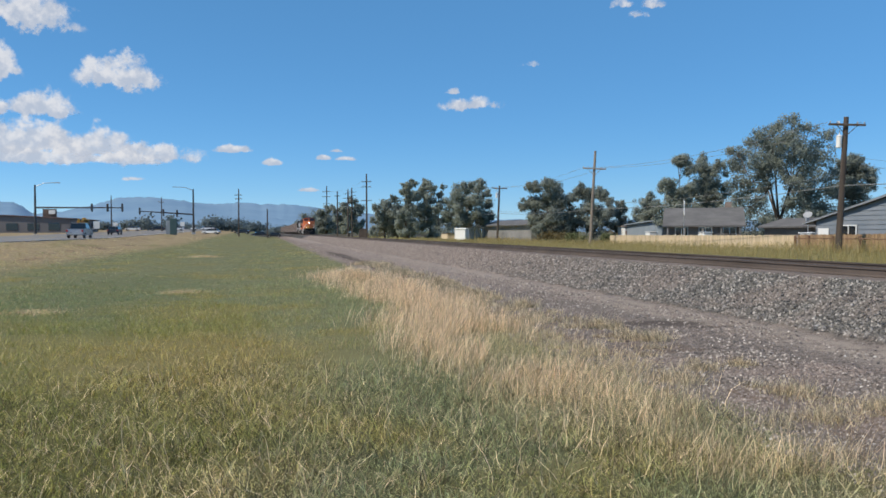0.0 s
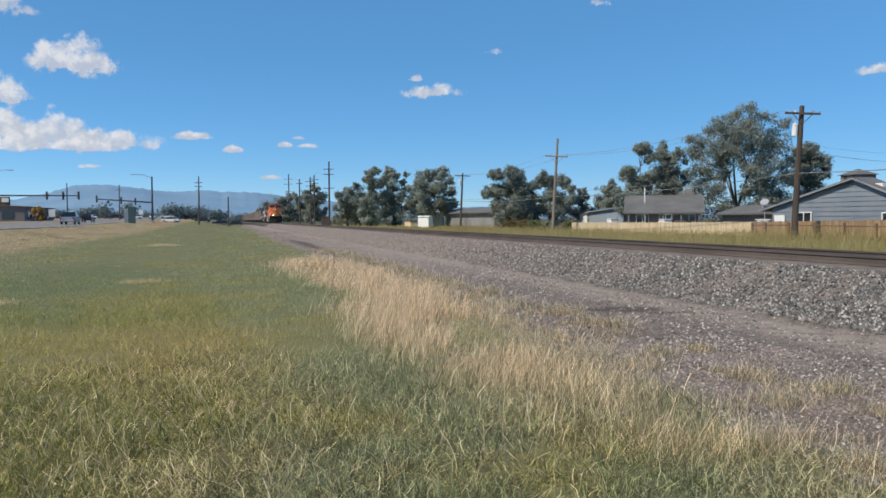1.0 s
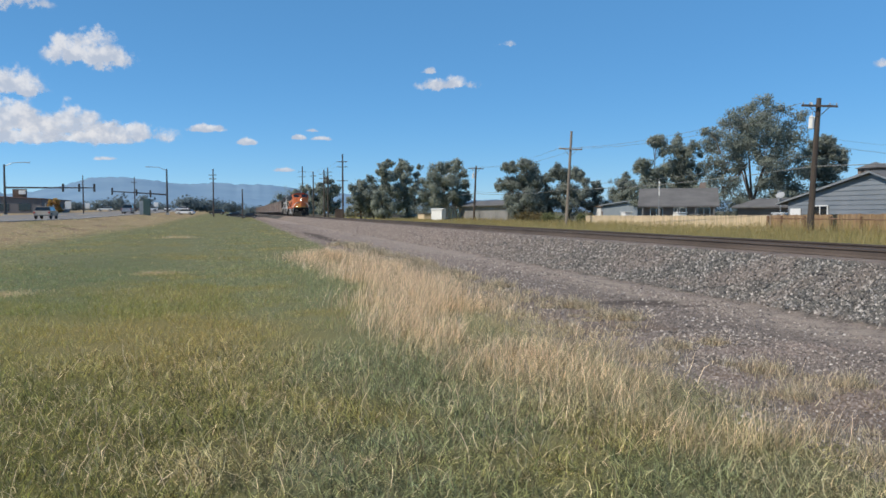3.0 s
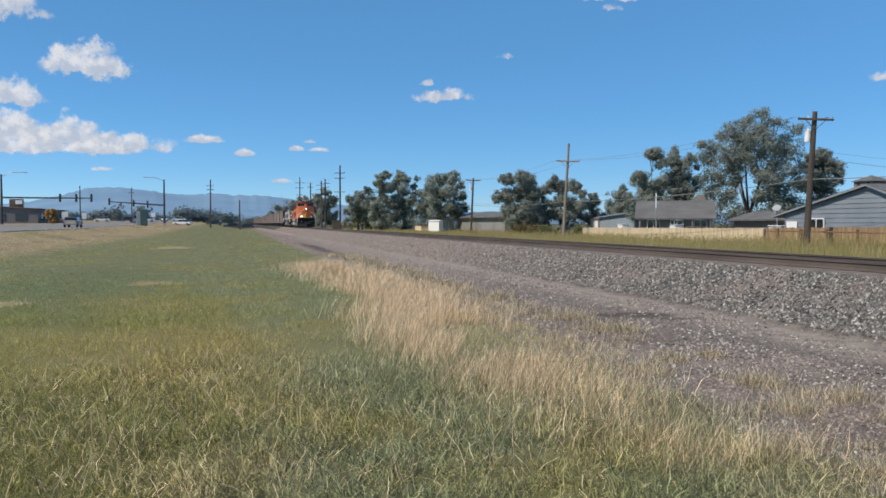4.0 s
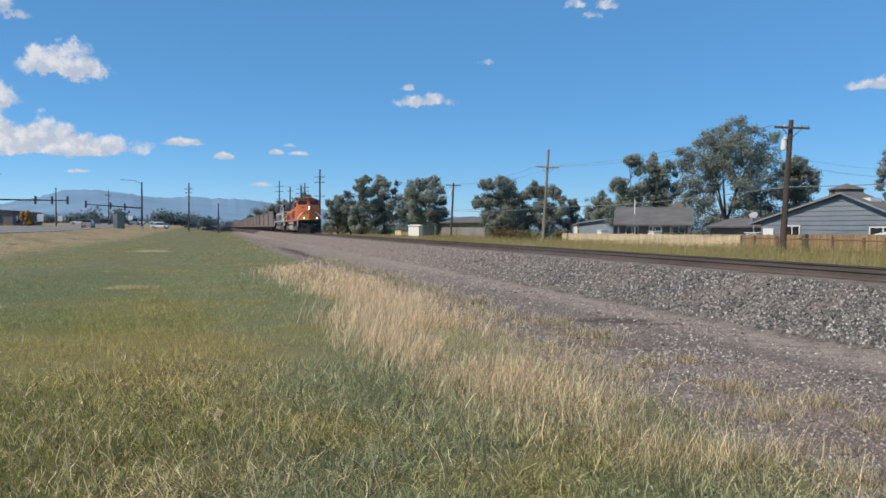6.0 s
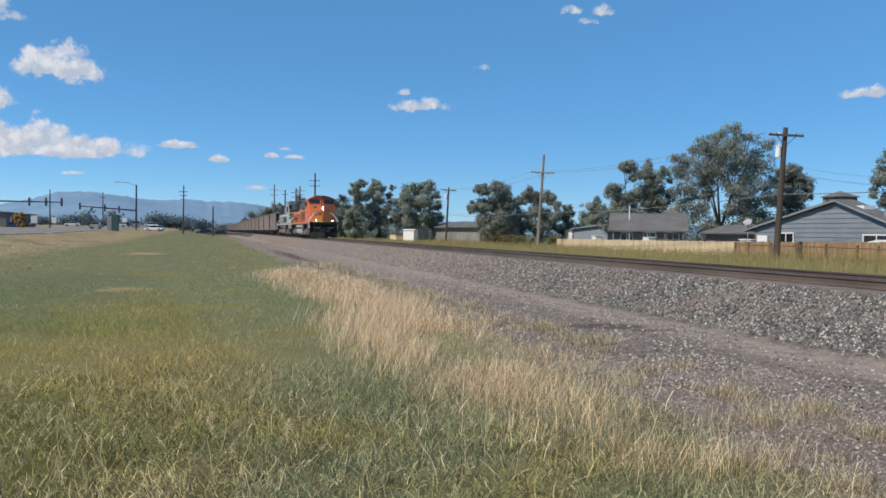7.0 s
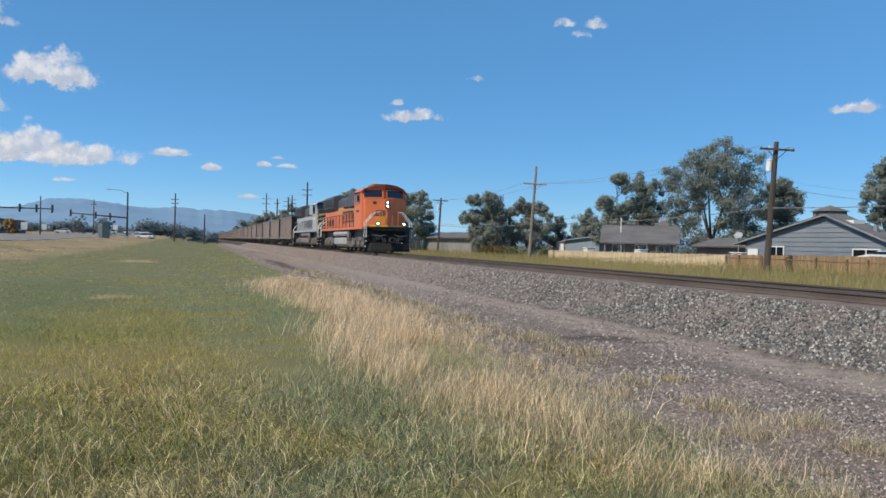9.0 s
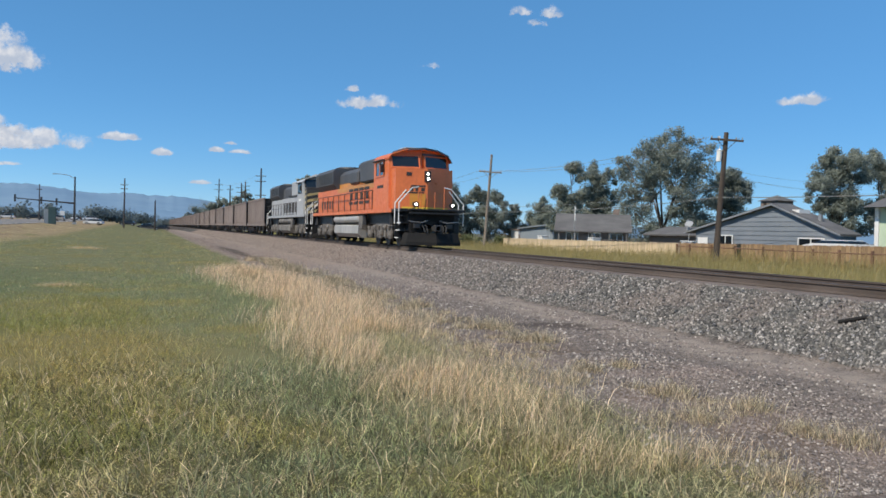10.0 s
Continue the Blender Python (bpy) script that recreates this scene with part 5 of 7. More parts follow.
# ---- traffic signals at the junction ----
def signal_mast(x, y, z0, h, arm_z, reach, slope, lamps, label, street=True):
    ob = thing("traffic_signal", label, "traffic signal", pose(x, y, z0), "traffic signals")
    bm = bmesh.new()
    rod(bm, (0, 0, -0.3), (0, 0, h), 0.26, 0.15, 10)
    part("mast", bm, STEEL_DARK, ob)
    bm = bmesh.new()
    rod(bm, (0, 0, arm_z), (reach, 0, arm_z + abs(reach) * slope), 0.17, 0.10, 8)
    part("signal_arm", bm, STEEL_DARK, ob)
    for u in lamps:
        c, z = reach * u, arm_z + abs(reach) * u * slope
        head = shape("signal_head", STEEL_DARK, ob, (c - 0.18, c + 0.18, -0.35, -0.1, z - 0.75, z + 0.75), bevel=0.03)
        for k in (-0.33, 0.0, 0.33):
            bm = bmesh.new()
            rod(bm, (c, -0.35, z + k), (c, -0.52, z + k), 0.11, 0.11, 8)
            part("visor", bm, STEEL_DARK, head)
    if street:
        bm = bmesh.new()
        s = 1 if reach > 0 else -1
        pipe(bm, [(0, 0, h - 0.35), (s * 1.6, 0, h + 0.35), (s * 3.6, 0, h + 0.45)], 0.06)
        arm = part("lamp_arm", bm, STEEL_GREY, ob)
        shape("lamp_head", STEEL_GREY, arm, (min(s * 3.5, s * 4.4), max(s * 3.5, s * 4.4), -0.16, 0.16, h + 0.36, h + 0.50), bevel=0.03)
    shape("base", STEEL_GREY, ob, (-0.4, 0.4, -0.4, 0.4, -0.3, 0.15))
    return ob


signal_mast(-15.45, 189.4, 1.5, 9.85, 4.15, -11.6, 0.065, (0.30, 0.55, 0.98), "dark mast-arm traffic signal with a street lamp")
signal_mast(-41.9, 164.7, 1.3, 9.35, 5.1, 15.6, 0.0, (0.64, 0.82, 0.99), "dark mast-arm traffic signal with a street lamp")


def sign_post(x, y, z0, h, w, hh, mat, label):
    ob = thing("road_sign", label, "sign", pose(x, y, z0), "road signs")
    bm = bmesh.new()
    rod(bm, (0, 0, -0.2), (0, 0, h), 0.05, 0.05, 6)
    part("post", bm, STEEL_GREY, ob)
    shape("panel", mat, ob, (-w / 2, w / 2, -0.08, -0.04, h - hh, h), bevel=0.01)


sign_post(-42.0, 222.0, 1.7, 2.9, 1.5, 1.9, WHITE, "white roadside sign on a post")
sign_post(-40.5, 240.0, 1.8, 2.6, 1.2, 1.5, WHITE, "small white roadside sign on a post")
sign_post(-17.6, 187.0, 1.5, 2.4, 0.9, 0.9, WHITE, "white sign near the signal mast")
cabinet = thing("signal_cabinet", "tall dark green electrical cabinet beside the highway", "cabinet", pose(-17.2, 164.0, float(ground_z(-17.2, 164.0)), 0, 0, 6))
DARK_GREEN = paint("dark_green_enamel", (0.06, 0.105, 0.10), (0.08, 0.13, 0.12), 0.6)
shape("body", DARK_GREEN, cabinet, (-0.55, 0.75, -0.45, 0.45, -0.1, 3.1), bevel=0.03), shape("door", DARK_GREEN, cabinet, (-0.45, 0.65, -0.48, -0.455, 0.2, 2.9), bevel=0.01), shape("side_locker", STEEL_GREY, cabinet, (-1.25, -0.56, -0.35, 0.35, -0.1, 2.7), bevel=0.03, label="pale grey locker")
sign_post(20.5, 172.0, -0.3, 2.6, 1.5, 1.9, RUST, "rusty trackside cabinet on a post")


# ---- fences ----
def plank_fence(x, y0, y1, z_top, pitch, mat, label, rails):
    """Board fence along the field: every board a piece."""
    ob = thing("board_fence", label, "fence", kind="", group="fences")
    n = int((y1 - y0) / pitch)
    bm = bmesh.new()
    box(bm, -0.012, 0.012, -pitch * 0.46, pitch * 0.46, -1.75, 0.0)
    me = finish("board", bm, mat)
    r = random.Random(n)
    for i in range(n):
        y = y0 + (i + 0.5) * pitch
        b = new("board", me)
        b.parent = ob
        b.matrix_basis = pose(x + r.uniform(-0.01, 0.01), y, z_top(y) + r.uniform(-0.03, 0.03), r.uniform(-0.8, 0.8), 0, 0)
    for y in np.arange(y0, y1, 2.4):
        shape("post", mat, ob, (x + 0.02, x + 0.11, y - 0.045, y + 0.045, float(ground_z(x, y)) - 0.2, z_top(y) - 0.1))
    for zz in rails:
        bm = bmesh.new()
        ys = list(np.arange(y0, y1, 4.0)) + [y1]
        for a, b in zip(ys, ys[1:]):
            vs = box(bm, x + 0.015, x + 0.055, a, b, z_top(a) - zz - 0.05, z_top(a) - zz + 0.05)
        part("rail", bm, mat, ob)
    return ob


plank_fence(40.0, 54.9, 89.2, lambda y: 1.20 - 0.0034 * (y - 54.9), 0.145, FENCE_PALE, "pale new wooden board fence behind the field", (0.3, 1.3))
plank_fence(40.0, 16.0, 54.7, lambda y: 1.24 + 0.010 * (54.7 - y), 0.16, FENCE_WARM, "orange-brown stained wooden board fence", (0.3, 1.3))


def rail_fence():
    ob = thing("rail_fence", "low dark brown post-and-rail fence before the boards", "fence", group="fences")
    posts = [54.0, 52.4, 49.8, 47.2, 44.4, 41.7, 40.0, 37.9, 35.5, 33.0, 30.0]
    for y in posts:
        z0 = float(ground_z(39.3, y))
        shape("post", FENCE_RUST, ob, (39.24, 39.38, y - 0.07, y + 0.07, z0 - 0.2, z0 + 1.15), bevel=0.01)
    for a, b in zip(posts, posts[1:]):
        bm = bmesh.new()
        rod(bm, (39.3, a, ground_z(39.3, a) + 0.95), (39.3, b, ground_z(39.3, b) + 0.95), 0.045, 0.045, 6)
        part("rail", bm, FENCE_RUST, ob)


rail_fence()


# ---- houses ----
def window(parent, x, y0, y1, z0, z1, panes=2, name="window"):
    w = shape(name, WHITE, parent, (x - 0.05, x + 0.02, y0, y1, z1 - 0.09, z1), (x - 0.05, x + 0.02, y0, y1, z0, z0 + 0.09), (x - 0.05, x + 0.02, y0, y0 + 0.09, z0 + 0.09, z1 - 0.09),
              (x - 0.05, x + 0.02, y1 - 0.09, y1, z0 + 0.09, z1 - 0.09), label="white-framed window")
    wide = (y1 - y0 - 0.18) / panes
    for i in range(panes):
        shape("pane", GLASS, w, (x - 0.02, x - 0.005, y0 + 0.09 + i * wide + 0.02, y0 + 0.09 + (i + 1) * wide - 0.02, z0 + 0.09, z1 - 0.09), label="dark window pane")
        if i:
            shape("mullion", WHITE, w, (x - 0.045, x + 0.01, y0 + 0.09 + i * wide - 0.04, y0 + 0.09 + i * wide + 0.04, z0 + 0.09, z1 - 0.09))
    return w


def gable_house(name, label, x0, x1, yl, yr, eave_l, eave_r, ridge_y, ridge_z, wall, roof, boards=0.0, over=0.45, over_r=0.3):
    """A house whose gable faces the track (side x0); yl is its far corner, yr its near corner along the line."""
    ob = thing(name, label, "house", group="houses")
    g = -0.45
    bm = bmesh.new()
    prism(bm, [(yr, g), (yl, g), (yl, eave_l), (ridge_y, ridge_z), (yr, eave_r)], 0, x0, x1)
    part("wall", bm, wall, ob)
    for ye, ze, nm in ((yl, eave_l, "roof"), (yr, eave_r, "roof")):
        s = (ridge_z - ze) / abs(ridge_y - ye)
        out = 1 if ye > ridge_y else -1
        eaves = over if out > 0 else over_r
        a, b = (ye + out * eaves, ze - s * eaves), (ridge_y, ridge_z)
        bm = bmesh.new()
        prism(bm, [(a[0], a[1] + 0.02), (b[0], b[1] + 0.02), (b[0], b[1] + 0.20), (a[0], a[1] + 0.18)], 0, x0 - 0.35, x1 + 0.35)
        rf = part(nm, bm, roof, ob)
        bm = bmesh.new()
        prism(bm, [(a[0], a[1] + 0.02), (b[0], b[1] + 0.02), (b[0], b[1] + 0.16), (a[0], a[1] + 0.14)], 0, x0 - 0.39, x0 - 0.352)
        part("bargeboard", bm, STEEL_GREY if boards else wall, rf)
    if boards:
        z = 0.2
        while z < ridge_z - 0.25:
            z1 = z + boards - 0.015
            def ends(h):
                a = yl - max(0.0, h - eave_l) * (yl - ridge_y) / (ridge_z - eave_l)
                b = yr + max(0.0, h - eave_r) * (ridge_y - yr) / (ridge_z - eave_r)
                return a - 0.03, b + 0.03
            (a0, b0), (a1, b1) = ends(z), ends(z1)
            if a1 > b1:
                bm = bmesh.new()
                vs = [bm.verts.new(p) for p in ((x0 - 0.05, a0, z), (x0 - 0.05, b0, z), (x0 - 0.012, b1, z1), (x0 - 0.012, a1, z1), (x0 - 0.004, a0, z), (x0 - 0.004, b0, z), (x0 - 0.004, b1, z1), (x0 - 0.004, a1, z1))]
                for q in ((0, 1, 2, 3), (0, 4, 5, 1), (4, 7, 6, 5), (0, 3, 7, 4), (1, 5, 6, 2), (3, 2, 6, 7)):
                    bm.faces.new([vs[i] for i in q])
                part("siding_board", bm, wall, ob)
            z += boards
    return ob


slate = gable_house("house", "low slate-blue clapboard house with grey shingle roof", 45.0, 46.2, 59.1, 43.1, 2.30, 2.05, 49.7, 4.30, SIDING, SHINGLE, 0.36, 1.2, 0.1)
window(slate, 44.88, 54.2, 56.0, 0.85, 2.0)
window(slate, 44.88, 44.6, 47.1, 1.15, 1.90, 2)
shape("garage_door", WHITE, slate, (44.86, 44.9, 57.4, 58.7, -0.2, 1.75), label="white side door")
tower = thing("house", "small brown brick house with a hipped roof behind", "house", group="houses")
shape("wall", WALL_BROWN, tower, (52.4, 54.2, 57.6, 59.7, -0.4, 5.2))
bm = bmesh.new()
rv = [bm.verts.new(p) for p in ((52.2, 57.35, 5.2), (54.4, 57.35, 5.2), (54.4, 59.95, 5.2), (52.2, 59.95, 5.2), (53.3, 58.65, 5.75))]
for q in ((0, 1, 4), (1, 2, 4), (2, 3, 4), (3, 0, 4), (3, 2, 1, 0)):
    bm.faces.new([rv[i] for i in q])
part("roof", bm, SHINGLE, tower)
for y in (57.95, 58.95):
    shape("vent", INK, tower, (52.36, 52.4, y, y + 0.35, 4.85, 5.1))
shape("roof_vent", STEEL_GREY, slate, (45.5, 45.7, 45.6, 45.9, 2.9, 3.6), label="white roof vent pipe")
shape("skylight", WHITE, slate, (45.2, 46.2, 47.4, 48.3, 3.7, 3.98), label="white roof hatch")


def ridge_house(name, label, x0, x1, y0, y1, eave, ridge, wall, roof):
    """A house whose roof slope faces the track."""
    ob = thing(name, label, "house", group="houses")
    mid = (x0 + x1) / 2
    bm = bmesh.new()
    prism(bm, [(x0, -0.45), (x1, -0.45), (x1, eave), (mid, ridge - 0.1), (x0, eave)], 1, y0, y1)
    part("wall", bm, wall, ob)
    for xe in (x0, x1):
        s, out = (ridge - eave) / abs(mid - xe), 1 if xe > mid else -1
        a = (xe + out * 0.6, eave - s * 0.6)
        bm = bmesh.new()
        prism(bm, [(a[0], a[1] + 0.02), (mid, ridge + 0.02), (mid, ridge + 0.18), (a[0], a[1] + 0.18)], 1, y0 - 0.4, y1 + 0.4)
        part("roof", bm, roof, ob)
    return ob


grey = ridge_house("house", "grey-roofed bungalow with a shaded porch behind the fence", 0.0, 6.4, -3.9, 3.9, 2.3, 4.0, WALL_BROWN, SHINGLE)
grey.matrix_basis = pose(47.0, 80.2, 0, 0, 0, 59.6)
for y in (-3.8, -1.9, 0.0, 1.9, 3.7):
    shape("porch_post", WALL_GREY, grey, (-0.5, -0.38, y, y + 0.12, -0.45, 2.2))
for y in (-3.4, -0.9, 1.6):
    window(grey, -0.05, y, y + 1.4, 0.9, 2.0)
shape("chimney", WALL_BROWN, grey, (3.6, 4.2, -3.0, -2.3, 3.4, 4.8))
wing = gable_house("house", "pale blue-grey outbuilding with a low gable", 50.0, 58.0, 105.6, 95.2, 2.35, 2.75, 96.5, 2.85, SIDING_PALE, SHINGLE, 0, 0.3)
shape("garage_door", SIDING_PALE, wing, (49.94, 49.99, 97.0, 100.0, -0.4, 2.0), label="pale garage door")
shed = ridge_house("shed", "low brown shed with a worn shingle roof", 52.0, 57.0, 66.0, 76.5, 2.0, 2.7, WALL_BROWN, SHINGLE)
shape("chimney", STEEL_GREY, shed, (53.0, 53.25, 71.0, 71.25, 2.5, 3.6), label="metal flue")
block = ridge_house("shed", "grey concrete-block shed under trees", 38.5, 44.0, 113.5, 141.0, 2.6, 3.3, WALL_GREY, SHINGLE)
tagged(block, category="shed"), tagged(shed, category="shed")
green = thing("house", "pale green house with white corner trim", "house", group="houses")
bm = bmesh.new()
prism(bm, [(45.5, -0.45), (56.0, -0.45), (56.0, 4.0), (45.5, 4.0)], 1, 24.0, 40.8)
part("wall", bm, SIDING_GREEN, green)
shape("corner_trim", WHITE, green, (45.40, 45.62, 40.6, 40.92, -0.45, 4.0), label="white corner board")
bm = bmesh.new()
prism(bm, [(44.6, 4.0), (56.9, 4.0), (50.75, 6.2)], 1, 23.4, 41.2)
part("roof", bm, SHINGLE, green)
window(green, 45.46, 36.0, 38.0, 1.4, 2.9)

white_box = thing("storage_shed", "small bright white storage shed under a tree", "shed", pose(33.6, 136.5, -0.4, 0, 0, 42))
shape("wall", WHITE, white_box, (0, 1.2, -0.7, 1.5, 0, 2.4))
bm = bmesh.new()
prism(bm, [(-0.15, 2.4), (1.35, 2.4), (0.6, 2.6)], 1, -0.85, 1.65)
part("roof", bm, WHITE, white_box)
tan_box = thing("storage_shed", "small tan utility box in the grass", "box", pose(33.6, 150.5, -0.4))
shape("wall", FENCE_PALE, tan_box, (0, 1.6, -2.6, 2.6, 0, 1.6), bevel=0.04), shape("lid", SHINGLE_BROWN, tan_box, (-0.1, 1.7, -2.7, 2.7, 1.6, 1.72))
hut = thing("storage_shed", "white-topped hut beside the pale fence", "shed", pose(50.5, 108.5, -0.4))
shape("wall", WHITE, hut, (0, 2, -1.2, 1.3, 0, 2.6)), shape("roof", WALL_BROWN, hut, (-0.2, 2.2, -1.5, 2.6, 2.6, 2.75)), shape("lean_to", RUST, hut, (0.1, 1.8, -3.4, -1.2, 0, 2.0))

dish = thing("satellite_dish", "white satellite dish on a short mast", "satellite dish", pose(50.0, 66.8, 2.4))
bm = bmesh.new()
rod(bm, (0, 0, -2.9), (0, 0, 0.6), 0.05, 0.05, 6)
part("mast", bm, STEEL_GREY, dish)
bm = bmesh.new()
rod(bm, (-0.10, -0.07, 0.66), (0.0, 0.0, 0.54), 0.42, 0.16, 18)
part("reflector", bm, STEEL_GREY, dish)
bm = bmesh.new()
pipe(bm, [(0, 0, 0.3), (-0.5, -0.2, 0.5)], 0.02)
part("feed_arm", bm, STEEL_GREY, dish)

flag = thing("flag_pole", "white pole with a limp tattered white banner", "pole", pose(42.8, 76.9, -0.1))
bm = bmesh.new()
rod(bm, (0, 0, 0), (0, 0, 5.0), 0.04, 0.03, 6)
part("pole", bm, STEEL_GREY, flag)
bm = bmesh.new()
prism(bm, [(0.0, 3.4), (-0.16, 3.3), (-0.12, 4.1), (-0.18, 4.6), (0.0, 4.9)], 0, -0.03, 0.03)
part("banner", bm, WHITE, flag)

# yard clutter behind the pale fence
for i, (y, w, h, mat, label) in enumerate([(92.5, 1.2, 1.9, WHITE, "white upright freezer in the yard"), (86.0, 2.0, 1.75, CAR_SILVER, "grey tarpaulin heap in the yard"), (83.0, 1.6, 1.8, WALL_GREY, "stacked grey crates in the yard"),
                                           (80.0, 1.4, 1.85, WHITE, "white water tank in the yard"), (76.0, 2.2, 1.65, TRUCK_GREY, "covered trailer in the yard"), (62.5, 1.8, 1.8, CAR_WHITE, "white storage bin by the house")]):
    ob = thing("yard_item", label, "container", pose(46.5, y, -0.4), "yard clutter")
    shape("body", mat, ob, (0, 1.1, -w / 2, w / 2, 0.0, h - 0.1), bevel=0.12), shape("lid", mat, ob, (-0.04, 1.14, -w / 2 - 0.04, w / 2 + 0.04, h - 0.1, h), bevel=0.03)

roadhouse = ridge_house("commercial_building", "long low brown commercial building across the highway", -84.0, -45.0, 207.0, 240.0, 5.0, 6.0, DIM_WALL, ROOF_RED)
tagged(roadhouse, category="building")
for y in range(210, 236, 7):
    shape("shop_window", GLASS, roadhouse, (-44.98, -44.9, y, y + 4, 2.4, 4.0))
for i in range(8):
    shape("front_window", GLASS, roadhouse, (-82 + i * 4.6, -79.5 + i * 4.6, 206.9, 206.98, 2.3, 3.9))
shape("sign_box", WHITE, roadhouse, (-49.6, -48.2, 206.4, 206.8, 6.1, 7.0), label="weathered white roof sign"), shape("sign_frame", RUST, roadhouse, (-51.0, -48.0, 206.8, 207.2, 5.2, 7.3))

pipe_piece = thing("scrap_pipe", "dark rusty pipe lying on the ballast", "scrap", pose(9.63, 9.0, float(ground_z(9.63, 9.0)) + 0.05))
bm = bmesh.new()
rod(bm, (-0.14, 0.125, -0.045), (0.14, -0.125, 0.05), 0.03, 0.03, 8)
part("tube", bm, GRIME, pipe_piece)


# ---- road vehicles ----
def road_car(label, mat, truck=False, group="cars on the highway", roof=0.0):
    """Nose towards +y, origin on the road under its middle."""
    ob = thing("pickup_truck" if truck else "car", label, "truck" if truck else "car", None, group)
    L, W = (5.6, 0.98) if truck else (4.6, 0.90)
    hood, roof = (1.15, 1.88) if truck else (1.5, roof) if roof else (0.95, 1.45)
    bm = bmesh.new()
    h = L / 2
    prism(bm, [(-h, 0.42), (-h + 0.1, hood - 0.02), (-h + 0.4, hood), (h * 0.55, hood), (h - 0.15, hood - 0.15), (h, 0.55), (h - 0.1, 0.35), (-h + 0.1, 0.35)], 0, -W, W)
    bmesh.ops.bevel(bm, geom=list(bm.edges), offset=0.05, segments=2, affect="EDGES")
    part("body", bm, mat, ob)
    back = 0.15 if truck else -h + 0.55
    bm = bmesh.new()
    lo, hi = [(-W + 0.04, back - 0.12), (W - 0.04, back - 0.12), (W - 0.04, h * 0.52), (-W + 0.04, h * 0.52)], [(-W + 0.2, back + 0.2), (W - 0.2, back + 0.2), (W - 0.2, h * 0.30), (-W + 0.2, h * 0.30)]
    if truck:
        lo, hi = [(a, min(max(b, -0.9), 1.35)) for a, b in ((-W + 0.04, -0.9), (W - 0.04, -0.9), (W - 0.04, 1.35), (-W + 0.04, 1.35))], [(-W + 0.18, -0.75), (W - 0.18, -0.75), (W - 0.18, 0.75), (-W + 0.18, 0.75)]
    b0, b1 = [bm.verts.new((*p, hood - 0.01)) for p in lo], [bm.verts.new((*p, roof - 0.05)) for p in hi]
    bm.faces.new(b0), bm.faces.new(b1)
    for i in range(4):
        bm.faces.new((b0[i], b0[(i + 1) % 4], b1[(i + 1) % 4], b1[i]))
    part("cabin_glass", bm, GLASS, ob, "dark cabin windows")
    (xa, ya), (xb, yb) = hi[0], hi[2]
    shape("roof", mat, ob, (xa, xb, ya, yb, roof - 0.06, roof), bevel=0.025)
    if truck:
        shape("bed_rim", BLACK, ob, (-W + 0.08, W - 0.08, -h + 0.12, -0.95, hood, hood + 0.03))
        shape("rear_bumper", STEEL_GREY, ob, (-W + 0.05, W - 0.05, -h - 0.12, -h + 0.02, 0.45, 0.65))
    for s in (-1, 1):
        shape("tail_lamp", TAIL_RED, ob, (min(s * W * 0.97, s * W * 0.78), max(s * W * 0.97, s * W * 0.78), -h - 0.015, -h + 0.06, hood * 0.68, hood * 0.9), label="red tail lamp")
        for y in (-h * 0.62, h * 0.62):
            bm = bmesh.new()
            rod(bm, (s * (W - 0.2), y, 0.36), (s * (W + 0.01), y, 0.36), 0.36, 0.36, 14)
            wheel = part("wheel", bm, TYRE, ob)
            bm = bmesh.new()
            rod(bm, (s * (W + 0.005), y, 0.36), (s * (W + 0.02), y, 0.36), 0.2, 0.18, 10)
            part("rim", bm, STEEL_GREY, wheel)
    return ob


pickup = road_car("silver-grey pickup driving away on the highway", CAR_SILVER, True)
second = road_car("pale tan car driving away on the highway", CAR_TAN)
sedan = road_car("dark sedan driving away towards the junction", CAR_DARK)
parked = road_car("dark parked car by the cross street", CAR_DARK, group="parked cars")
parked.matrix_basis = pose(-6.4, 252, ground_z(-6.4, 252), 0, 0, 80)
for x, y, turn in ((-1.6, 254, 95), (3.0, 250, 85)):
    copy_thing(parked, pose(x, y, float(ground_z(x, y)), 0, 0, turn))
white_car = road_car("white parked car beyond the junction", CAR_WHITE, group="parked cars")
white_car.matrix_basis = pose(-13.2, 215, ground_z(-13.2, 215), 0, 0, 75)
for x, y, turn in ((-27.0, 268, 90), (-33.0, 270, 92), (-19.0, 290, 90), (-40, 267, 90), (-24.5, 300, 180)):
    z = float(0.90 + rise(-20.0, y)) + 0.06
    copy_thing(white_car if turn != 92 else parked, pose(x, y, z, 0, 0, turn))
wagon = road_car("white sport utility car parked between fence and house", CAR_WHITE, group="parked cars", roof=1.74)
wagon.matrix_basis = pose(43.0, 41.7, float(ground_z(43.0, 41.7)))


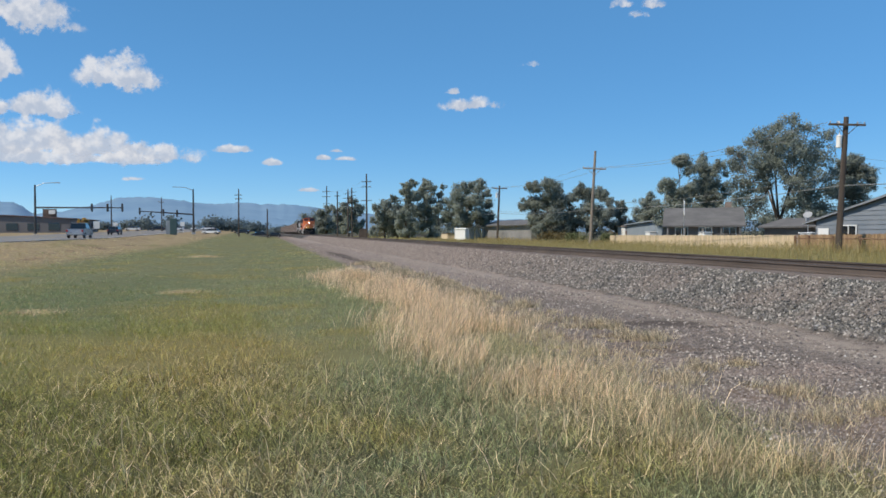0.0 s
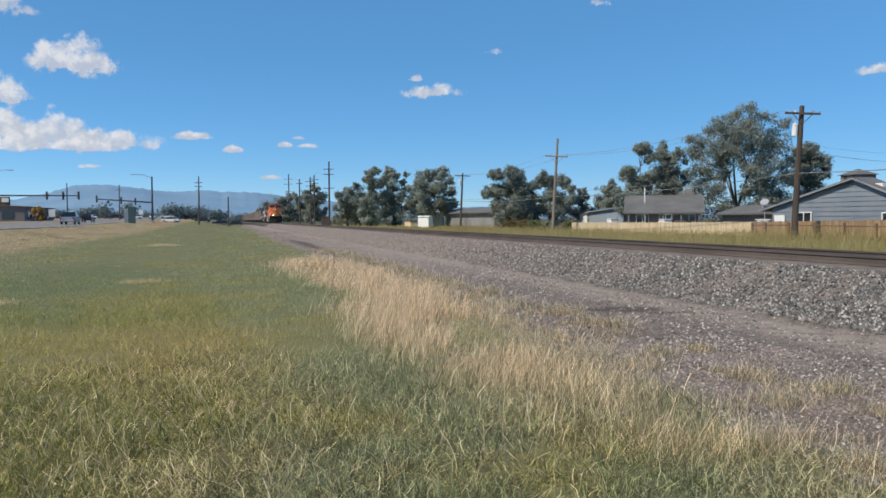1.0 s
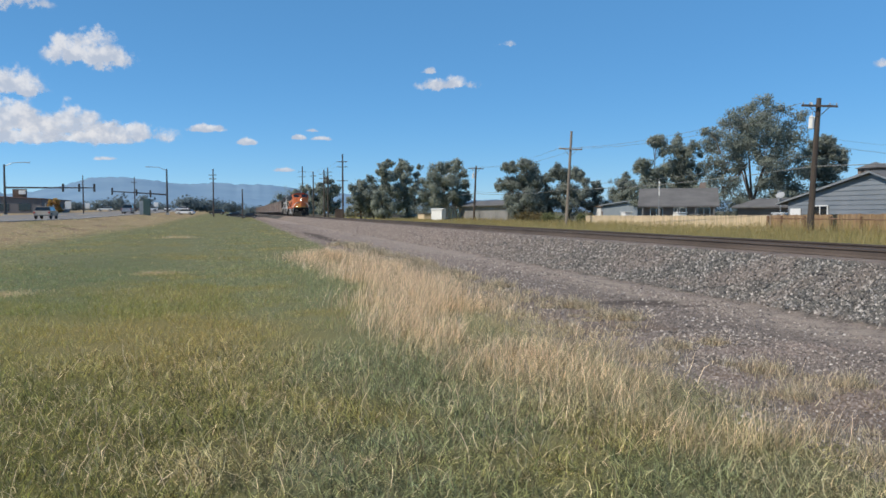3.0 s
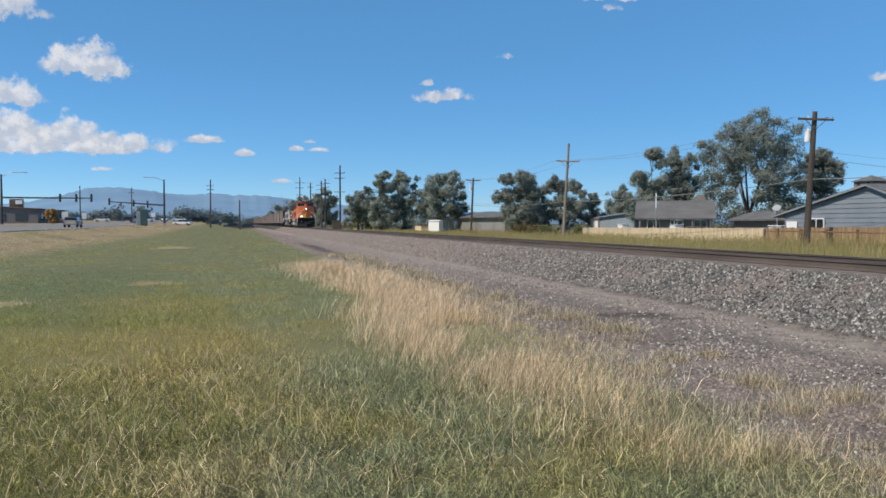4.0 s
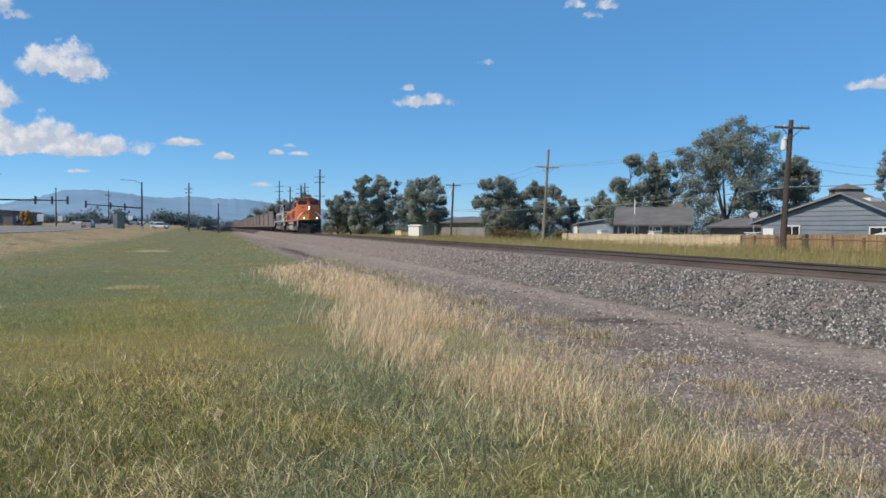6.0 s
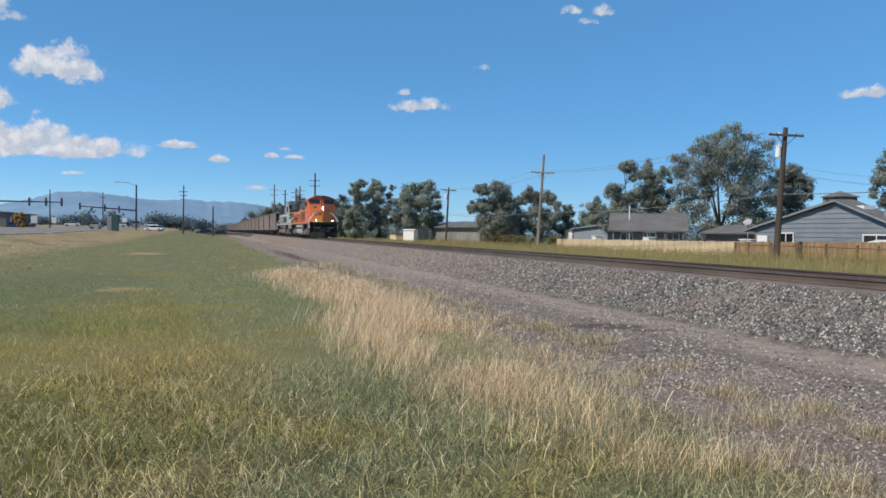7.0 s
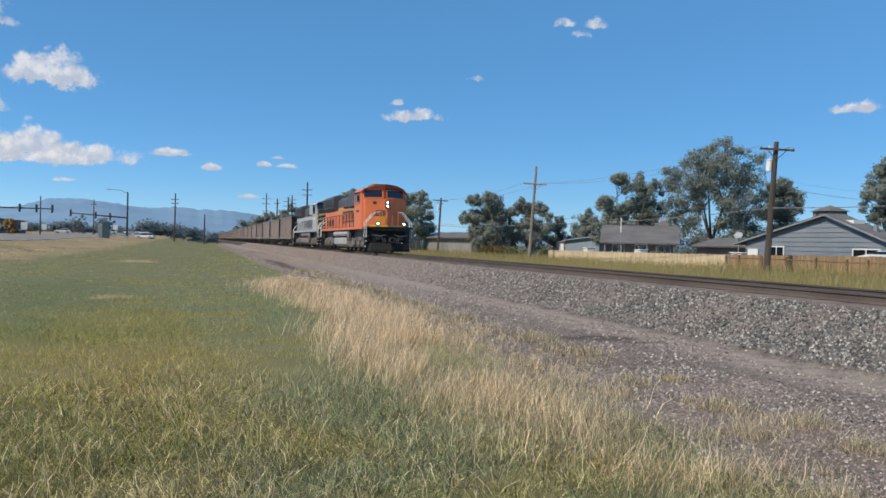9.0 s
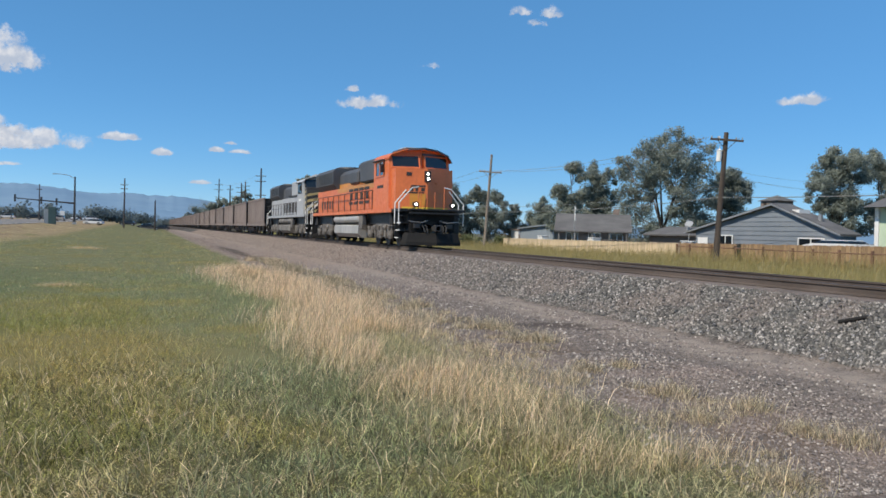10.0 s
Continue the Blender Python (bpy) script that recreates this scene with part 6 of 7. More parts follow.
# ---- the train: nose towards -y, z from the rail top ----
def wheelset(parent, y, radius):
    """Two wheels on an axle; turns about its own x axis."""
    bm = bmesh.new()
    for s in (-1, 1):
        rod(bm, (s * 0.70, 0, 0), (s * 0.83, 0, 0), radius + (0.0), radius, 20)
        rod(bm, (s * 0.665, 0, 0), (s * 0.70, 0, 0), radius + 0.028, radius + 0.028, 20)
        rod(bm, (s * 0.83, 0, 0), (s * 0.845, 0, 0), radius * 0.82, radius * 0.8, 16)
        for k in range(4):
            a = k * math.pi / 2
            box(bm, min(s * 0.845, s * 0.865), max(s * 0.845, s * 0.865), radius * 0.5 * math.cos(a) - 0.05, radius * 0.5 * math.cos(a) + 0.05, radius * 0.5 * math.sin(a) - 0.05, radius * 0.5 * math.sin(a) + 0.05)
    rod(bm, (-0.98, 0, 0), (0.98, 0, 0), 0.09, 0.09, 10)
    ob = part("wheelset", bm, STEEL_DARK, parent)
    ob.matrix_basis = pose(0, y, radius)
    return ob


def locomotive_truck(parent, y, mat):
    """Three-axle side frames with journal boxes, springs and brake gear."""
    bm = bmesh.new()
    for s in (-1, 1):
        x0, x1 = (0.98, 1.18) if s > 0 else (-1.18, -0.98)
        prism(bm, [(y - 2.55, 0.62), (y - 2.3, 0.92), (y - 0.9, 1.05), (y + 0.9, 1.05), (y + 2.3, 0.92), (y + 2.55, 0.62), (y + 1.4, 0.58), (y + 0.9, 0.42), (y - 0.9, 0.42), (y - 1.4, 0.58)], 0, x0, x1)
        for k in (-1.85, 0, 1.85):
            xo = s * 1.17
            box(bm, min(xo, xo + s * 0.16), max(xo, xo + s * 0.16), y + k - 0.2, y + k + 0.2, 0.33, 0.72, 0.03)
            rod(bm, (s * 1.30, y + k, 0.51), (s * 1.37, y + k, 0.51), 0.14, 0.12, 10)
            for d in (-0.33, 0.33):
                rod(bm, (s * 1.24, y + k + d, 0.55), (s * 1.24, y + k + d, 0.95), 0.09, 0.09, 8)
        for k in (-0.93, 0.93):
            rod(bm, (s * 1.22, y + k - 0.25, 0.88), (s * 1.22, y + k + 0.25, 0.88), 0.12, 0.12, 8)
            box(bm, min(s * 1.18, s * 1.26), max(s * 1.18, s * 1.26), y + k - 0.06, y + k + 0.06, 0.35, 0.8)
    box(bm, -1.0, 1.0, y - 0.4, y + 0.4, 0.7, 1.2), box(bm, -1.0, 1.0, y - 2.4, y - 2.2, 0.65, 0.85), box(bm, -1.0, 1.0, y + 2.2, y + 2.4, 0.65, 0.85)
    return part("truck_frame", bm, mat, parent, "grimy three-axle truck frame")


def handrail(parent, pts, mat, r=0.022, name="handrail", label=""):
    bm = bmesh.new()
    pipe(bm, pts, r, 6)
    return part(name, bm, mat, parent, label)


def coupler(parent, y, s):
    bm = bmesh.new()
    box(bm, -0.09, 0.09, min(y, y + s * 0.7), max(y, y + s * 0.7), 0.78, 0.96)
    box(bm, -0.17, 0.17, min(y, y + s * 0.28), max(y, y + s * 0.28), 0.72, 1.02, 0.03)
    return part("coupler", bm, STEEL_DARK, parent)


def v_front(bm, half, y_mid, y_side, y_back, z0, z1, y_top=0.0):
    """A hood nose whose front meets in a blunt wedge."""
    prism_pts = [(-half, y_back), (-half, y_side), (0.0, y_mid), (half, y_side), (half, y_back)]
    lo, hi = [bm.verts.new((x, y, z0)) for x, y in prism_pts], [bm.verts.new((x, y + (y_top if y < y_back else 0), z1)) for x, y in prism_pts]
    bm.faces.new(lo), bm.faces.new(hi)
    for i in range(5):
        bm.faces.new((lo[i], lo[(i + 1) % 5], hi[(i + 1) % 5], hi[i]))


def facet_panel(bm, s, u0, u1, z0, z1, half, y_mid, y_side, out=0.01, thick=0.02, lean=0.0, zb=0.0):
    """A thin panel on one half of a wedge front, from u0 to u1 of its width."""
    def at(u, z, o):
        x = s * half * u
        n = Vector((s * (y_side - y_mid), -half, 0)).normalized()
        return Vector((x, y_mid + (y_side - y_mid) * u + lean * (z - zb), z)) + n * o
    vs = [bm.verts.new(at(u, z, o)) for o in (out - thick, out) for u, z in ((u0, z0), (u1, z0), (u1, z1), (u0, z1))]
    for q in ((0, 1, 2, 3), (4, 5, 6, 7), (0, 1, 5, 4), (1, 2, 6, 5), (2, 3, 7, 6), (3, 0, 4, 7)):
        bm.faces.new([vs[i] for i in q])


def locomotive(label, body, top, sill, striped):
    ob = thing("locomotive", label, "locomotive", None, "locomotives")
    L = 22.6
    NW, NM, NS, NT = 1.40, 1.0, 1.48, 3.64  # nose: half width, front at the middle and sides, top
    # frame, pilot, steps
    shape("underframe", BLACK, ob, (-1.15, 1.15, 0.4, L - 0.9, 1.05, 1.62))
    shape("deck", BLACK, ob, (-1.55, 1.55, 0.15, L - 0.75, 1.62, 1.74), bevel=0.01)
    for s in (-1, 1):
        shape("side_sill", sill, ob, (min(s * 1.54, s * 1.575), max(s * 1.54, s * 1.575), 1.6, L - 1.9, 1.58, 1.77), label="painted side sill")
    bm = bmesh.new()
    lower, upper = [(-1.45, 0.42), (-1.30, 0.02), (0.0, -0.42), (1.30, 0.02), (1.45, 0.42)], [(-1.30, 0.42), (-1.18, 0.10), (0.0, -0.28), (1.18, 0.10), (1.30, 0.42)]
    rows = [[bm.verts.new((x, y, z)) for x, y in ring] for ring, z in ((lower, 0.10), (lower, 0.24), (upper, 0.66), ([(x, 0.45) for x, _ in upper], 0.66), ([(x, 0.45) for x, _ in lower], 0.10))]
    for a, b in zip(rows, rows[1:] + rows[:1]):
        for k in range(4):
            bm.faces.new((a[k], a[k + 1], b[k + 1], b[k]))
    part("snow_plow", bm, GRIME, ob, "black curved snow plow")
    shape("pilot", GRIME, ob, (-1.05, -0.32, 0.24, 0.36, 0.7, 1.62), (0.32, 1.05, 0.24, 0.36, 0.7, 1.62), (-0.32, 0.32, 0.24, 0.36, 1.18, 1.62), label="black pilot plate with a coupler pocket")
    shape("anticlimber", BLACK, ob, (-1.15, 1.15, -0.06, 0.16, 1.50, 1.58), (-1.15, 1.15, -0.06, 0.16, 1.66, 1.74), bevel=0.015, label="ribbed black anticlimber")
    for s in (-1, 1):
        handrail(ob, [(s * 0.28, 0.06, 1.22), (s * 0.6, 0.02, 1.12), (s * 1.2, 0.08, 1.18)], STEEL_GREY, 0.018, "uncoupling_lever")
        shape("pilot_box", STEEL_DARK, ob, (min(s * 0.62, s * 0.92), max(s * 0.62, s * 0.92), 0.08, 0.24, 0.86, 1.08), bevel=0.02)
        for end, y in ((1, 0.35), (-1, L - 0.95)):
            for k, z in enumerate((0.40, 0.74, 1.08, 1.40)):
                d = 0.05 * k
                shape("step", BLACK, ob, (min(s * 1.08, s * (1.56 - d)), max(s * 1.08, s * (1.56 - d)), min(y, y + end * 0.62), max(y, y + end * 0.62), z, z + 0.045), label="black corner step")
            shape("step_panel", BLACK, ob, (min(s * 1.06, s * 1.08), max(s * 1.06, s * 1.08), min(y, y + end * 0.62), max(y, y + end * 0.62), 0.40, 1.62))
            shape("step_side", BLACK, ob, (min(s * 1.1, s * 1.55), max(s * 1.1, s * 1.55), min(y + end * 0.62, y + end * 0.66), max(y + end * 0.62, y + end * 0.66), 0.40, 1.62))
            for k, z in enumerate((0.40, 0.74, 1.08)):
                d = 0.05 * k
                xa = s * (1.565 - d)
                shape("step_edge", WHITE, ob, (min(xa, xa + s * 0.012), max(xa, xa + s * 0.012), min(y + 0.02, y + end * 0.58), max(y + 0.02, y + end * 0.58), z, z + 0.04), label="white-edged step")
    coupler(ob, -0.6, 1), coupler(ob, L, -1)
    for x in (-0.55, -0.4, 0.4, 0.55):
        handrail(ob, [(x, 0.2, 1.02), (x, -0.10, 0.95), (x * 0.9, -0.22, 0.72), (x * 0.72, -0.20, 0.60)], STEEL_DARK, 0.028, "air_hose")
    # nose and cab
    bm = bmesh.new()
    v_front(bm, NW, NM, NS, 3.4, 1.74, NT, 0.10)
    nose = part("nose", bm, BLACK if striped else body, ob)
    bm = bmesh.new()
    front = [(-1.52, 1.74), (-1.52, 4.10), (-1.38, 4.34), (-0.88, 4.54), (0, 4.60), (0.88, 4.54), (1.38, 4.34), (1.52, 4.10), (1.52, 1.74)]
    r0 = [bm.verts.new((x, 1.75 + 0.30 * abs(x) + (0.30 * (z - 3.4) if z > 3.4 else 0), z)) for x, z in front]
    r1 = [bm.verts.new((x, 5.0, z)) for x, z in front]
    mid0 = bm.verts.new((0, 1.75, 1.74))
    bm.faces.new(r1[::-1])
    for i in range(8):
        bm.faces.new((r0[i], r0[i + 1], r1[i + 1], r1[i]))
    bm.faces.new((r0[0], mid0, r0[4], r0[3], r0[2], r0[1])), bm.faces.new((mid0, r0[8], r0[7], r0[6], r0[5], r0[4]))
    bm.faces.new((r0[0], r1[0], r1[8], r0[8], mid0))
    cab = part("cab", bm, body, ob)
    for s in (-1, 1):
        bm = bmesh.new()
        facet_panel(bm, s, 0.11, 0.89, 3.76, 4.26, 1.52, 1.75, 2.206, 0.012, 0.02, 0.30, 3.4)
        part("windscreen", bm, GLASS, cab, "dark windscreen")
        bm = bmesh.new()
        facet_panel(bm, s, 0.07, 0.93, 3.70, 3.76, 1.52, 1.75, 2.206, 0.03, 0.04, 0.30, 3.4), facet_panel(bm, s, 0.07, 0.93, 4.26, 4.31, 1.52, 1.75, 2.206, 0.03, 0.04, 0.30, 3.4), facet_panel(bm, s, 0.06, 0.11, 3.76, 4.26, 1.52, 1.75, 2.206, 0.03, 0.04, 0.30, 3.4), facet_panel(bm, s, 0.89, 0.94, 3.76, 4.26, 1.52, 1.75, 2.206, 0.03, 0.04, 0.30, 3.4)
        part("windscreen_frame", bm, BLACK if striped else body, cab)
        x = s * 1.525
        shape("side_window", GLASS, cab, (min(x, x + s * 0.012), max(x, x + s * 0.012), 3.2, 4.5, 3.40, 4.02), label="dark side window")
        shape("window_frame", BLACK if striped else body, cab, *[(min(x, x + s * 0.035), max(x, x + s * 0.035), a, b, c, d) for a, b, c, d in ((3.1, 3.19, 3.32, 4.08), (3.81, 3.89, 3.39, 4.02), (4.51, 4.6, 3.32, 4.08), (3.19, 4.51, 3.32, 3.39), (3.19, 4.51, 4.02, 4.08))])
        shape("mirror", BLACK, cab, (min(s * 1.56, s * 1.72), max(s * 1.56, s * 1.72), 3.0, 3.04, 3.5, 3.9))
        shape("sun_visor", top, cab, (min(s * 1.52, s * 1.72), max(s * 1.52, s * 1.72), 3.0, 4.7, 4.09, 4.13))
    # arched roof shell that overhangs the windscreen as a visor
    bm = bmesh.new()
    arch = [(-1.56, 4.16), (-1.40, 4.38), (-0.80, 4.59), (0, 4.66), (0.80, 4.59), (1.40, 4.38), (1.60, 4.10)]
    rings = []
    for drop in (0.0, 0.06):
        rings.append([bm.verts.new((x, 1.72 + 0.30 * abs(x) + 0.10, z - drop)) for x, z in arch])
        rings.append([bm.verts.new((x, 5.02, z - drop)) for x, z in arch])
    for a, b in ((0, 1), (1, 3), (3, 2), (2, 0)):
        for k in range(6):
            bm.faces.new((rings[a][k], rings[a][k + 1], rings[b][k + 1], rings[b][k]))
    part("cab_roof", bm, body, cab, "arched cab roof with a visor edge")
    # thin overlay across the middle and far side of the roof only
    bm = bmesh.new()
    for x0, z0, x1, z1 in ((-0.70, 4.617, 0.05, 4.676), (0.05, 4.676, 0.80, 4.61), (0.80, 4.61, 1.40, 4.40), (1.40, 4.40, 1.63, 4.09)):
        vs = [bm.verts.new(p) for p in ((x0, 1.70 + 0.30 * abs(x0) + 0.08, z0), (x1, 1.70 + 0.30 * abs(x1) + 0.08, z1), (x1, 4.95, z1), (x0, 4.95, z0))]
        bm.faces.new(vs)
        bm.faces.new([bm.verts.new(p) for p in (vs[0].co, vs[1].co, vs[1].co - Vector((0, 0, 0.09)), vs[0].co - Vector((0, 0, 0.09)))])
    bmesh.ops.remove_doubles(bm, verts=bm.verts[:], dist=0.001)
    bmesh.ops.solidify(bm, geom=bm.faces[:], thickness=0.015)
    part("roof_panel", bm, LOCO_GREY if striped else top, cab, "grey roof panel" if striped else "black overlay on the middle and far side of the roof")
    if not striped:
        # dark strip on the far half of the cab front only
        bm = bmesh.new()
        facet_panel(bm, 1, 0.02, 0.86, 4.315, 4.42, 1.52, 1.75, 2.206, 0.02, 0.03, 0.30, 3.4)
        part("brow", bm, top, cab, "black strip over the far half of the windscreen")
    shape("roof_hatch", LOCO_GREY if striped else top, cab, (-0.62, 0.62, 2.6, 4.9, 4.64, 4.72), bevel=0.02, label="dark panel on the cab roof")
    shape("roof_cooler", SILVER, cab, (-0.5, 0.5, 3.2, 4.3, 4.72, 4.80), bevel=0.03, label="pale low roof air conditioner")
    bm = bmesh.new()
    for k, x in enumerate((-0.2, 0.0, 0.2)):
        rod(bm, (x, 4.4, 4.74), (x, 4.0 - 0.08 * k, 4.74), 0.03, 0.07, 8), rod(bm, (x, 4.3, 4.62), (x, 4.3, 4.74), 0.02, 0.02, 5)
    part("horn", bm, STEEL_DARK, cab)
    bm = bmesh.new()
    rod(bm, (0.75, 4.7, 4.60), (0.75, 4.7, 4.72), 0.16, 0.10, 10)
    part("antenna_dome", bm, WHITE, cab)
    # nose dress: door, logo bars or warning stripes, head lamps
    if striped:
        for s in (-1, 1):
            for k in range(4):
                bm = bmesh.new()
                a = 1.80 + k * 0.42
                def edge(u, z):
                    n = Vector((s * (NS - NM), -NW, 0)).normalized()
                    return Vector((s * NW * u, NM + (NS - NM) * u + 0.057 * (z - 1.74), z)) + n * 0.012
                vs = [bm.verts.new(edge(*p)) for p in ((0.02, a + 0.30), (0.98, a - 0.02), (0.98, a + 0.17), (0.02, min(a + 0.51, 3.48)))]
                bm.faces.new(vs)
                bmesh.ops.solidify(bm, geom=bm.faces[:], thickness=0.008)
                part("warning_stripe", bm, CREAM, nose, "pale yellow diagonal warning stripe")
            for k in range(4):
                x = s * (NW + 0.012)
                bm = bmesh.new()
                a = 1.80 + k * 0.42
                prism(bm, [(1.82, a + 0.36), (3.35, a - 0.02), (3.35, a + 0.18), (1.82, min(a + 0.56, 3.48))], 0, min(x, x - s * 0.008), max(x, x - s * 0.008))
                part("warning_stripe", bm, CREAM, nose, "pale yellow diagonal warning stripe")
    else:
        for s in (-1, 1):
            bm = bmesh.new()
            facet_panel(bm, s, 0.0, 0.80, 1.76, 1.85, NW, NM, NS, 0.012, 0.02, 0.057, 1.74)
            part("nose_stripe", bm, YELLOW, nose, "yellow line along the nose foot")
            for z0, z1, u0, u1 in () if s > 0 else ((2.78, 2.86, 0.06, 0.52), (2.48, 2.55, 0.10, 0.72), (2.58, 2.75, 0.08, 0.20), (2.58, 2.75, 0.26, 0.38), (2.58, 2.75, 0.44, 0.55)):
                bm = bmesh.new()
                facet_panel(bm, s, u0, u1, z0, z1, NW, NM, NS, 0.014, 0.02, 0.057, 1.74)
                part("emblem_bar", bm, INK, nose, "dark emblem bar")
        bm = bmesh.new()
        facet_panel(bm, -1, 0.05, 0.56, 1.90, 2.46, NW, NM, NS, 0.006, 0.016, 0.057, 1.74)
        part("emblem_field", bm, GOLD, nose, "gold emblem field")
        bm = bmesh.new()
        facet_panel(bm, -1, 0.50, 0.66, 3.30, 3.46, NW, NM, NS, 0.03, 0.05, 0.057, 1.74)
        part("nose_lamp_recess", bm, BLACK, nose)
        for z in (2.1, 2.9):
            shape("door_hinge", ORANGE, nose, (0.42, 0.50, 1.18, 1.26, z, z + 0.12))
    shape("lamp_housing", BLACK, nose, (-0.14, 0.14, 1.0, 1.35, 3.02, 3.52), bevel=0.02)
    for z in (3.16, 3.39):
        bm = bmesh.new()
        rod(bm, (0, 0.98, z), (0, 1.06, z), 0.05, 0.05, 12)
        part("headlight", bm, HEADLIGHT if not striped else STEEL_GREY, nose, "lit headlight" if not striped else "unlit headlight")
    for x in (-0.82, 0.95):
        bm = bmesh.new()
        rod(bm, (x, 0.20, 1.94), (x, 0.40, 1.94), 0.14, 0.11, 12)
        can = part("ditch_light_housing", bm, BLACK, ob)
        bm = bmesh.new()
        rod(bm, (x, 0.185, 1.94), (x, 0.202, 1.94), 0.052, 0.052, 12)
        part("ditch_light", bm, HEADLIGHT if not striped else STEEL_GREY, can, "lit ditch light" if not striped else "unlit ditch light")
    # hood: lower flank, upper roof, electrical cabinet, radiators, stack, fans
    shape("hood", body, ob, (-1.22, 1.22, 4.9, L - 1.7, 1.74, 3.20), bevel=0.03)
    bm = bmesh.new()
    prism(bm, [(-1.05, 3.2), (-1.05, 4.0), (-0.75, 4.28), (0.75, 4.28), (1.05, 4.0), (1.05, 3.2)], 1, 5.0, L - 1.7)
    part("hood_roof", bm, top, ob, "dark hood roof")
    bm = bmesh.new()
    prism(bm, [(-1.2, 3.22), (-1.48, 3.5), (-1.48, 4.3), (-1.25, 4.5), (1.25, 4.5), (1.48, 4.3), (1.48, 3.5), (1.2, 3.22)], 1, 14.9, 20.4)
    radiator = part("radiator_housing", bm, top, ob, "flared dark radiator housing")
    for s in (-1, 1):
        for k in range(9):
            x = s * 1.485
            shape("louvre", STEEL_DARK, radiator, (min(x, x + s * 0.02), max(x, x + s * 0.02), 15.2 + k * 0.57, 15.6 + k * 0.57, 3.58, 4.22))
    for y in (16.2, 18.8):
        bm = bmesh.new()
        rod(bm, (0, y, 4.5), (0, y, 4.64), 0.95, 0.9, 18)
        part("roof_fan", bm, STEEL_DARK, radiator)
    shape("electrical_cabinet", body if striped else top, ob, (-1.40, 1.40, 5.1, 8.4, 3.25, 4.38), bevel=0.08, label="cabinet behind the cab")
    shape("exhaust_stack", STEEL_DARK, ob, (-0.35, 0.35, 12.2, 13.0, 4.25, 4.62), bevel=0.03)
    shape("blower_duct", top, ob, (-1.25, 1.25, 9.6, 11.4, 3.3, 4.05), bevel=0.1)
    for s in (-1, 1):
        x = s * 1.222
        if not striped:
            shape("gold_band", GOLD, ob, (min(x, x + s * 0.012), max(x, x + s * 0.012), 5.1, 14.6, 2.92, 3.19), label="gold band along the hood")
            xg = s * 1.052
            shape("gold_band", GOLD, ob, (min(xg, xg + s * 0.012), max(xg, xg + s * 0.012), 8.5, 14.8, 3.22, 3.46), label="gold band along the hood")
            x2 = s * 1.25
            for k, (a, b) in enumerate(((6.9, 7.9), (8.1, 9.1), (9.3, 10.3), (10.5, 11.5))):
                shape("emblem_bar", INK, ob, (min(x2, x2 + s * 0.012), max(x2, x2 + s * 0.012), a, b, 2.88, 3.04), (min(x2, x2 + s * 0.012), max(x2, x2 + s * 0.012), a + 0.12, b - 0.3, 2.40, 2.80), (min(x2, x2 + s * 0.012), max(x2, x2 + s * 0.012), a, b - 0.1, 2.14, 2.30), label="dark emblem bar on the flank")
        for k in range(18):
            y = 5.2 + k * 0.86
            shape("hood_door", body, ob, (min(x, x + s * 0.022), max(x, x + s * 0.022), y, y + 0.78, 1.84, 2.86), bevel=0.008)
        xd = s * 1.25
        for k in range(5 if not striped else 8):
            y = (15.6 if not striped else 7.0) + k * 0.80
            shape("grille", INK if striped else STEEL_DARK, ob, (min(xd, xd + s * 0.012), max(xd, xd + s * 0.012), y + 0.1, y + 0.5, 2.0, 2.75 if striped else 2.5))
        # numbers on the cab flank as plain bars
        xc = s * 1.522
        shape("number_bar", INK if not striped else WHITE, cab, (min(xc, xc + s * 0.01), max(xc, xc + s * 0.01), 3.2, 4.3, 2.78, 2.92))
        # rails along the walkway
        pts = [(s * 1.53, 5.2 + 1.55 * k, 2.74) for k in range(11)]
        handrail(ob, pts + [(s * 1.53, L - 1.7, 1.76)], INK if not striped else STEEL_DARK, 0.024)
        for p in pts:
            bm = bmesh.new()
            rod(bm, (p[0], p[1], 1.74), p, 0.024, 0.024, 5)
            part("stanchion", bm, INK if not striped else STEEL_DARK, ob)
        for end, y in ((1, 0.4), (-1, L - 1.0)):
            handrail(ob, [(s * 1.55, y, 1.02), (s * 1.55, y, 2.0), (s * 0.95, y + end * 0.02, 2.68), (s * 0.62, y + end * 0.05, 2.74)], WHITE, 0.028, "step_rail", "white step handrail")
            handrail(ob, [(s * 1.55, y + end * 0.64, 1.05), (s * 1.55, y + end * 0.64, 2.0), (s * 1.05, y + end * 0.60, 2.62)], WHITE, 0.028, "step_rail", "white step handrail")
            handrail(ob, [(s * 0.62, y + end * 0.05, 2.74), (s * 0.62, y + end * 0.05, 1.74)], body if not striped else STEEL_DARK, 0.024)
            if end > 0:
                handrail(ob, [(s * 0.34, 0.95, 1.80), (s * 0.34, 0.95, 2.55)], body if not striped else STEEL_DARK, 0.02)
    # tank, reservoirs, trucks
    bm = bmesh.new()
    prism(bm, [(-1.45, 0.52), (-1.45, 0.92), (-1.35, 1.0), (1.35, 1.0), (1.45, 0.92), (1.45, 0.52), (1.15, 0.30), (-1.15, 0.30)], 1, 8.3, 14.3)
    part("fuel_tank", bm, SILVER if not striped else TRUCK_GREY, ob, "dusty silver fuel tank")
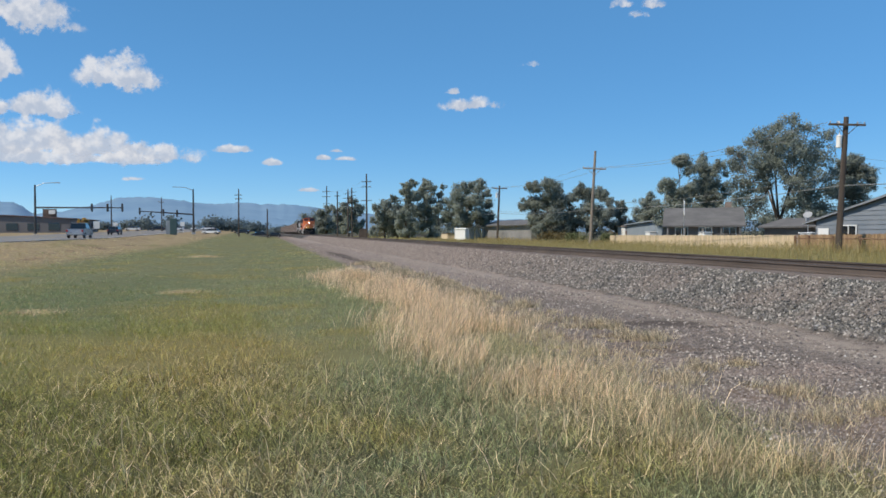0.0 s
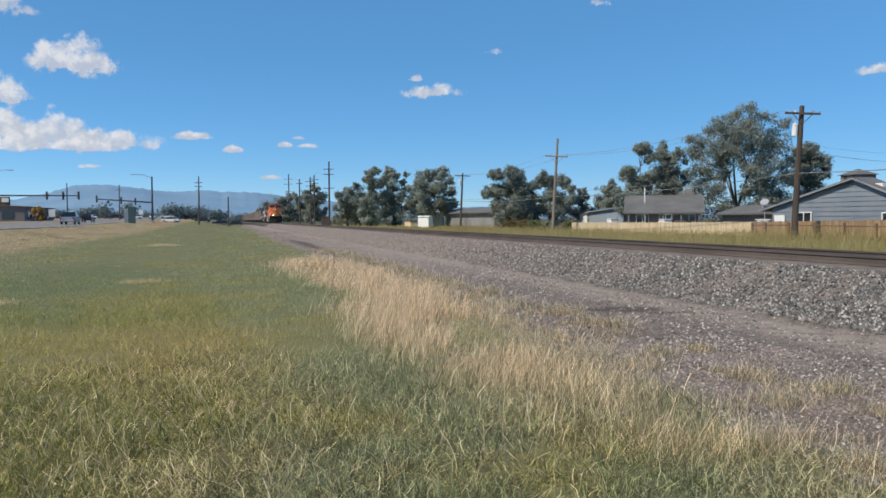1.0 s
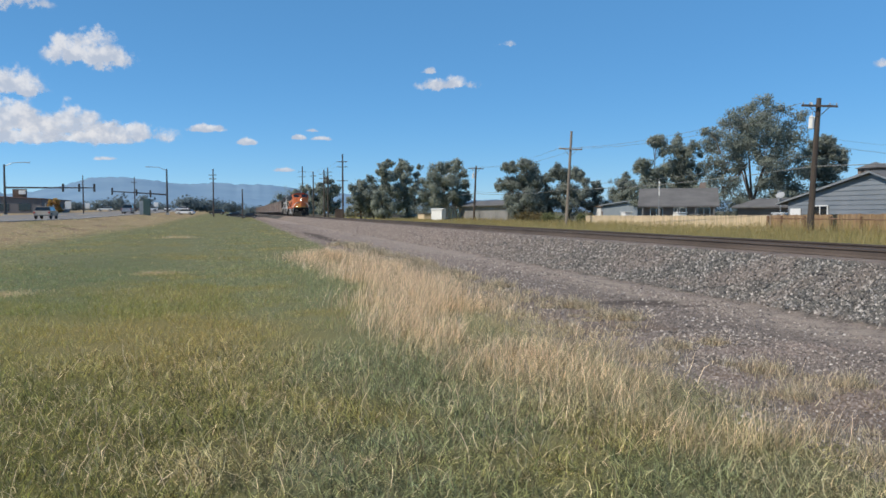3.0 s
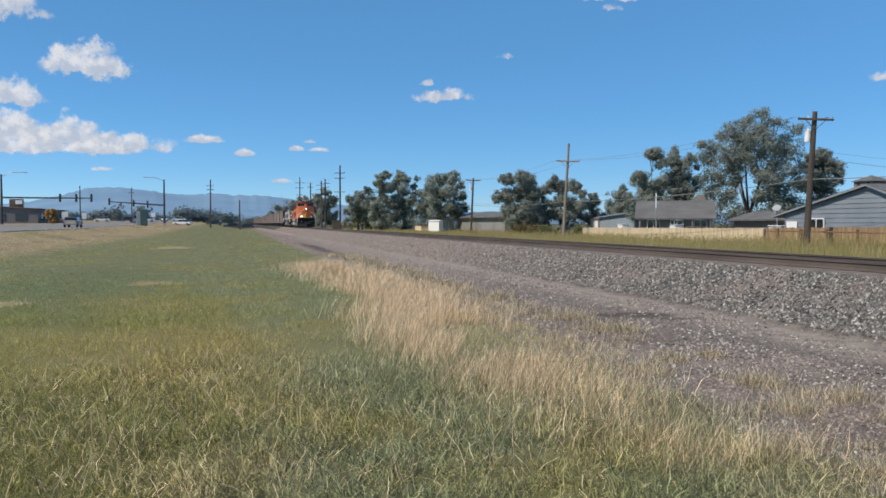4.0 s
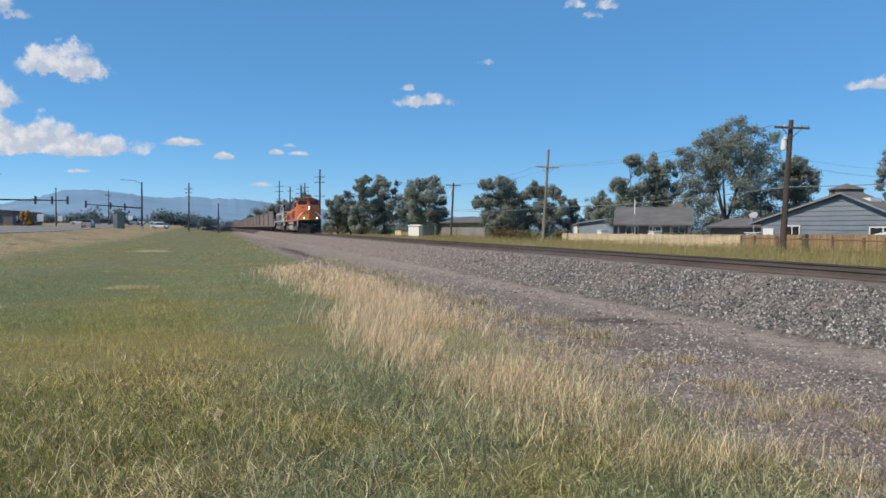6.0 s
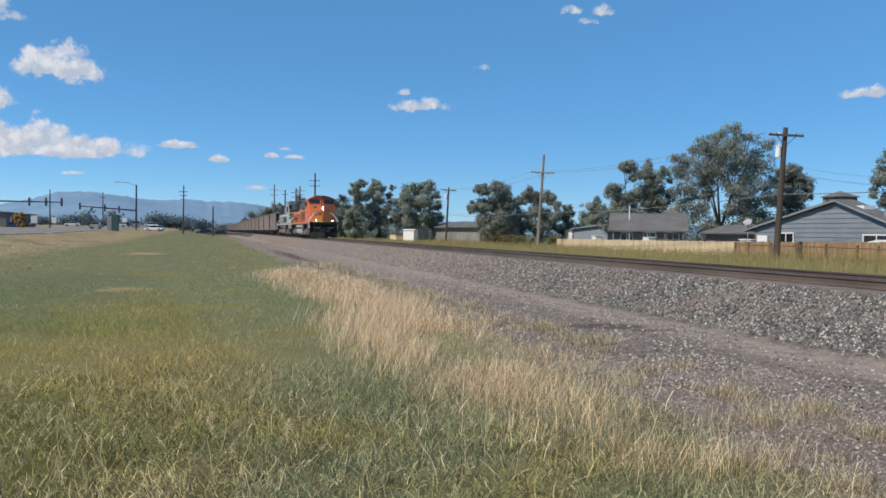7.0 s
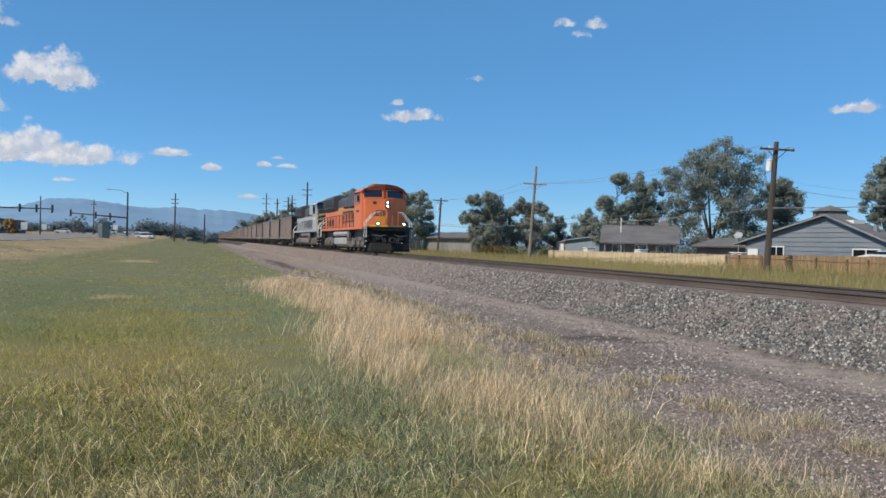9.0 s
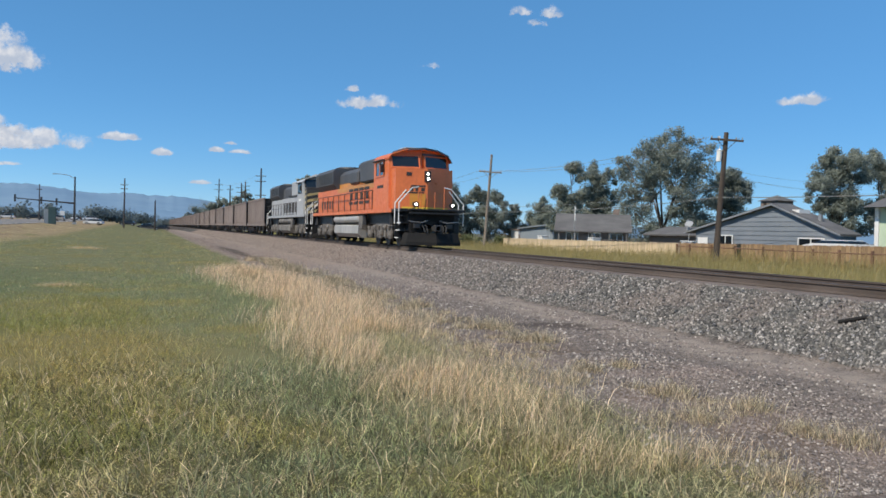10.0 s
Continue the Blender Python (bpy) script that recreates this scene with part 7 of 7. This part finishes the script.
    for s in (-1, 1):
        for a, b in ((8.3, 11.1), (11.4, 14.2)):
            bm = bmesh.new()
            rod(bm, (s * 1.36, a, 1.31), (s * 1.36, b, 1.31), 0.19, 0.19, 12), rod(bm, (s * 1.36, a - 0.06, 1.31), (s * 1.36, a, 1.31), 0.10, 0.19, 12), rod(bm, (s * 1.36, b, 1.31), (s * 1.36, b + 0.06, 1.31), 0.19, 0.10, 12)
            part("air_reservoir", bm, SILVER if not striped else TRUCK_GREY, ob, "silver air reservoir")
        shape("battery_box", TRUCK_GREY, ob, (min(s * 0.9, s * 1.48), max(s * 0.9, s * 1.48), 7.4, 8.15, 0.75, 1.55), bevel=0.03)
    wheels = []
    for y in (4.55, L - 4.55):
        locomotive_truck(ob, y, TRUCK_GREY)
        for k in (-1.0, 0.85, 2.6):
            shape("traction_motor", GRIME, ob, (-0.62, 0.62, y + k - 0.55, y + k + 0.40, 0.17, 0.86), bevel=0.08)
        wheels += [wheelset(ob, y + k, 0.51) for k in (-1.85, 0, 1.85)]
    for s in (-1, 1):
        for y in (2.2, 7.2, 15.2, 20.2):
            bm = bmesh.new()
            rod(bm, (s * 1.35, y, 1.0), (s * 1.35, y, 1.55), 0.16, 0.07, 8)
            part("sand_pipe", bm, BLACK, ob)
    return ob, wheels


def hopper_car():
    """A high-sided coal car."""
    ob = thing("coal_hopper_car", "brown high-sided coal hopper car, dusty and loaded", "freight car", None, "coal hopper cars")
    L = 16.15
    w, z0, z1 = 1.55, 0.98, 3.62
    bm = bmesh.new()
    prism(bm, [(-w + 0.05, z0), (w - 0.05, z0), (w, z0 + 0.35), (w, z1), (w - 0.06, z1), (w - 0.06, z1 - 0.25), (-w + 0.06, z1 - 0.25), (-w + 0.06, z1), (-w, z1), (-w, z0 + 0.35)], 1, 1.12, L - 1.12)
    part("body", bm, HOPPER, ob)
    bm = bmesh.new()
    prism(bm, [(-w + 0.07, z1 - 0.24), (w - 0.07, z1 - 0.24), (w * 0.5, z1 - 0.02), (-w * 0.5, z1 - 0.02)], 1, 1.1, L - 1.1)
    part("coal_load", bm, COAL, ob, "heap of black coal")
    for s in (-1, 1):
        shape("top_chord", HOPPER, ob, (min(s * (w - 0.02), s * (w + 0.06)), max(s * (w - 0.02), s * (w + 0.06)), 0.95, L - 0.95, z1 - 0.14, z1 + 0.02))
        shape("side_sill", HOPPER, ob, (min(s * (w - 0.05), s * (w + 0.05)), max(s * (w - 0.05), s * (w + 0.05)), 0.5, L - 0.5, z0 - 0.12, z0 + 0.16))
        for k in range(11):
            y = 1.07 + k * (L - 2.14) / 10
            shape("rib", HOPPER, ob, (min(s * w, s * (w + 0.022)), max(s * w, s * (w + 0.022)), y - 0.04, y + 0.04, z0 + 0.16, z1 - 0.14))
    for y, e in ((1.12, -1), (L - 1.12, 1)):
        # end walls coloured near black so the gaps between cars read dark
        shape("end_wall", GRIME, ob, (-w + 0.06, w - 0.06, min(y, y + e * 0.02), max(y, y + e * 0.02), z0 + 0.1, z1 - 0.05), label="near-black end wall")
    for y in (0.5, L - 0.5):
        shape("end_sill", STEEL_DARK, ob, (-1.4, 1.4, y - 0.12, y + 0.12, 0.9, 1.15))
        bm = bmesh.new()
        for k in range(6):
            rod(bm, (-1.48, y + (0.35 if y < 1 else -0.35), 1.2 + k * 0.4), (-1.05, y + (0.35 if y < 1 else -0.35), 1.2 + k * 0.4), 0.018, 0.018, 5)
        part("ladder", bm, STEEL_DARK, ob)
    coupler(ob, 0.0, 1), coupler(ob, L, -1)
    shape("centre_sill", STEEL_DARK, ob, (-0.3, 0.3, 0.6, L - 0.6, 0.72, 0.98))
    for y in (5.4, 8.1, 10.8):
        bm = bmesh.new()
        prism(bm, [(y - 0.9, 0.98), (y + 0.9, 0.98), (y + 0.35, 0.38), (y - 0.35, 0.38)], 0, -1.1, 1.1)
        part("discharge_gate", bm, STEEL_DARK, ob)
    wheels = []
    for y in (1.95, L - 1.95):
        bm = bmesh.new()
        for s in (-1, 1):
            x0, x1 = (0.93, 1.08) if s > 0 else (-1.08, -0.93)
            prism(bm, [(y - 1.15, 0.35), (y - 1.15, 0.6), (y - 0.35, 0.78), (y + 0.35, 0.78), (y + 1.15, 0.6), (y + 1.15, 0.35), (y + 0.4, 0.25), (y - 0.4, 0.25)], 0, x0, x1)
        box(bm, -1.0, 1.0, y - 0.25, y + 0.25, 0.55, 0.75)
        part("truck_frame", bm, RUST, ob)
        wheels += [wheelset(ob, y + k, 0.42) for k in (-0.89, 0.89)]
    return ob, wheels


lead, lead_wheels = locomotive("orange and black diesel locomotive with lit headlights leading a train", ORANGE, LOCO_TOP, ORANGE, False)
trail, trail_wheels = locomotive("grey diesel locomotive with yellow and black striped nose", LOCO_GREY, LOCO_TOP, LOCO_GREY, True)
car, car_wheels = hopper_car()
TRAIN = [(lead, 0.0), (trail, 22.6), (car, 45.2)]
WHEELS = [(w, 0.51) for w in lead_wheels + trail_wheels] + [(w, 0.42) for w in car_wheels]
for i in range(1, 34):
    twin = copy_thing(car, pose(0, 0, 0))
    TRAIN.append((twin, 45.2 + 16.15 * i))
    if i < 5:
        WHEELS += [(w, 0.42) for w in twin.children if w.name.startswith("wheelset")]


# ---- what moves ----
def front_at(t):
    """Where the lead locomotive's coupler is along the line."""
    return 34.4 + 17.6 * (10 - t) + 0.10 * (10 - t) ** 2


def motions():
    times = [0.5 * i for i in range(21)]
    for ob, behind in TRAIN:
        walk(ob, [(t, pose(TRACK_X, front_at(t) + behind, RAIL_Z)) for t in times])
    for wheel, radius in WHEELS:
        y, z = wheel.location.y, wheel.location.z
        rows = []
        for i in range(301):
            t = i / 30
            rows.append((t, pose(0, y, z) @ Matrix.Rotation((front_at(0) - front_at(t)) / radius, 4, "X")))
        walk(wheel, rows)
    for ob, x, y0, speed in ((pickup, -22.2, 107, 23.5), (second, -22.2, 49.6, 18.3), (sedan, -25.4, 150, 18.0)):
        walk(ob, [(t, pose(x, y0 + speed * t, float(0.90 + rise(-20.0, y0 + speed * t)) + 0.062)) for t in times])


motions()
